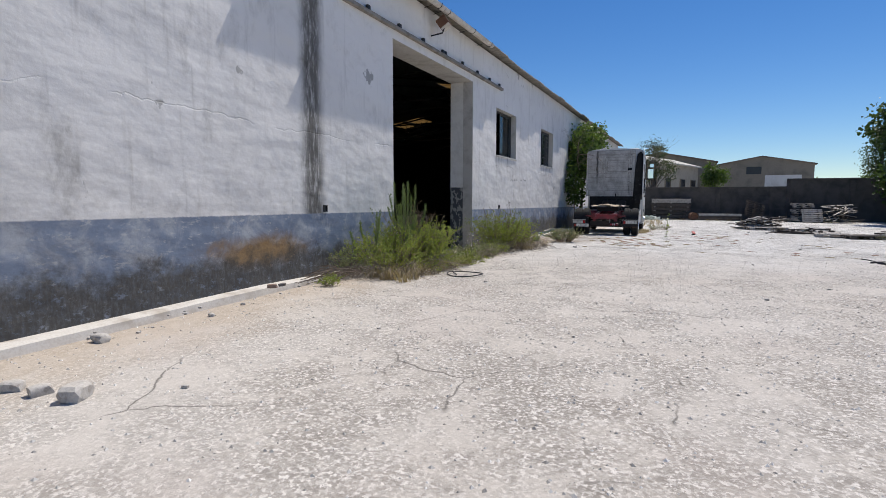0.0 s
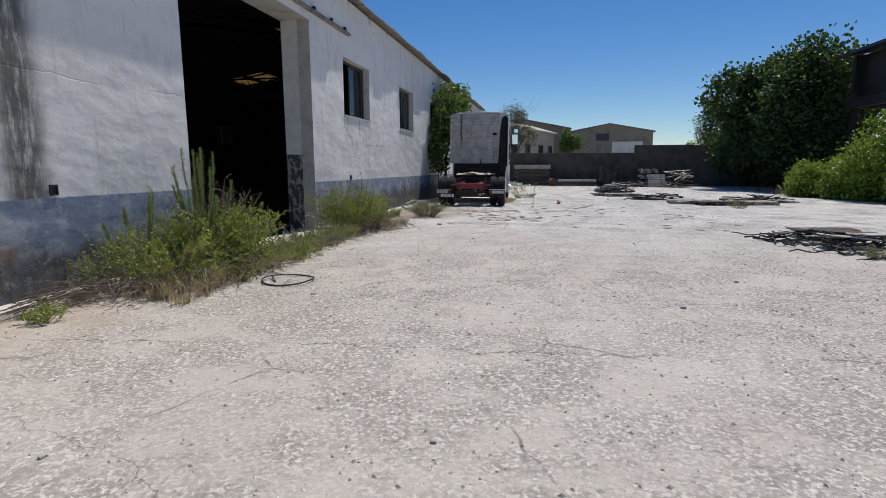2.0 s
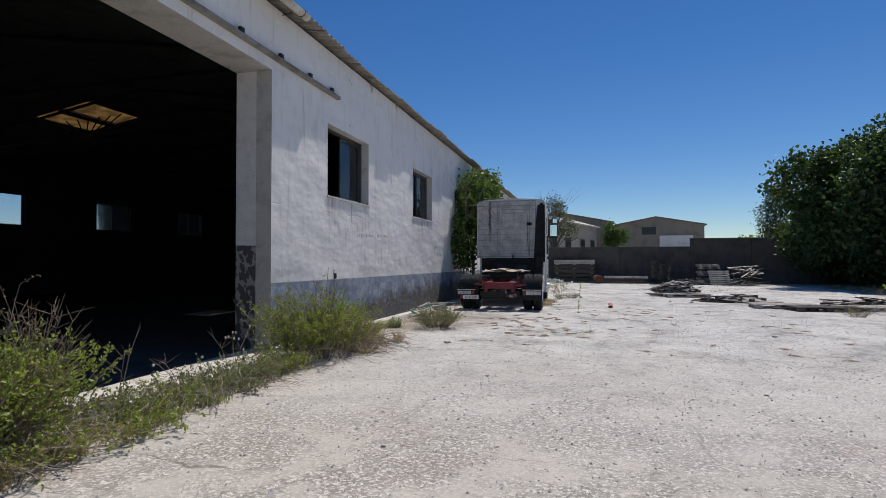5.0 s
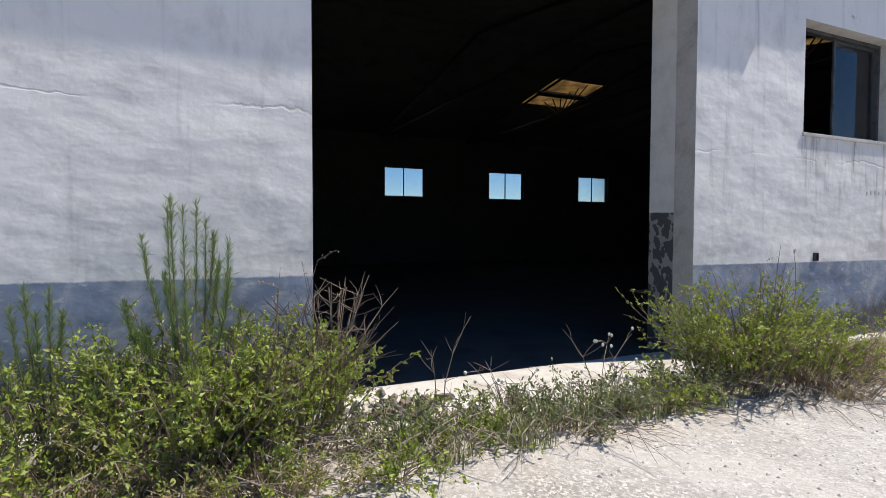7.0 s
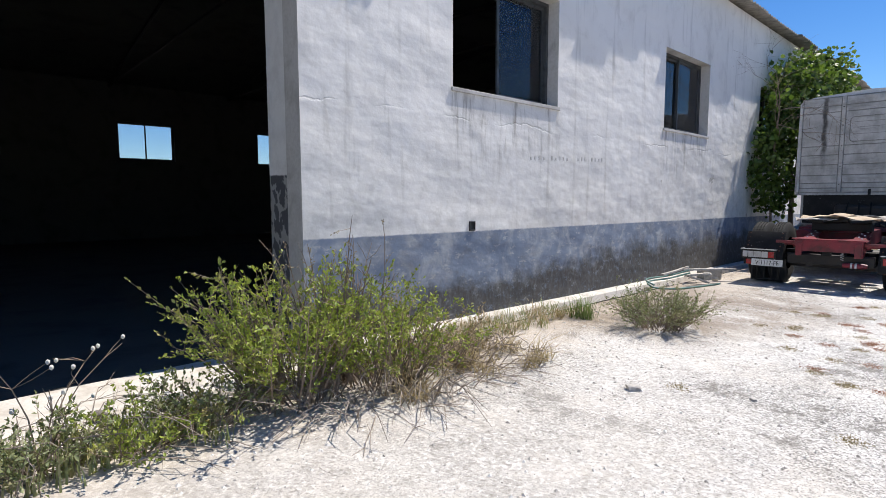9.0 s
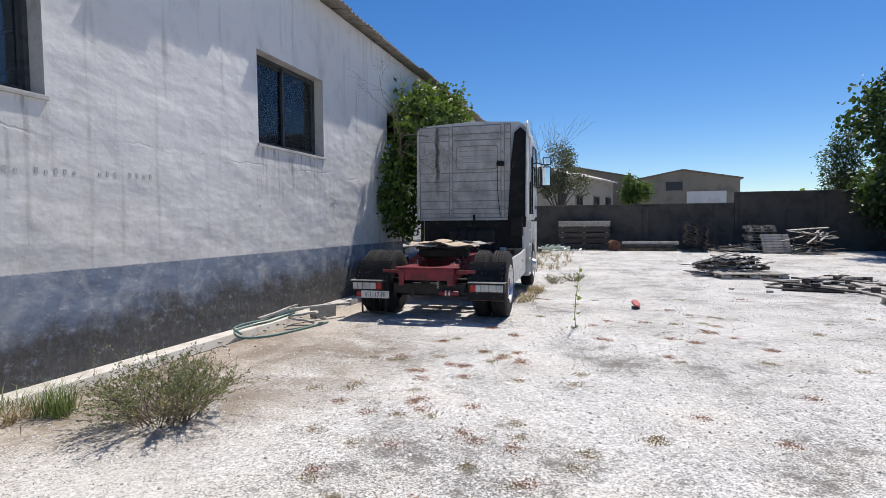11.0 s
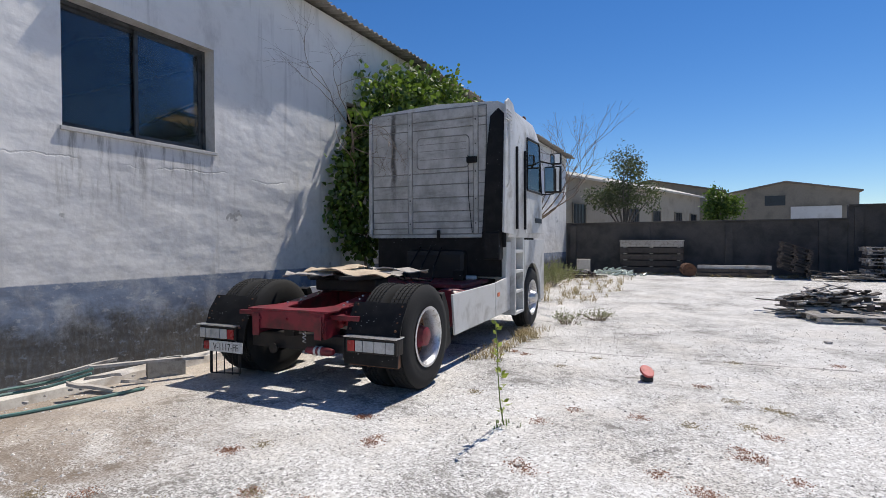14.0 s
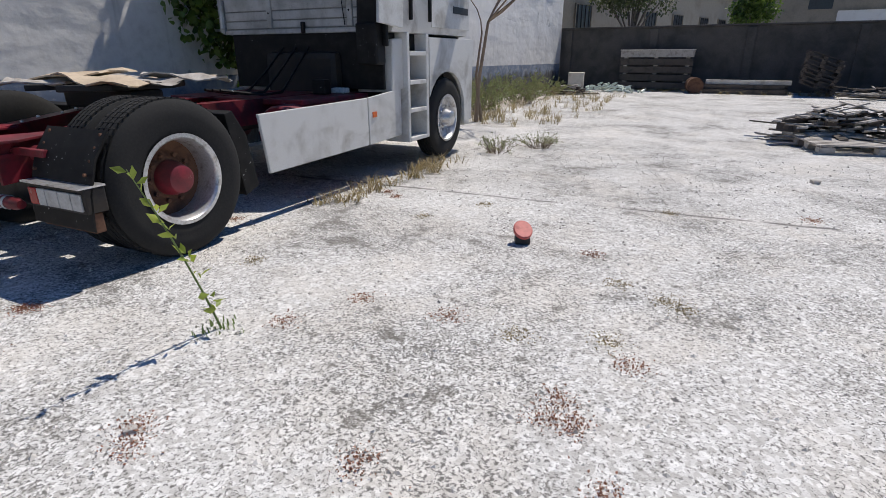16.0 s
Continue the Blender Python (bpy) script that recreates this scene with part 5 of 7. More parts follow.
def dry_stalks(m, count, height, spread, heads, seed, label="dry arching weed stalks beside the doorway"):
    r = np.random.RandomState(seed)
    ob = thing("dry_weed", m, label, "weed")
    bm, tops = bmesh.new(), []
    for k in range(count):
        a = r.uniform(0, math.tau)
        h, s = height * r.uniform(0.5, 1.0), spread * r.uniform(0.2, 1.0)
        d = np.array([math.cos(a), math.sin(a), 0])
        foot = d * 0.05
        pts = [foot + d * s * t * t + np.array([0, 0, h * (t - 0.25 * t * t * s)]) for t in (0, 0.3, 0.6, 0.85, 1.0)]
        tube(bm, pts, [0.006, 0.005, 0.004, 0.003, 0.002], 3, ends=False)
        for j in range(5):
            t = r.uniform(0.4, 0.95)
            i = min(3, int(t * 4))
            p = pts[i]
            q = p + np.array([r.normal(0, 0.1), r.normal(0, 0.1), r.uniform(0.03, 0.16)]) * (0.5 + height * 0.5)
            tube(bm, [p, (p + q) / 2 + r.normal(size=3) * 0.01, q], [0.003, 0.0025, 0.0015], 3, ends=False)
            tops.append(q)
        tops.append(pts[-1])
    part("stalk", bm, M["twig"], ob)["kind"] = "stuff"
    if heads:
        bm = bmesh.new()
        for q in tops:
            if r.uniform() < heads:
                bmesh.ops.create_icosphere(bm, subdivisions=1, radius=0.014, matrix=Matrix.Translation(Vector(q)) @ Matrix.Diagonal((1, 1, 1.3, 1)))
        part("seed_head", bm, M["petal"], ob, "pale seed heads")["kind"] = "stuff"


def limbs(bm, start, way, length, radius, depth, r, ends, droop=0.0, split=3, spread=0.55):
    """Forking tapered branches; collects their ends."""
    p, d = Vector(start), Vector(way).normalized()
    pts = [p.copy()]
    for k in range(4):
        d = (d + Vector((r.normal(0, 0.14), r.normal(0, 0.14), r.normal(0.03, 0.1) - droop))).normalized()
        p = p + d * length / 4
        pts.append(p.copy())
    tube(bm, pts, [radius * (1 - 0.11 * k) for k in range(5)], 7 if depth > 2 else 4, ends=False)
    if depth == 0:
        ends.append((p.copy(), d.copy()))
        return
    for k in range(split):
        side = Vector((r.normal(), r.normal(), r.normal() * 0.7))
        limbs(bm, pts[2 + (k % 3)] if k else p, d + side * spread, length * r.uniform(0.6, 0.85), radius * 0.52, depth - 1, r, ends, droop, split, spread)


def tree(name, m, blobs, leaf, count, material, label, seed, trunk=0.2, width=0.42, category="tree", fork=(0, 0, 1.0)):
    """A trunk with limbs into every clump of the crown; blobs are (x, y, z, radius) clumps of leaves."""
    r = np.random.RandomState(seed)
    ob = thing(name, m, label, category)
    bm = bmesh.new()
    f = Vector(fork)
    tube(bm, [(0, 0, -0.05), f * 0.5 + Vector((r.normal(0, 0.05), r.normal(0, 0.05), 0)), f], [trunk, trunk * 0.85, trunk * 0.7], 10)
    P, D, S = [], [], []
    total = sum(b[3] ** 2 for b in blobs)
    for x, y, z, rad in blobs:
        c = Vector((x, y, z))
        mid = (f + c) / 2 + Vector((r.normal(0, 0.1), r.normal(0, 0.1), rad * 0.1))
        tube(bm, [f, mid, c], [trunk * 0.45, trunk * 0.3, trunk * 0.12], 6, ends=False)
        for k in range(6):
            v = Vector(r.normal(size=3)).normalized() * rad * 0.8
            tube(bm, [c, c + v * 0.55 + Vector((0, 0, 0.05)), c + v], [trunk * 0.1, trunk * 0.07, trunk * 0.03], 4, ends=False)
        n = int(count * rad ** 2 / total)
        # clumps of leaves on twigs near the skin, thinner inside
        knots = max(6, int(n / 14))
        for k in range(knots):
            v = r.normal(size=3)
            v /= np.linalg.norm(v)
            q = np.array(c) + v * rad * (1.0 - 0.55 * r.uniform() ** 2.2) * r.uniform(0.86, 1.13)
            for j in range(14):
                P.append(q + r.normal(size=3) * leaf * 1.15)
                D.append(v * 0.7 + r.normal(size=3) * 0.8 + np.array([0, 0, -0.25]))
                S.append(leaf * r.uniform(0.55, 1.25))
    part("trunk", bm, M["bark"], ob, smooth=True)
    part("crown", leaf_mesh("crown", P, S, D, M[material], r, width, 0.2, True), None, ob)
    return ob


def blobs_in(seed, count, middle, size, rad):
    """Clumps scattered in an ellipsoid, larger ones inside."""
    r = np.random.RandomState(seed)
    out = []
    for k in range(count):
        v = r.normal(size=3)
        v /= np.linalg.norm(v)
        t = r.uniform(0.15, 1.0) ** 0.5
        out.append((*[middle[i] + v[i] * size[i] * t for i in range(3)], rad * r.uniform(0.65, 1.15)))
    return out


# big fig at the far end of the yard, the fig behind the truck and the trees beyond the wall
tree("fig_tree", on_ground(15.4, 43.0), blobs_in(3, 46, (0, 0, 4.8), (4.7, 4.2, 3.9), 1.75), 0.235, 80000, "fig_dark", "large dark green fig tree at the yard's end", 11, 0.35, 0.45, fork=(0, 0, 1.6))
tree("fig_tree", on_ground(-5.45, 28.9), [(0.15, -1.0, 4.5, 0.55), (0.2, -0.2, 4.75, 0.58), (0.3, 0.7, 4.95, 0.58), (0.1, -1.6, 3.8, 0.38), (0.05, -1.9, 3.0, 0.45), (0.08, -2.1, 2.3, 0.42), (0.12, -1.7, 1.7, 0.36), (0.2, -1.2, 3.3, 0.5), (0.35, 1.5, 4.95, 0.5), (0.2, -0.6, 4.1, 0.5), (0.4, 2.3, 4.8, 0.45)], 0.12, 7600, "fig", "bright green fig growing between truck and wall", 12, 0.08, 0.45, fork=(0.1, -0.3, 1.8))
tree("olive_tree", pose(-3.3, 49.4, 0), blobs_in(5, 16, (0, 0, 4.4), (1.5, 1.3, 1.7), 0.7), 0.13, 5200, "olive", "dark sparse tree behind the yard wall", 13, 0.12, 0.3, fork=(0, 0, 2.0))
tree("fig_tree", pose(1.6, 57.0, 0), blobs_in(6, 9, (0, 0, 3.9), (0.75, 0.8, 0.85), 0.55), 0.14, 4200, "fig", "green fig tree behind the yard wall", 14, 0.12, 0.45, fork=(0, 0, 2.0))
tree("pine_tree", pose(12.7, 51.0, 0), blobs_in(7, 14, (0, 0, 4.6), (0.8, 0.8, 1.9), 0.7), 0.16, 5000, "fig_dark", "dull green tree beyond the yard wall", 15, 0.16, 0.2, fork=(0, 0, 2.2))

# bare bush past the truck
ob = thing("bare_shrub", on_ground(-3.7, 32.4), "leafless pale branching shrub past the truck", "shrub")
r = np.random.RandomState(21)
bm, ends = bmesh.new(), []
tube(bm, [(0, 0, -0.03), (0.05, 0.05, 1.0), (0.25, 0, 2.1)], [0.05, 0.04, 0.03], 7)
tube(bm, [(0.1, 0.1, -0.03), (-0.1, 0.2, 1.0), (0.0, 0.25, 1.9)], [0.04, 0.03, 0.02], 7)
for way, length in (((1.0, -0.2, 0.75), 1.35), ((1.0, 0.2, 0.45), 1.4), ((0.6, 0.0, 0.95), 1.25), ((0.15, 0.3, 1.0), 1.0), ((0.9, -0.1, 0.6), 1.3)):
    limbs(bm, (0.25, 0, 2.1), way, length, 0.022, 3, r, ends, 0.0, 3, 0.42)
limbs(bm, (0.0, 0.25, 1.9), (-0.2, 0.2, 1), 1.0, 0.018, 2, r, ends, 0.0, 3, 0.5)
part("branch", bm, M["twig"], ob)["kind"] = "stuff"

# dead climber between window, fig and cab
ob = thing("dead_climber", on_ground(-5.35, 26.6), "leafless grey climber hanging between wall and truck", "climber")
r = np.random.RandomState(23)
bm, ends = bmesh.new(), []
tube(bm, [(-0.2, 1.2, -0.03), (-0.15, 0.8, 1.4), (0.0, 0.3, 2.9), (0.15, 0.0, 3.7)], [0.035, 0.03, 0.025, 0.018], 6)
for start, way, length in (((0.15, 0.0, 3.7), (0.5, -0.4, 0.1), 0.9), ((0.15, 0.0, 3.7), (0.1, -0.7, 0.8), 0.9), ((0.0, 0.3, 2.9), (0.5, -0.5, 0.6), 0.8), ((0.15, 0.0, 3.7), (-0.1, -1.0, 0.6), 1.0), ((0.1, 0.1, 3.4), (0.8, -0.3, -0.3), 0.7)):
    limbs(bm, start, way, length, 0.012, 3, r, ends, 0.05, 3, 0.5)
part("branch", bm, M["twig"], ob)["kind"] = "stuff"

# brambles
for k, (x, y, rx, h) in enumerate(((13.6, 30.4, 1.6, 2.1), (14.4, 29.6, 2.3, 4.0), (16.8, 28.6, 2.6, 5.0), (14.0, 27.4, 1.4, 1.4), (15.2, 26.4, 1.9, 2.6), (12.8, 32.8, 1.4, 1.6), (19.0, 31.5, 3.0, 4.8), (17.6, 25.4, 2.2, 3.4))):
    tree("bramble_bush", on_ground(x, y), blobs_in(30 + k, 14, (0, 0, h * 0.42), (rx * 0.75, rx * 0.75, h * 0.42), h * 0.32), 0.11, 11000, "bramble", "dense bright green bramble mound", 40 + k, 0.05, 0.42, category="bush", fork=(0, 0, h * 0.3))

# planting along the warehouse
bush("shrub", on_ground(-4.95, 8.95), 0.85, 1.05, 118, 69, 0.03772, "shrub", "green leafy shrub with dry stems by the doorway", "shrub", 51)
bush("shrub", on_ground(-5.05, 9.6), 0.7, 0.95, 87, 59, 0.036079999999999994, "shrub", "green leafy shrub with dry stems by the doorway", "shrub", 52)
bush("shrub", on_ground(-4.9, 8.1), 0.75, 0.75, 75, 59, 0.036079999999999994, "shrub", "low green shrub at the warehouse foot", "shrub", 53)
bush("shrub", on_ground(-5.3, 7.6), 0.5, 0.6, 40, 45, 0.03, "herb", "grey-green weed at the warehouse foot", "shrub", 54)
broom(on_ground(-5.05, 9.0), 20, 1.7, 55)
broom(on_ground(-5.35, 8.2), 6, 1.15, 56)
dry_stalks(on_ground(-5.2, 9.95), 60, 1.25, 0.5, 0.0, 57)
dry_stalks(on_ground(-4.8, 9.4), 34, 0.95, 0.6, 0.0, 58)
bush("shrub", on_ground(-4.75, 13.75), 0.8, 1.15, 118, 69, 0.036079999999999994, "shrub", "bushy yellow-green shrub beside the door pier", "shrub", 61)
bush("shrub", on_ground(-4.6, 14.45), 0.75, 0.95, 87, 59, 0.03444, "shrub", "bushy yellow-green shrub beside the door pier", "shrub", 62)
bush("dry_weed", on_ground(-4.85, 14.2), 0.7, 1.6, 24, 5, 0.02, "straw", "tall thin dry stalks among the shrubs by the door pier", "weed", 65, lean=0.55, bare=0.5)
bush("dry_weed", on_ground(-4.95, 9.3), 0.8, 1.45, 24, 5, 0.02, "straw", "tall thin dry stalks among the shrubs at the doorway", "weed", 66, lean=0.55, bare=0.5)
bush("shrub", on_ground(-4.55, 15.1), 0.6, 0.55, 50, 26, 0.028, "straw", "dry brown undergrowth beside the shrub", "shrub", 63)
dry_stalks(on_ground(-4.85, 14.3), 20, 1.25, 0.45, 0.0, 64, "thin dry stalks above the shrub")
for k, (x, y, h, mat) in enumerate(((-4.75, 10.3, 0.38, "herb"), (-4.6, 10.75, 0.34, "shrub"), (-4.75, 11.25, 0.36, "herb"), (-4.55, 11.7, 0.34, "herb"), (-4.7, 12.15, 0.40, "herb"), (-4.6, 12.65, 0.42, "shrub"), (-4.7, 13.1, 0.5, "herb"), (-4.35, 10.1, 0.3, "shrub"), (-4.4, 9.3, 0.4, "shrub"), (-4.45, 8.5, 0.35, "shrub"))):
    bush("herb_clump", on_ground(x, y), 0.40, h * 0.8, 44, 30, 0.034, mat, "low grey-green herbs along the door sill", "weed", 70 + k, group="herbs along the sill", lean=1.0)
dry_stalks(on_ground(-4.95, 12.25), 4, 0.85, 0.4, 0.4, 81, "flowering stalks with pale seed heads on the sill")
dry_stalks(on_ground(-5.2, 10.8), 2, 1.0, 0.4, 0.1, 82, "thin dry stalks in the doorway")
dry_stalks(on_ground(-4.75, 11.2), 5, 0.5, 0.3, 0.3, 83, "flowering stalks with pale seed heads on the sill")


def dead_skirt(m, rx, ry, count, seed):
    """Dead grey-brown stems lying in a tangle round the foot of a shrub."""
    r = np.random.RandomState(seed)
    ob = thing("dead_bush", m, "tangle of dead grey-brown stems at the shrubs' foot", "dead bush")
    bm = bmesh.new()
    for k in range(count):
        a = r.uniform(0, math.tau)
        o = np.array([math.cos(a) * rx, math.sin(a) * ry, 0]) * math.sqrt(r.uniform(0.05, 0.9))
        b = a + r.normal(0, 0.6)
        d = np.array([math.cos(b), math.sin(b), 0]) * r.uniform(0.25, 0.7)
        up = r.uniform(0.02, 0.28)
        pts = [o + np.array([0, 0, 0.01]), o + d * 0.35 + np.array([r.normal(0, 0.03), r.normal(0, 0.03), up]), o + d * 0.7 + np.array([0, 0, up * 0.9]), o + d + np.array([r.normal(0, 0.05), r.normal(0, 0.05), max(0.012, up * r.uniform(0.1, 0.8))])]
        tube(bm, pts, [0.005, 0.004, 0.003, 0.0015], 3, ends=False)
        for j in range(3):
            p = pts[1 + j % 2] * 0.6 + pts[2 + j % 2] * 0.4
            q = p + d * r.uniform(0.1, 0.3) + r.normal(size=3) * 0.06
            q[2] = max(0.01, q[2])
            tube(bm, [p, q], [0.0025, 0.001], 3, ends=False)
    part("stem", bm, M["dead"], ob)["kind"] = "stuff"


M["dead"] = worn("dead_stem", (0.31, 0.26, 0.215), (0.15, 0.12, 0.10), 0.95)
dead_skirt(on_ground(-4.85, 8.6), 0.75, 1.35, 230, 601)
dead_skirt(on_ground(-4.5, 14.6), 0.6, 1.1, 170, 602)
dead_skirt(on_ground(-4.55, 11.6), 0.3, 1.7, 120, 603)
rr = random.Random(9)
tufts("dry_grass", on_ground(-5.1, 16.6), [(rr.uniform(-0.35, 0.35), rr.uniform(-1.3, 1.2)) for _ in range(34)], 14, 0.20, "straw", "dry straw grass along the warehouse foot", "grass", 84, "stuff", droop=2.2)
tufts("green_grass", on_ground(-5.2, 16.9), [(rr.uniform(-0.3, 0.3), rr.uniform(-1.3, 1.0)) for _ in range(40)], 14, 0.20, "herb", "green grass along the warehouse foot", "grass", 85, "stuff", wide=0.004, droop=1.5)
tufts("grass_tuft", on_ground(-4.85, 17.9), [(rr.uniform(-0.12, 0.12), rr.uniform(-0.12, 0.12)) for _ in range(6)], 30, 0.34, "needle", "green grass tuft on the kerb", "grass", 86, "stuff", wide=0.004, droop=1.0)
tufts("dry_grass", on_ground(-4.5, 15.2), [(rr.uniform(-0.6, 0.5), rr.uniform(-0.9, 0.8)) for _ in range(60)], 18, 0.22, "straw", "flattened dry grass beside the shrub", "grass", 87, "stuff", droop=2.6)
tufts("dry_grass", on_ground(-4.5, 8.6), [(rr.uniform(-0.5, 0.35), rr.uniform(-1.3, 1.0)) for _ in range(70)], 18, 0.25, "straw", "dry grass under the shrubs", "grass", 88, "stuff", droop=1.4)
tufts("green_grass", on_ground(-4.55, 11.6), [(rr.uniform(-0.3, 0.25), rr.uniform(-1.7, 1.6)) for _ in range(60)], 16, 0.26, "herb", "thin grass along the door sill", "grass", 89, "stuff")
bush("dry_shrub", on_ground(-3.95, 18.05), 0.62, 0.5, 130, 48, 0.024, "herb", "low grey-green half dry shrub in the yard", "shrub", 90)
for k, (x, y, rad) in enumerate(((6.4, 23.4, 0.45), (4.7, 11.9, 0.22), (-1.75, 28.9, 0.35), (-1.3, 29.6, 0.35))):
    bush("dry_shrub", on_ground(x, y), rad, rad * 0.75, 50, 16, 0.022, "herb", "small grey dry shrub growing in the yard", "shrub", 91 + k)
tufts("dry_grass", on_ground(-2.05, 26.4), [(rr.uniform(-0.2, 0.15), rr.uniform(-1.3, 1.5)) for _ in range(40)], 14, 0.16, "straw", "dry grass along the truck's shadow", "grass", 96, "stuff", droop=2.0)
for k, (x, y, h) in enumerate(((-4.8, 35.5, 1.1), (-4.4, 37.5, 0.7), (-5.0, 39.0, 1.0), (-4.2, 33.6, 0.9), (-4.9, 41.5, 0.6))):
    bush("shrub", on_ground(x, y), 0.9, h, 70, 34, 0.05, "herb", "weedy grey-green undergrowth past the truck", "shrub", 97 + k)
tufts("dry_grass", on_ground(-2.8, 36.0), [(rr.uniform(-1.4, 1.0), rr.uniform(-4, 6)) for _ in range(90)], 12, 0.3, "straw", "dry grass past the truck", "grass", 102, "stuff", droop=1.8)
tufts("dry_grass", on_ground(11.5, 38.0), [(rr.uniform(0.5, 7), rr.uniform(-4, 2.5)) for _ in range(260)], 26, 0.34, "straw", "tall dry grass in front of the fig tree", "grass", 103, "stuff", wide=0.004, droop=1.2)
tufts("dry_grass", on_ground(3.0, 45.2), [(rr.uniform(-5, 7), rr.uniform(-0.8, 0.9)) for _ in range(120)], 16, 0.18, "straw", "dry grass at the foot of the yard wall", "grass", 104, "stuff", wide=0.006, droop=1.8)
# small red and ochre weeds scattered over the yard
red_spots = [(rr.uniform(-3.5, 4.5), rr.uniform(15.5, 27)) for _ in range(56)] + [(rr.uniform(-3.2, -0.6), rr.uniform(17, 21)) for _ in range(50)]
near_spots = [(x + rr.gauss(0, 0.05), y + rr.gauss(0, 0.05)) for x, y, k in ((0.93, 22.92, 2), (0.85, 23.0, 1), (1.2, 22.6, 1), (-0.53, 22.06, 2), (-2.11, 22.45, 2), (0.35, 22.3, 1), (0.6, 22.1, 2), (-1.7, 22.0, 2), (-2.6, 21.4, 2), (-1.4, 20.6, 2), (1.5, 21.9, 2)) for _ in range(k)]
red_spots = [p for q in zip(near_spots, red_spots) for p in q] + red_spots[len(near_spots):]
for name, pts, mat in (("red_stonecrop", red_spots[::2], "redweed"), ("ochre_moss", red_spots[1::2], "straw")):
    r = np.random.RandomState(len(name))
    P = [(x + a, y + b, ground_height(y) + abs(c)) for x, y in pts for a, b, c in r.normal(0, 1, (150, 3)) * np.array([0.045, 0.045, 0.008])]
    ob = part(name, leaf_mesh(name, P, r.uniform(0.007, 0.016, len(P)), r.normal(size=(len(P), 3)) + np.array([0, 0, 0.8]), M[mat], r, 0.35), None)
    tagged(ob, "small patches of low weeds on the concrete", "weed", kind="stuff")

# sapling in the open yard
ob = thing("sapling", on_ground(-0.92, 22.84), "thin green sapling growing through the concrete", "sapling")
bm = tube(bmesh.new(), [(0, 0, 0), (-0.01, -0.06, 0.22), (0.01, -0.16, 0.48), (0.05, -0.28, 0.74), (0.07, -0.38, 0.95)], [0.007, 0.006, 0.005, 0.004, 0.002], 6)
P, D = [], []
r = np.random.RandomState(77)
for k in range(30):
    t = r.uniform(0.0, 1.0) ** 0.8
    P.append((0.07 * t, -0.38 * t ** 1.3, 0.04 + 0.9 * t)), D.append((r.normal(), r.normal(), 0.3 + 0.6 * t))
part("stem", bm, M["needle"], ob)
part("leaves", leaf_mesh("leaves", P, r.uniform(0.05, 0.10, 30) * 1.0, D, M["shrub"], r, 0.24, 0.1), None, ob)
tufts("grass_tuft", on_ground(-0.9, 22.8), [(0, 0), (0.06, 0.03), (-0.05, -0.04)], 9, 0.06, "needle", "small green tuft at the sapling's foot", "grass", 105, "stuff")

# ---- beyond the yard wall ----
M["render"] = worn("ochre_house_render", (0.29, 0.25, 0.195), (0.19, 0.165, 0.13), 0.95, scale=0.6, grain=8)
M["render_pale"] = worn("pale_house_render", (0.36, 0.32, 0.255), (0.25, 0.22, 0.175), 0.95, scale=0.7, grain=8)
M["roof_pale"] = worn("pale_sheet_roof", (0.60, 0.57, 0.50), (0.34, 0.32, 0.27), 0.9, scale=1.2, amount=0.7)
M["roof_brown"] = worn("brown_tile_roof", (0.22, 0.17, 0.13), (0.13, 0.11, 0.09), 0.95, scale=1.5)
M["door_white"] = worn("white_roller_door", (0.72, 0.70, 0.66), (0.55, 0.52, 0.47), 0.6, scale=0.8)
M["hollow"] = worn("dark_window_opening", (0.03, 0.035, 0.04), (0.02, 0.02, 0.02), 0.3)


def gabled(name, m, width, depth, eave, rise, wall, roof_mat, label):
    """A house with its gable towards -y; returns it. Its origin is the middle of the gable's foot."""
    h = thing(name, m, label, "building")
    w = width / 2
    part("wall", flat([(-w, -0.3), (w, -0.3), (w, eave), (0, eave + rise), (-w, eave)], (0, depth), "y"), M[wall], h)
    for side in (1, -1):
        bm = bmesh.new()
        pts = [(0, eave + rise + 0.004), (side * (w + 0.25), eave - 0.25 * rise / w + 0.004)]
        v = [bm.verts.new((x, y, z + d)) for d in (0, 0.14) for x, z in pts for y in (-0.25, depth + 0.25)]
        for f in ((0, 1, 3, 2), (4, 6, 7, 5), (0, 2, 6, 4), (1, 5, 7, 3), (0, 4, 5, 1), (2, 3, 7, 6)):
            bm.faces.new([v[i] for i in f])
        part("roof", bm, M[roof_mat], h)
    return h


def house_window(h, x0, x1, z0, z1, bars=0, glass="hollow", name="window"):
    w = part(name, boxed(x0, x1, -0.05, 0.02, z0, z1), M[glass], h)
    bm = bmesh.new()
    for q in ((x0 - 0.06, x1 + 0.06, z0 - 0.08, z0), (x0 - 0.06, x1 + 0.06, z1, z1 + 0.06), (x0 - 0.06, x0, z0, z1), (x1, x1 + 0.06, z0, z1)):
        box(bm, q[0], q[1], -0.09, -0.002, q[2], q[3])
    part("frame", bm, M["render"], w)
    for k in range(bars):
        x = x0 + (x1 - x0) * (k + 0.5) / bars
        part("bar", boxed(x - 0.02, x + 0.02, -0.08, -0.055, z0, z1), M["steel_dark"], w)


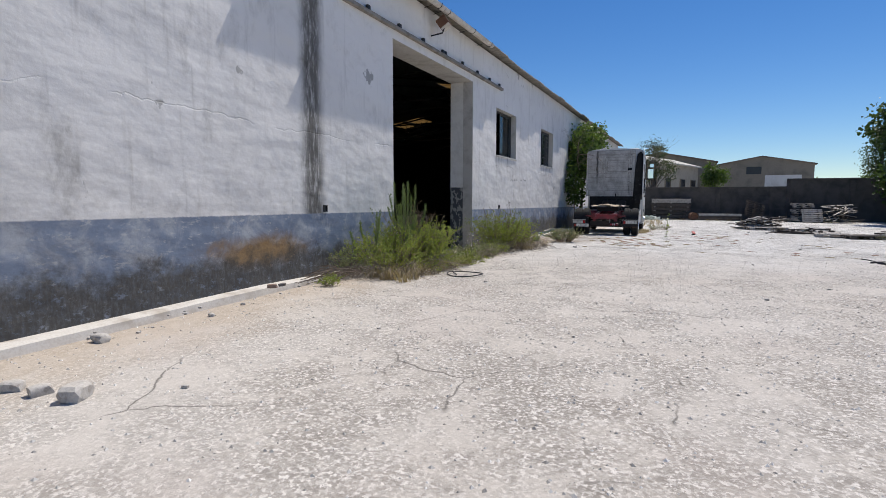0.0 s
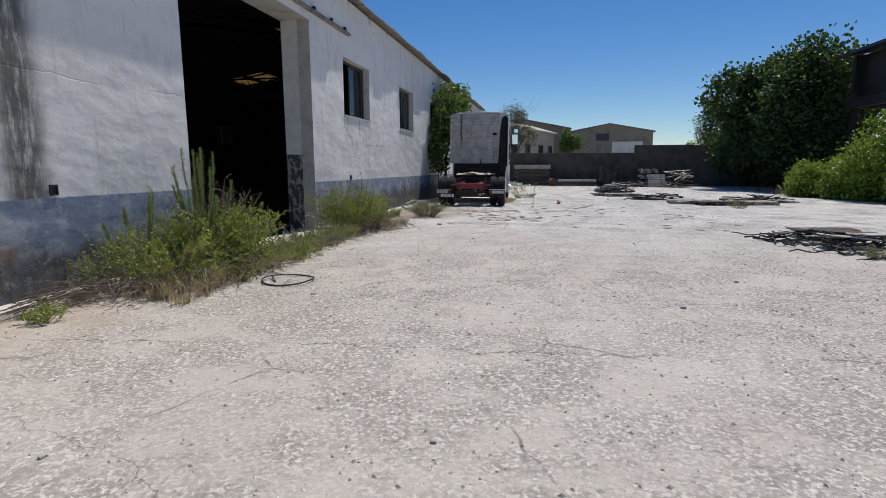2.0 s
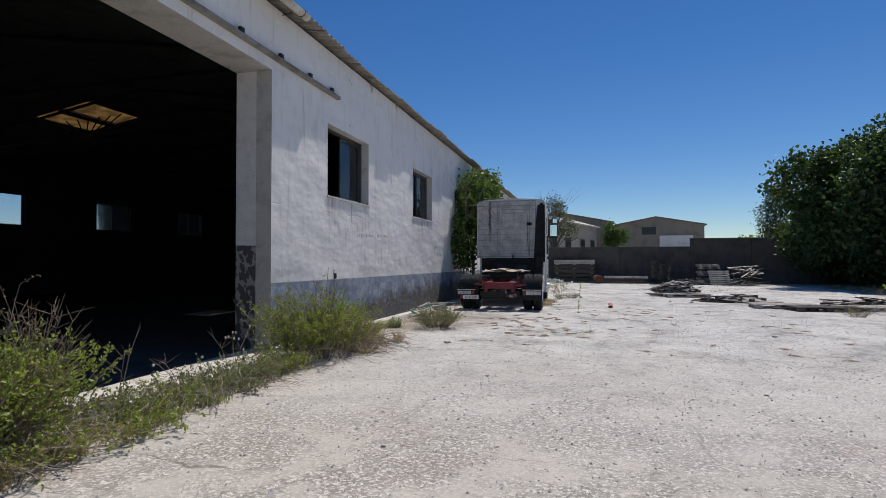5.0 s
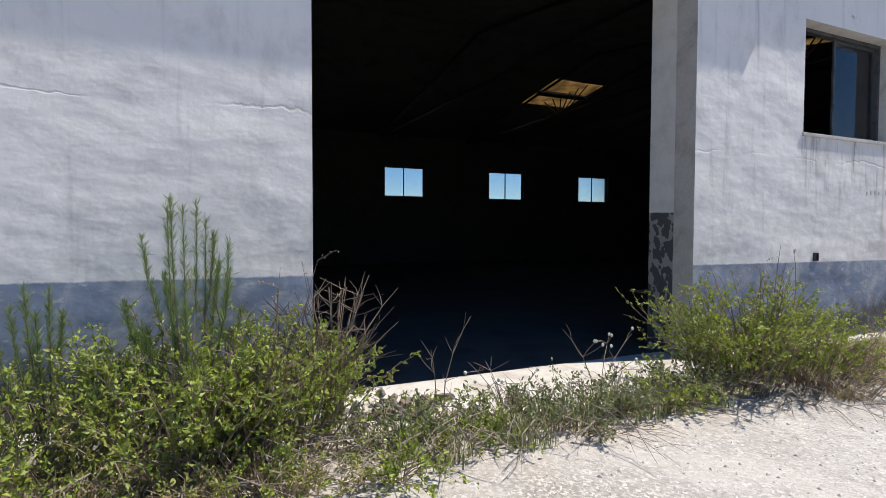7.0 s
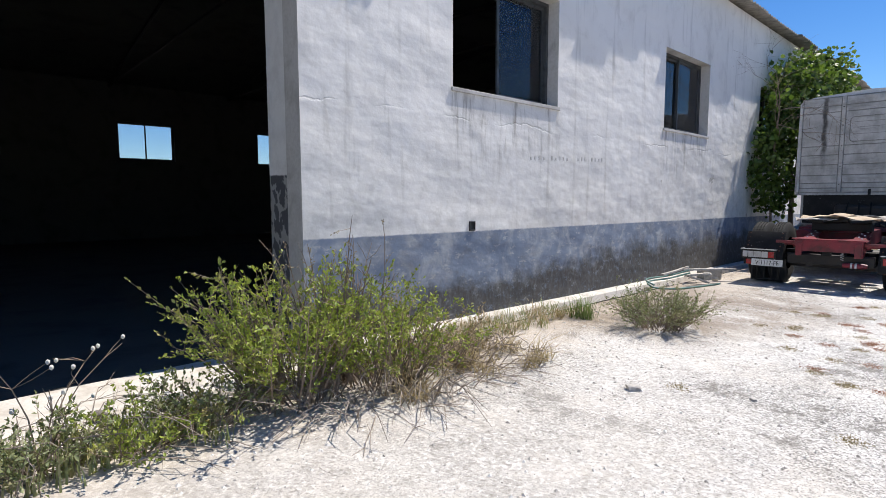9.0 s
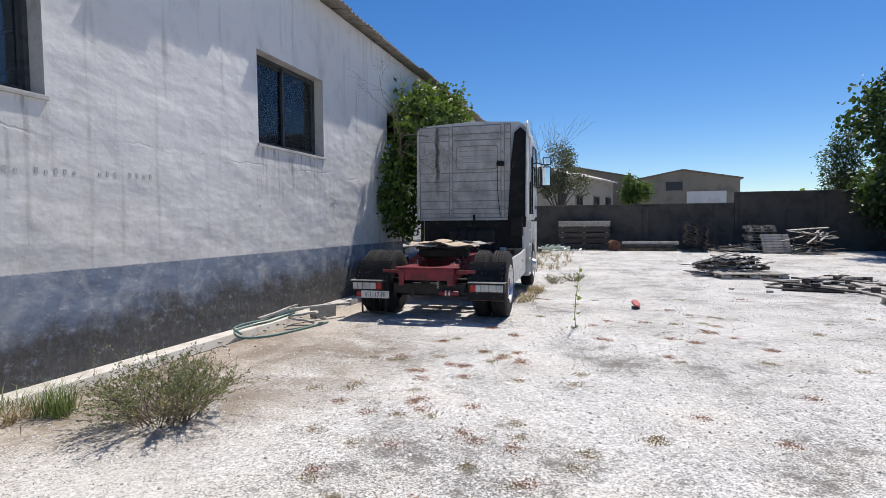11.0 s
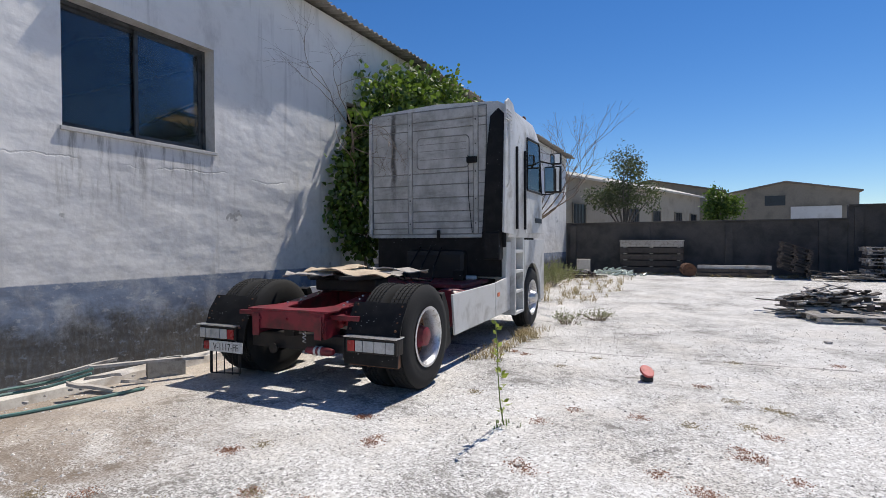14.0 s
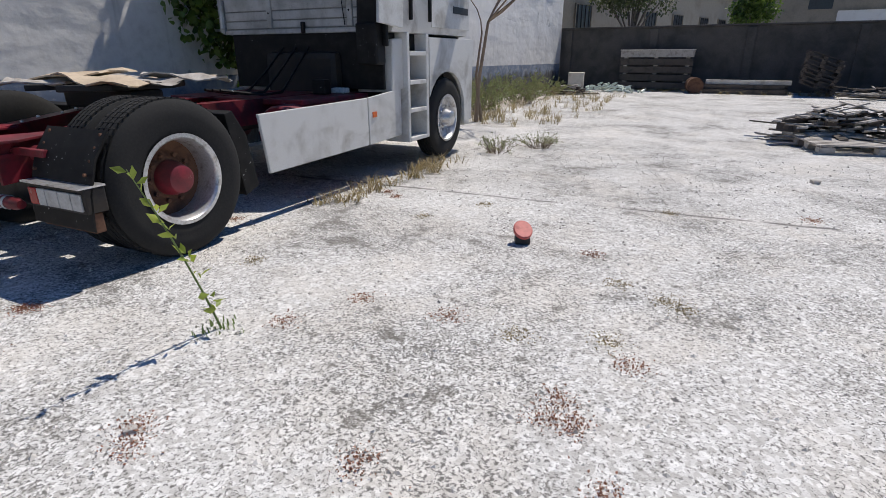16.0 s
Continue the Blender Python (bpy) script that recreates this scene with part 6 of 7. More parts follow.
far = gabled("warehouse", pose(7.3, 75.0, 0, 0, 0, -4), 10.6, 24.0, 5.75, 1.0, "render", "roof_brown", "brown rendered gabled warehouse beyond the yard wall")
house_window(far, -1.6, 0.0, 4.7, 5.6)
house_window(far, 0.4, 4.1, 2.0, 4.55, glass="door_white", name="roller_door")
mid = gabled("long_shed", pose(-9.9, 54.0, 0, 0, 0, -18), 7.2, 0.5, 5.0, 0.6, "render_pale", "roof_pale", "pale end of a shed beyond the yard wall")
side = thing("long_shed", pose(-6.9, 50.0, 0, 0, 0, 72), "pale rendered shed with sheet roof beyond the yard wall", "building")
part("wall", boxed(0, 23.5, 0, 6.0, -0.3, 5.5), M["render_pale"], side)
bm = flat([(-0.35, 5.42), (-0.35, 5.56), (3.0, 6.55), (6.3, 5.56), (6.3, 5.42), (3.0, 6.40)], (-0.3, 23.8), "x")
part("roof", bm, M["roof_pale"], side)
for x in (1.2, 9.0, 13.0, 17.5, 21.0):
    house_window(side, x, x + 1.5, 2.6, 3.9, 4)
back_shed = gabled("barn", pose(-4.5, 80.0, 0), 14.0, 14.0, 6.6, 1.4, "render", "roof_brown", "brown roofed barn far beyond the yard")

r = np.random.RandomState(60)
P, D, S = [], [], []
for k in range(900):
    x = r.uniform(14, 120)
    base, h = 130 + r.uniform(-6, 8), 5.0 + 3.0 * noise.noise((x * 0.11, 0.3, 2.0)) + 1.2 * noise.noise((x * 0.5, 1.3, 0.0))
    for j in range(10):
        P.append((x + r.normal(0, 0.9), base + r.normal(0, 1), h * r.uniform(0.05, 1.0) ** 0.7)), D.append(r.normal(size=3)), S.append(r.uniform(0.5, 1.1))
tagged(part("far_trees", leaf_mesh("far_trees", P, S, D, M["bramble"], r, 0.5), None), "distant green trees on the skyline", "trees", kind="stuff")

# ---- open steel shed behind the brambles ----
shed = thing("open_shed", pose(15.6, 20.0, 0), "dark open-sided steel shed with a deep roof", "shed")
for yy in (2.0, 8.5, 15.8):
    for x in (0.15, 9.0):
        part("post", boxed(x, x + 0.3, yy, yy + 0.3, -0.1, 4.6, 0.01), M["steel_dark"], shed)
    part("cross_beam", boxed(0.1, 9.4, yy, yy + 0.25, 4.6, 5.0, 0.01), M["steel_dark"], shed)
part("eave_beam", boxed(0.0, 0.35, -2.0, 16.4, 4.603, 5.1, 0.01), M["steel_dark"], shed)
part("eave_beam", boxed(9.0, 9.35, -2.0, 16.4, 4.603, 5.1, 0.01), M["steel_dark"], shed)
for yy in (-1.5, 2.0, 5.3, 8.5, 12.0, 15.8):
    part("strut", boxed(0.05, 0.3, yy, yy + 0.25, 5.102, 7.4, 0.01), M["steel_dark"], shed)
part("front_cladding", boxed(0.5, 0.56, 4.0, 16.2, 5.3, 7.4), M["steel_dark"], shed)
part("back_cladding", boxed(9.1, 9.2, -2.0, 16.4, 5.102, 7.4), M["steel_dark"], shed)
part("gable_cladding", boxed(0.4, 9.0, 16.2, 16.3, 5.0, 7.4), M["steel_dark"], shed)
part("roof", flat([(-0.5, 7.35), (-0.5, 7.5), (4.7, 8.5), (9.9, 7.5), (9.9, 7.35), (4.7, 8.3)], (-2.3, 16.8), "y"), M["steel_dark"], shed)

# ---- timber and scrap in the yard ----
M["wood_dark"] = worn("dark_rotten_wood", (0.12, 0.10, 0.085), (0.05, 0.043, 0.038), 0.95, scale=4.0, grain=40, vary=0.4)
M["rubber"] = worn("black_rubber_strip", (0.03, 0.03, 0.031), (0.10, 0.095, 0.09), 0.8, scale=6.0)
plank_kinds = {}
rr = random.Random(31)


def plank_mesh(length, width, thick, material):
    key = (length, width, thick, material)
    if key not in plank_kinds:
        bm = bmesh.new()
        n = 4
        rows = []
        for k in range(n + 1):
            x = length * (k / n - 0.5)
            w = width / 2 * (1 + rr.uniform(-0.04, 0.04))
            sag = rr.uniform(-0.008, 0.008)
            rows.append([bm.verts.new((x + rr.uniform(-0.02, 0.02) * (k in (0, n)), a, b + sag)) for a, b in ((-w, 0), (w, 0), (w, thick), (-w, thick))])
        for p, q in zip(rows, rows[1:]):
            for i in range(4):
                bm.faces.new((p[i], p[(i + 1) % 4], q[(i + 1) % 4], q[i]))
        bm.faces.new(rows[0]), bm.faces.new(rows[-1][::-1])
        plank_kinds[key] = finish("plank", bm, M[material])
    return plank_kinds[key]


def plank_pile(m, sx, sy, height, count, lengths, label, turn=0.0, spread=40, name="plank_pile", dark=0.35):
    ob = thing(name, m, label, "wood pile")
    for k in range(count):
        L = rr.choice(lengths)
        x, y = rr.gauss(0, 0.36) * sx, rr.gauss(0, 0.36) * sy
        room = max(0.0, 1 - (x / sx) ** 2 - (y / sy) ** 2)
        z = 0.01 + height * room * rr.uniform(0.0, 1.0)
        p = part("plank", plank_mesh(L, rr.choice((0.08, 0.11, 0.15)), rr.choice((0.022, 0.03)), "wood_dark" if rr.random() < dark else "wood"), None, ob)
        p.matrix_basis = pose(x, y, z, rr.uniform(-14, 14), rr.uniform(-1, 1) * min(16, 34 * z + 1), turn + rr.gauss(0, spread))
    for k in range(count // 4):
        p = part("block", boxed(-0.075, 0.075, -0.06, 0.06, 0, 0.11, 0.006), M["wood_dark"], ob)
        x, y = rr.gauss(0, 0.4) * sx, rr.gauss(0, 0.4) * sy
        p.matrix_basis = pose(x, y, height * 0.7 * max(0, 1 - (x / sx) ** 2 - (y / sy) ** 2) + 0.005, 0, 0, rr.uniform(0, 90))
    return ob


def pallet(m, label, dark=False, group=""):
    """A wooden pallet 1.2 by 1.0: top boards, blocks and runners."""
    ob = thing("pallet", m, label, "pallet", group)
    mat = "wood_dark" if dark else "wood"
    for k in range(7):
        p = part("board", plank_mesh(1.2, 0.11, 0.022, mat), None, ob)
        p.matrix_basis = pose(0, -0.45 + 0.15 * k, 0.122)
    for y in (-0.45, 0, 0.45):
        p = part("runner", plank_mesh(1.2, 0.11, 0.022, mat), None, ob)
        p.matrix_basis = pose(0, y, 0)
        for x in (-0.52, 0, 0.52):
            p = part("block", plank_mesh(0.13, 0.11, 0.078, mat), None, ob)
            p.matrix_basis = pose(x, y, 0.023)
    for x in (-0.52, 0, 0.52):
        p = part("stringer", plank_mesh(1.0, 0.11, 0.020, mat), None, ob)
        p.matrix_basis = pose(x, 0, 0.1012, 0, 0, 90)
    return ob


plank_pile(on_ground(3.1, 32.4), 1.3, 0.9, 0.62, 120, (0.35, 0.5, 0.8, 1.0), "heap of broken grey pallets and planks", 0, 70, dark=0.25)
plank_pile(on_ground(5.1, 30.3), 1.4, 0.9, 0.16, 44, (0.4, 0.6, 0.9, 1.3), "scattered grey planks lying in the yard", 25, 30, dark=0.25)
plank_pile(on_ground(5.4, 28.6), 1.0, 0.8, 0.10, 16, (1.0, 1.5), "pale planks fanned out on the concrete", 115, 12, dark=0.0)
plank_pile(on_ground(4.2, 28.7), 0.9, 0.5, 0.08, 14, (0.5, 0.9, 1.2), "dark broken boards lying flat", 170, 12, dark=0.8)
plank_pile(on_ground(6.7, 25.9), 1.5, 0.7, 0.18, 26, (0.8, 1.2, 1.9), "grey boards and frames lying flat", 5, 16)
plank_pile(on_ground(8.6, 27.5), 1.6, 0.8, 0.25, 30, (0.8, 1.2, 1.6), "scattered dark boards lying in the yard", 20, 40, dark=0.7)
plank_pile(on_ground(8.9, 43.9), 1.2, 0.9, 1.3, 46, (1.2, 1.6, 2.0), "tangled heap of pale poles and boards", 60, 50)
plank_pile(on_ground(5.6, 43.9), 1.2, 0.7, 0.4, 24, (0.8, 1.2), "broken boards below the pallets", 10, 40)
for k, (x, y, rz) in enumerate(((3.4, 31.6, 14), (6.3, 25.5, 8), (5.5, 26.3, -5), (7.6, 25.9, 10))):
    pallet(on_ground(x, y, rz) @ Matrix.Diagonal((1.5, 1.0, 1.0, 1)), "grey wooden pallet lying flat in the yard", k == 1, "pallets in the yard")
for k in range(8):
    pallet(on_ground(4.0 - 0.04 * k, 44.9, 5 * math.sin(k * 1.9) - 5) @ pose(0, 0, 0.27, 0, 20, 0) @ pose(0.03 * math.sin(k * 2.3), 0, 0.148 * k, 0, 0, 0), "dark weathered pallet in a slumped stack", True, "slumped pallet stack")
for k in range(9):
    pallet(on_ground(7.0 + 0.05 * math.sin(k * 2.1), 44.9, 4 * math.sin(k * 1.7), 0.146 * k), "grey weathered pallet in a stack", k % 3 == 0, "pallet stack")
pallet(on_ground(7.4, 43.75, 4) @ pose(0, 0, 0.42, 58, 0, 0), "pale pallet leaning on the stack", False)

# rubber strips and hoses
ob = thing("scrap_heap", on_ground(5.0, 13.6), "flat heap of black rubber strips and hoses", "scrap heap")
for k in range(95):
    a, x, y = rr.gauss(0, 0.5) + (math.pi / 2 if rr.random() < 0.25 else 0), max(-1.1, rr.gauss(0, 0.6)), rr.gauss(0, 0.7)
    L, z = rr.uniform(0.25, 0.95), 0.02 + rr.uniform(0, 0.22) * math.exp(-x * x - y * y)
    bend = rr.uniform(-0.5, 0.5)
    pts = []
    for j in range(7):
        t = j / 6 - 0.5
        pts.append((x + L * t * math.cos(a) - bend * t * t * math.sin(a) * 2, y + L * t * math.sin(a) + bend * t * t * math.cos(a) * 2, max(0.012, z + 0.03 * math.sin(j * 1.7 + k))))
    part("strip", tube(bmesh.new(), pts, rr.choice((0.008, 0.012, 0.018)), 5), M["rubber"], ob)
for k in range(7):
    p = part("panel", plank_mesh(rr.choice((0.9, 1.3)), 0.3, 0.02, "wood_dark" if k % 2 else "wood"), None, ob)
    p.matrix_basis = pose(rr.gauss(0.1, 0.5), rr.gauss(0.2, 0.4), 0.12 + 0.02 * k, rr.uniform(-5, 5), rr.uniform(-6, 6), rr.uniform(-30, 30))
tagged(board(None, "sheet", 1.4, 0.7, on_ground(5.3, 14.7, 8, 0.16), M["wood"], 8), "grey flat sheet lying on the scrap heap", "sheet")

# at the yard wall: panel stack, drum, pipes, bottles
rack = thing("panel_stack", on_ground(-1.6, 45.75), "stack of grey shuttering panels against the wall", "panel stack")
for k in range(5):
    part("panel", boxed(-1.42, 1.42, 0.0, 0.45, 0.08 + 0.31 * k, 0.34 + 0.31 * k, 0.012), M["wood_dark"] if k < 4 else M["wood"], rack)
    for x in (-1.2, 0, 1.2):
        part("spacer", boxed(x - 0.07, x + 0.07, 0.02, 0.4, 0.342 + 0.31 * k, 0.388 + 0.31 * k) if k < 4 else boxed(x - 0.07, x + 0.07, 0.02, 0.4, 0.02, 0.078), M["wood"], rack)
part("top_sheet", boxed(-1.45, 1.45, -0.02, 0.46, 1.585, 1.625, 0.006), M["kerb"], rack, "pale top sheet")
drum = thing("oil_drum", on_ground(0.02, 44.9, 20), "rusty oil drum lying on its side", "drum")
part("shell", lathe(bmesh.new(), [(0.001, -0.44), (0.27, -0.44), (0.29, -0.45), (0.29, -0.43), (0.285, -0.15), (0.297, -0.14), (0.285, -0.13), (0.285, 0.13), (0.297, 0.14), (0.285, 0.15), (0.29, 0.43), (0.29, 0.45), (0.27, 0.44), (0.001, 0.44)], 28, pose(0, 0, 0.295, 0, 0, 80)), M["rust"], drum, smooth=True)
for k, (y, z, L) in enumerate(((44.6, 0.10, 2.75), (44.75, 0.10, 2.8), (44.9, 0.11, 2.6), (44.7, 0.27, 2.7), (44.85, 0.28, 2.8), (44.78, 0.43, 2.85))):
    p = part("beam", boxed(-L / 2, L / 2, -0.06, 0.06, -0.08, 0.08, 0.01), M["kerb"] if k == 5 else M["wood_dark"])
    p.matrix_world = on_ground(1.72 + 0.06 * (k % 3), y + 0.2, 0, z)
    tagged(p, "long concrete beam in a low stack" if k == 5 else "long dark beam in a low stack", "beam", "stack of beams")
M["bottle"] = worn("pale_plastic_litter", (0.50, 0.60, 0.56), (0.62, 0.58, 0.42), 0.3, scale=3.0)
for k in range(70):
    b = part("bottle", lathe(bmesh.new(), [(0.001, 0), (0.045, 0.005), (0.045, 0.17), (0.02, 0.22), (0.018, 0.26), (0.001, 0.262)], 8) if k == 0 else bottle_mesh, M["bottle"], None, smooth=k == 0)
    if k == 0:
        bottle_mesh = b.data
    x = rr.gauss(-3.3, 0.65)
    b.matrix_world = on_ground(x, 44.3 + rr.gauss(0, 0.45), rr.uniform(0, 360), 0.045 + 0.25 * max(0, 1 - ((x + 3.3) / 1.0) ** 2) * rr.random()) @ pose(0, 0, 0, 0, rr.uniform(-30, 30), 0)
    tagged(b, "discarded pale plastic bottle in a litter heap", "bottle", "bottles by the wall")
plank_pile(on_ground(-4.3, 42.4), 0.9, 0.7, 0.35, 22, (0.6, 0.9, 1.3), "broken dark boards near the wall corner", 20, 40, dark=0.6)
bucket = tagged(part("crate", boxed(-0.32, 0.32, -0.25, 0.25, 0, 0.72, 0.02), M["kerb"]), "pale plastic crate beside the bottles", "crate")
bucket.matrix_world = on_ground(-4.65, 45.0, 10)

# ---- small things near the walk ----
M["hose_black"] = worn("black_hose", (0.025, 0.025, 0.025), (0.06, 0.06, 0.06), 0.6)
M["hose_green"] = worn("green_garden_hose", (0.10, 0.22, 0.19), (0.17, 0.25, 0.23), 0.5)
M["red_plastic"] = worn("faded_red_plastic", (0.62, 0.13, 0.11), (0.34, 0.07, 0.06), 0.5, scale=14.0)
M["block"] = worn("grey_cement_block", (0.42, 0.405, 0.37), (0.25, 0.24, 0.22), 0.95, scale=10.0, bump=0.6)
M["rubble"] = worn("grey_brown_rubble", (0.21, 0.19, 0.17), (0.10, 0.09, 0.08), 0.95, scale=12.0, bump=0.5)
M["brick"] = worn("broken_brick", (0.33, 0.23, 0.18), (0.27, 0.23, 0.20), 0.95, scale=12.0, bump=0.5)
ring = [(0.33 * (1 + 0.05 * math.sin(3 * a) - 0.02 * a / math.tau) * math.cos(a), 0.31 * math.sin(a), 0.014 + 0.01 * (1 + math.sin(2 * a + 1))) for a in [k * math.tau / 40 for k in range(41)]]
ring += [(0.31 - 0.05 * k, 0.05 + 0.02 * k, 0.035 - 0.004 * k) for k in range(1, 6)]
ob = part("hose_ring", tube(bmesh.new(), ring, 0.0105, 7), M["hose_black"], smooth=True)
ob.matrix_world = on_ground(-3.62, 8.62, 150)
tagged(ob, "coil of black hose lying on the concrete", "hose")

def eased(points, steps=7):
    """A smooth line through points."""
    P = [Vector(p) for p in points]
    P = [P[0] * 2 - P[1]] + P + [P[-1] * 2 - P[-2]]
    out = []
    for a, b, c, d in zip(P, P[1:], P[2:], P[3:]):
        for k in range(steps):
            t = k / steps
            out.append(0.5 * ((2 * b) + (c - a) * t + (2 * a - 5 * b + 4 * c - d) * t * t + (3 * b - a - 3 * c + d) * t ** 3))
    return out + [P[-2]]


path = [(-5.2, 21.9, 0.2), (-5.45, 21.6, 0.10), (-5.55, 21.2, 0.09), (-5.5, 20.85, 0.085), (-5.3, 20.75, 0.03), (-5.05, 21.0, 0.02), (-4.9, 21.5, 0.02), (-4.78, 22.2, 0.02)]
ob = part("garden_hose", tube(bmesh.new(), [Vector(p) + Vector((0, 0, ground_height(p[1]))) for p in eased(path)], 0.016, 7), M["hose_green"], smooth=True)
tagged(ob, "green garden hose lying in a loop by the wall", "hose")
ob = part("garden_hose", tube(bmesh.new(), [(x - 0.05, y + 0.05, z + 0.035 + ground_height(y)) for x, y, z in eased(path[:5])], 0.015, 7), M["hose_green"], smooth=True)
tagged(ob, "second length of green garden hose by the wall", "hose")


def hollow_block(m):
    ob = thing("cement_block", m, "grey hollow cement block by the wall", "block")
    bm = bmesh.new()
    for q in ((-0.2, 0.2, -0.1, -0.07), (-0.2, 0.2, 0.07, 0.1), (-0.2, -0.17, -0.07, 0.07), (-0.015, 0.015, -0.07, 0.07), (0.17, 0.2, -0.07, 0.07)):
        box(bm, q[0], q[1], q[2], q[3], 0, 0.2)
    part("shell", bm, M["block"], ob)


hollow_block(on_ground(-5.18, 22.75, 62, 0.0))
for k, (x, y, z, L, w, rz, rx, ry) in enumerate(((-5.05, 22.45, 0.215, 1.15, 0.07, 60, 0, 2), (-5.0, 21.75, 0.10, 0.4, 0.10, 60, 0, 18), (-5.1, 22.0, 0.16, 0.45, 0.12, 20, 0, -8), (-4.85, 22.15, 0.08, 0.35, 0.1, 110, 0, 14), (-5.45, 21.85, 0.2, 0.9, 0.05, 85, 0, -4))):
    p = part("board", plank_mesh(L, w, 0.03, "wood"), None)
    p.matrix_world = on_ground(x, y, rz, z) @ pose(0, 0, 0, rx, ry, 0)
    tagged(p, "short grey board in a small heap by the wall", "board", "boards by the wall")


def chunk(seed, size, squash=0.6):
    r = random.Random(seed)
    bm = bmesh.new()
    bmesh.ops.create_icosphere(bm, subdivisions=2, radius=1.0)
    for v in bm.verts:
        n1 = noise.noise(v.co * 1.3 + Vector((seed * 3.1, 0, 0)))
        n2 = noise.noise(v.co * 3.5 + Vector((0, seed * 1.7, 0)))
        c = v.co * (1 + 0.45 * n1 + 0.15 * n2)
        c = Vector([max(-0.72, min(0.72, q)) for q in c])
        v.co = Vector((c.x * size, c.y * size * 0.72, c.z * size * squash))
    return bm


stone_kinds = [finish("stone", chunk(k, 0.1, 0.55), M["stone"], k % 2 == 0) for k in range(7)]
brick_kinds = [finish("brick", chunk(k + 20, 0.1, 0.6), M["brick" if k == 1 else "rubble"]) for k in range(4)]
for k, (x, y, s, mesh) in enumerate(((-5.09, 3.11, 1.1, 0), (-4.41, 2.05, 1.0, 1), (-4.14, 2.09, 1.0, 2), (-3.83, 2.15, 1.5, 3), (-4.96, 4.29, 0.55, 4), (-3.3, 2.6, 0.35, 5), (-5.1, 4.9, 0.4, 6))):
    o = part("stone", stone_kinds[mesh], None)
    o.matrix_world = on_ground(x, y, 40 * k, 0.03 * s) @ Matrix.Diagonal((s, s, s, 1))
    tagged(o, "broken pale concrete lump lying on the yard", "stone", "concrete lumps")
for k in range(34):
    o = part("brick", brick_kinds[k % 4], None)
    x, y = rr.gauss(-5.45, 0.16), rr.gauss(10.6, 0.26)
    o.matrix_world = pose(x, y, 0.12 + 0.12 * max(0, 1 - abs(y - 10.55) / 0.5) * rr.random(), rr.uniform(0, 60), rr.uniform(0, 60), rr.uniform(0, 360)) @ Matrix.Diagonal((rr.uniform(0.4, 1.0), rr.uniform(0.4, 0.9), 0.7, 1))
    tagged(o, "broken brick in a rubble heap on the sill", "rubble", "rubble on the sill")
for k, (x, y, s, rz) in enumerate(((-5.5, 5.85, 1.0, 30), (-5.45, 6.0, 0.8, 70), (-5.3, 11.6, 1.1, 80), (-5.35, 12.6, 0.9, 10))):
    o = part("brick", brick_kinds[1 + 2 * (k % 2)], None)
    o.matrix_world = on_ground(x, y, rz, 0.055 if k < 2 else 0.0) @ Matrix.Diagonal((s, s * 0.6, s * 0.7, 1))
    tagged(o, "broken brick lying at the warehouse foot", "brick")
for k in range(40):
    y = rr.uniform(1.5, 7.0) if k % 2 else rr.uniform(17.5, 23.0)
    o = part("stone", stone_kinds[k % 7], None)
    s = rr.uniform(0.12, 0.38)
    o.matrix_world = on_ground(WALL + 0.36 + abs(rr.gauss(0, 0.3)), y, rr.uniform(0, 360), 0.02 * s) @ Matrix.Diagonal((s, s, s, 1))
    tagged(o, "small chip of fallen plaster beside the kerb", "plaster chip", "plaster chips")
# dry grey twigs swept against the wall
ob = thing("twig_heap", on_ground(-5.25, 6.95), "heap of dry grey twigs against the wall", "twigs")
bm = bmesh.new()
for k in range(60):
    a, L = rr.gauss(0.3, 0.6), rr.uniform(0.3, 0.9)
    p = Vector((rr.gauss(0, 0.14), rr.gauss(0.15, 0.3), rr.uniform(0.02, 0.16)))
    d = Vector((math.cos(a) * 0.6, math.sin(a) + 0.5, rr.uniform(-0.1, 0.2))).normalized() * L
    tube(bm, [p - d / 2, p + Vector((0, 0, 0.05)), p + d / 2], [0.006, 0.005, 0.002], 4, ends=False)
part("twig", bm, M["twig"], ob)["kind"] = "stuff"
bush("weed", on_ground(-4.95, 6.45), 0.16, 0.16, 26, 18, 0.03, "shrub", "small green weed beside the kerb", "weed", 140)

lid = thing("red_lid", on_ground(0.06, 24.95, 25), "faded red oval plastic lid tilted on the concrete", "lid")
axis_way = Vector((0.1, -0.55, 0.83)).to_track_quat("X", "Z").to_matrix().to_4x4()
part("rim", lathe(bmesh.new(), [(0.001, 0.012), (0.138, 0.012), (0.15, 0.006), (0.15, -0.014), (0.14, -0.016), (0.135, -0.004), (0.001, -0.004)], 30, Matrix.Translation((0, 0, 0.115)) @ axis_way @ Matrix.Diagonal((0.95, 0.5, 0.6, 1))), M["red_plastic"], lid, smooth=True)
part("foot", boxed(-0.06, 0.06, -0.04, 0.06, 0.0, 0.06, 0.015), M["hose_black"], lid)

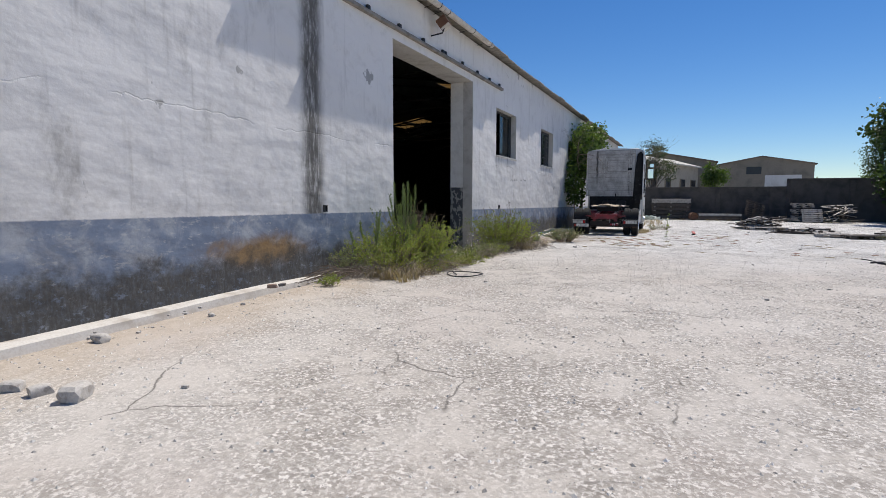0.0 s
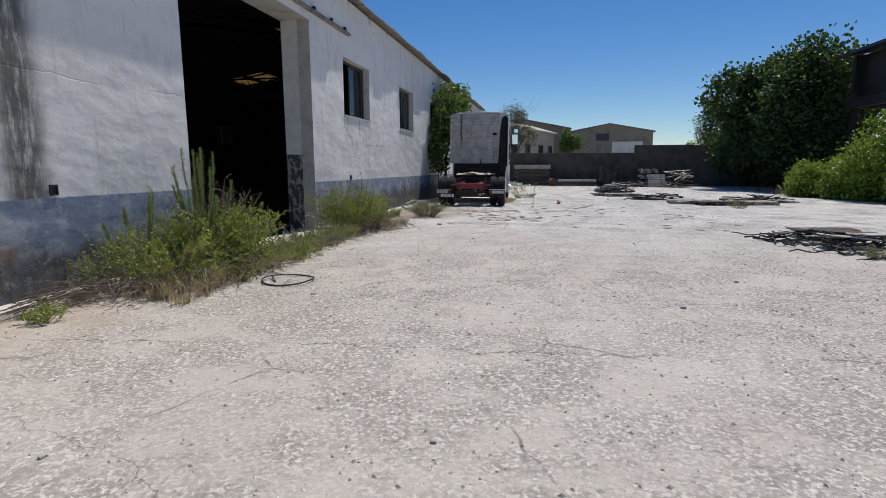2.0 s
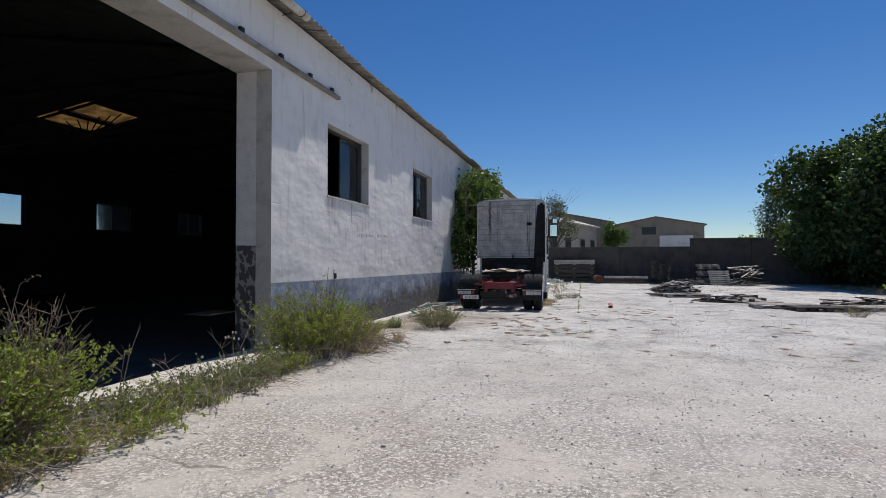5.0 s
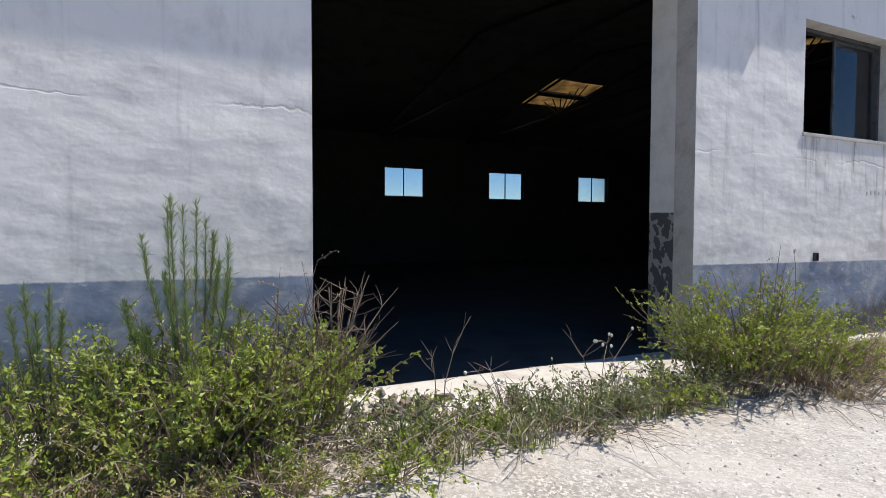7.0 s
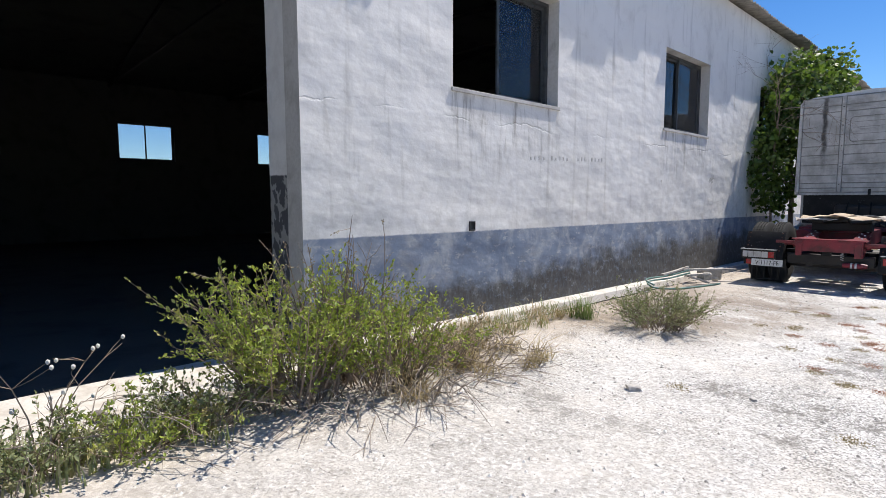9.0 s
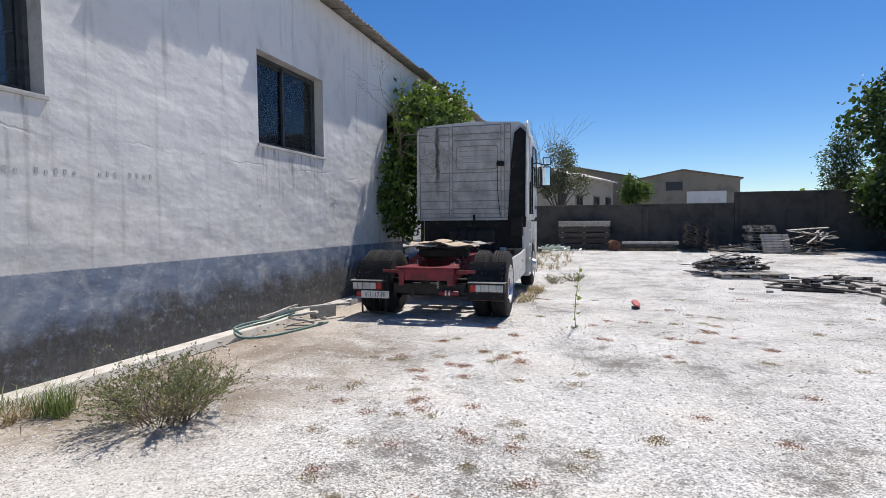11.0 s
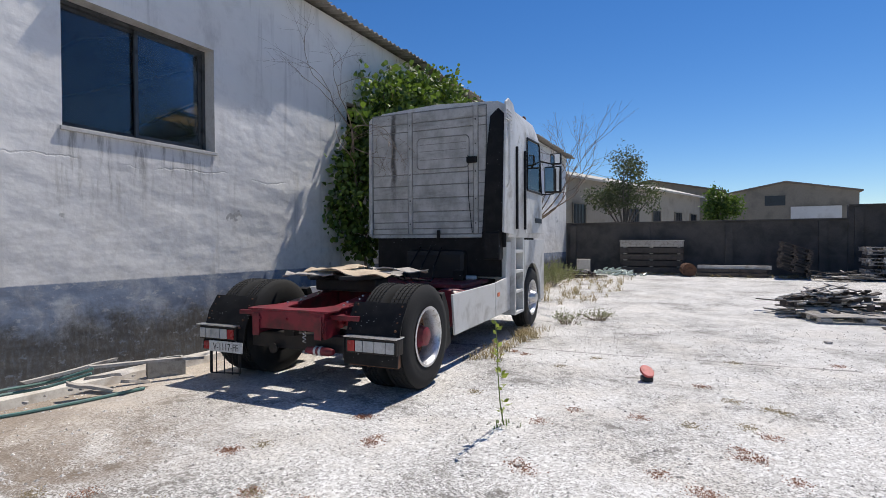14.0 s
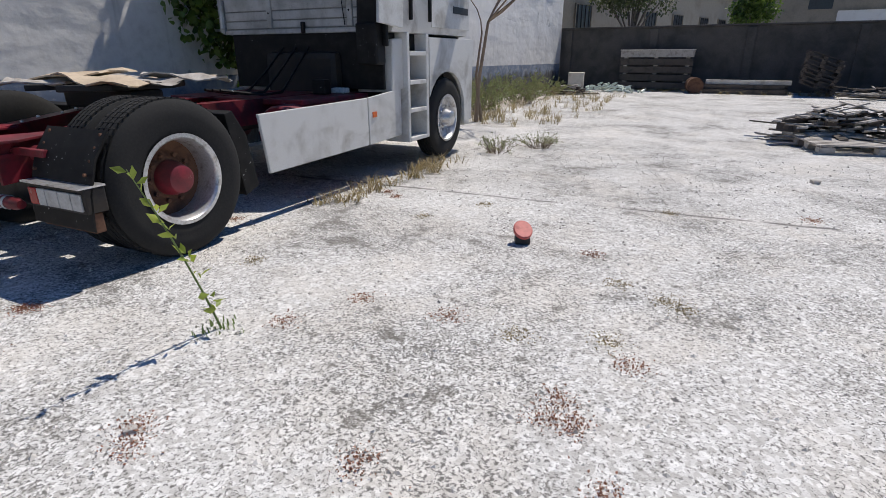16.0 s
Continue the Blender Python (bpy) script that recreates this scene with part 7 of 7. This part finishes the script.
# pale slab standing in for the sun patch under the roof light
tagged(part("sheet", boxed(-11.7, -10.85, 19.05, 20.3, 0.077, 0.10, 0.006), M["door_white"]), "pale sheet added on the hall floor as sunlight from a roof light", "sheet")
for y, z in ((7.56, 1.35), (16.78, 1.28)):
    bm = bmesh.new()
    for q in ((-0.05, 0.05, -0.06, -0.045), (-0.05, 0.05, 0.045, 0.06), (-0.05, -0.035, -0.045, 0.045), (0.035, 0.05, -0.045, 0.045)):
        box(bm, 0.002, 0.022, y + q[0], y + q[1], z + q[2], z + q[3], 0.003)
    box(bm, 0.002, 0.006, y - 0.035, y + 0.035, z - 0.045, z + 0.045)
    bmesh.ops.translate(bm, verts=bm.verts, vec=(WALL, 0, 0))
    part("socket_box", bm, M["hose_black"], wall_front, "dark broken socket box in the wall")
M["faint"] = worn("faded_wall_lettering", (0.60, 0.585, 0.56), (0.42, 0.40, 0.375), 0.95, scale=9.0, amount=0.8)
# worn-off lettering on the wall, too faint to read
for k in range(20):
    if k in (4, 10, 11, 15):
        continue
    y = 17.95 + 0.098 * k
    part("lettering_bar", boxed(WALL + 0.002, WALL + 0.004, y, y + 0.035, 2.17 + 0.003 * k, 2.17 + 0.003 * k + (0.06 if k % 3 else 0.04)), M["faint"], wall_front)

# litter and pebbles over the yard
for k, (x, y, s) in enumerate(((0.94, 8.14, 0.4), (-3.12, 15.84, 0.75), (-1.0, 5.1, 0.3), (1.9, 9.6, 0.35), (-2.2, 10.4, 0.3), (-3.0, 8.0, 0.35), (2.87, 18.29, 0.6), (1.2, 13.0, 0.3), (-1.9, 13.2, 0.3), (0.6, 15.5, 0.35), (-2.4, 16.3, 0.35), (3.2, 20.2, 0.4), (-0.54, 22.07, 0.35), (2.4, 28.6, 0.8), (3.1, 28.2, 1.0), (1.5, 4.2, 0.3), (-2.9, 4.6, 0.28))):
    o = part("stone", stone_kinds[k % 7], None)
    o.matrix_world = on_ground(x, y, 50 * k, 0.02 * s) @ Matrix.Diagonal((s, s, s * 0.9, 1))
    tagged(o, "small dark stone lying loose on the yard", "stone", "loose stones")
r = np.random.RandomState(5)
n = 46000
xy = np.stack([r.uniform(-5.3, 5.5, n), -1 + 31 * r.uniform(0, 1, n) ** 0.9], 1)
size = 0.004 + 0.013 * r.uniform(0, 1, n) ** 4
ang = r.uniform(0, math.tau, n)
z0 = np.array([ground_height(v) for v in xy[:, 1]])
V = np.zeros((n, 5, 3))
for k in range(4):
    V[:, k, 0] = xy[:, 0] + size * np.cos(ang + k * math.pi / 2) * (1.0 if k % 2 else 1.4)
    V[:, k, 1] = xy[:, 1] + size * np.sin(ang + k * math.pi / 2) * (1.0 if k % 2 else 1.4)
    V[:, k, 2] = z0 - 0.001
V[:, 4, :2] = xy + r.normal(0, 0.002, (n, 2))
V[:, 4, 2] = z0 + size * 0.9
base = np.arange(n)[:, None] * 5
F = np.concatenate([base + np.array([[k, (k + 1) % 4, 4]]) for k in range(4)], 0)
me = bpy.data.meshes.new("gravel")
me.from_pydata(V.reshape(-1, 3).tolist(), [], F.tolist())
n_ = Nodes("loose_gravel", 0.95)
me.materials.append(n_.done(n_.mix(n_.island(), (0.32, 0.30, 0.27), (0.80, 0.77, 0.72))))
tagged(new("gravel", me), "loose small gravel scattered over the concrete", "gravel", kind="stuff")
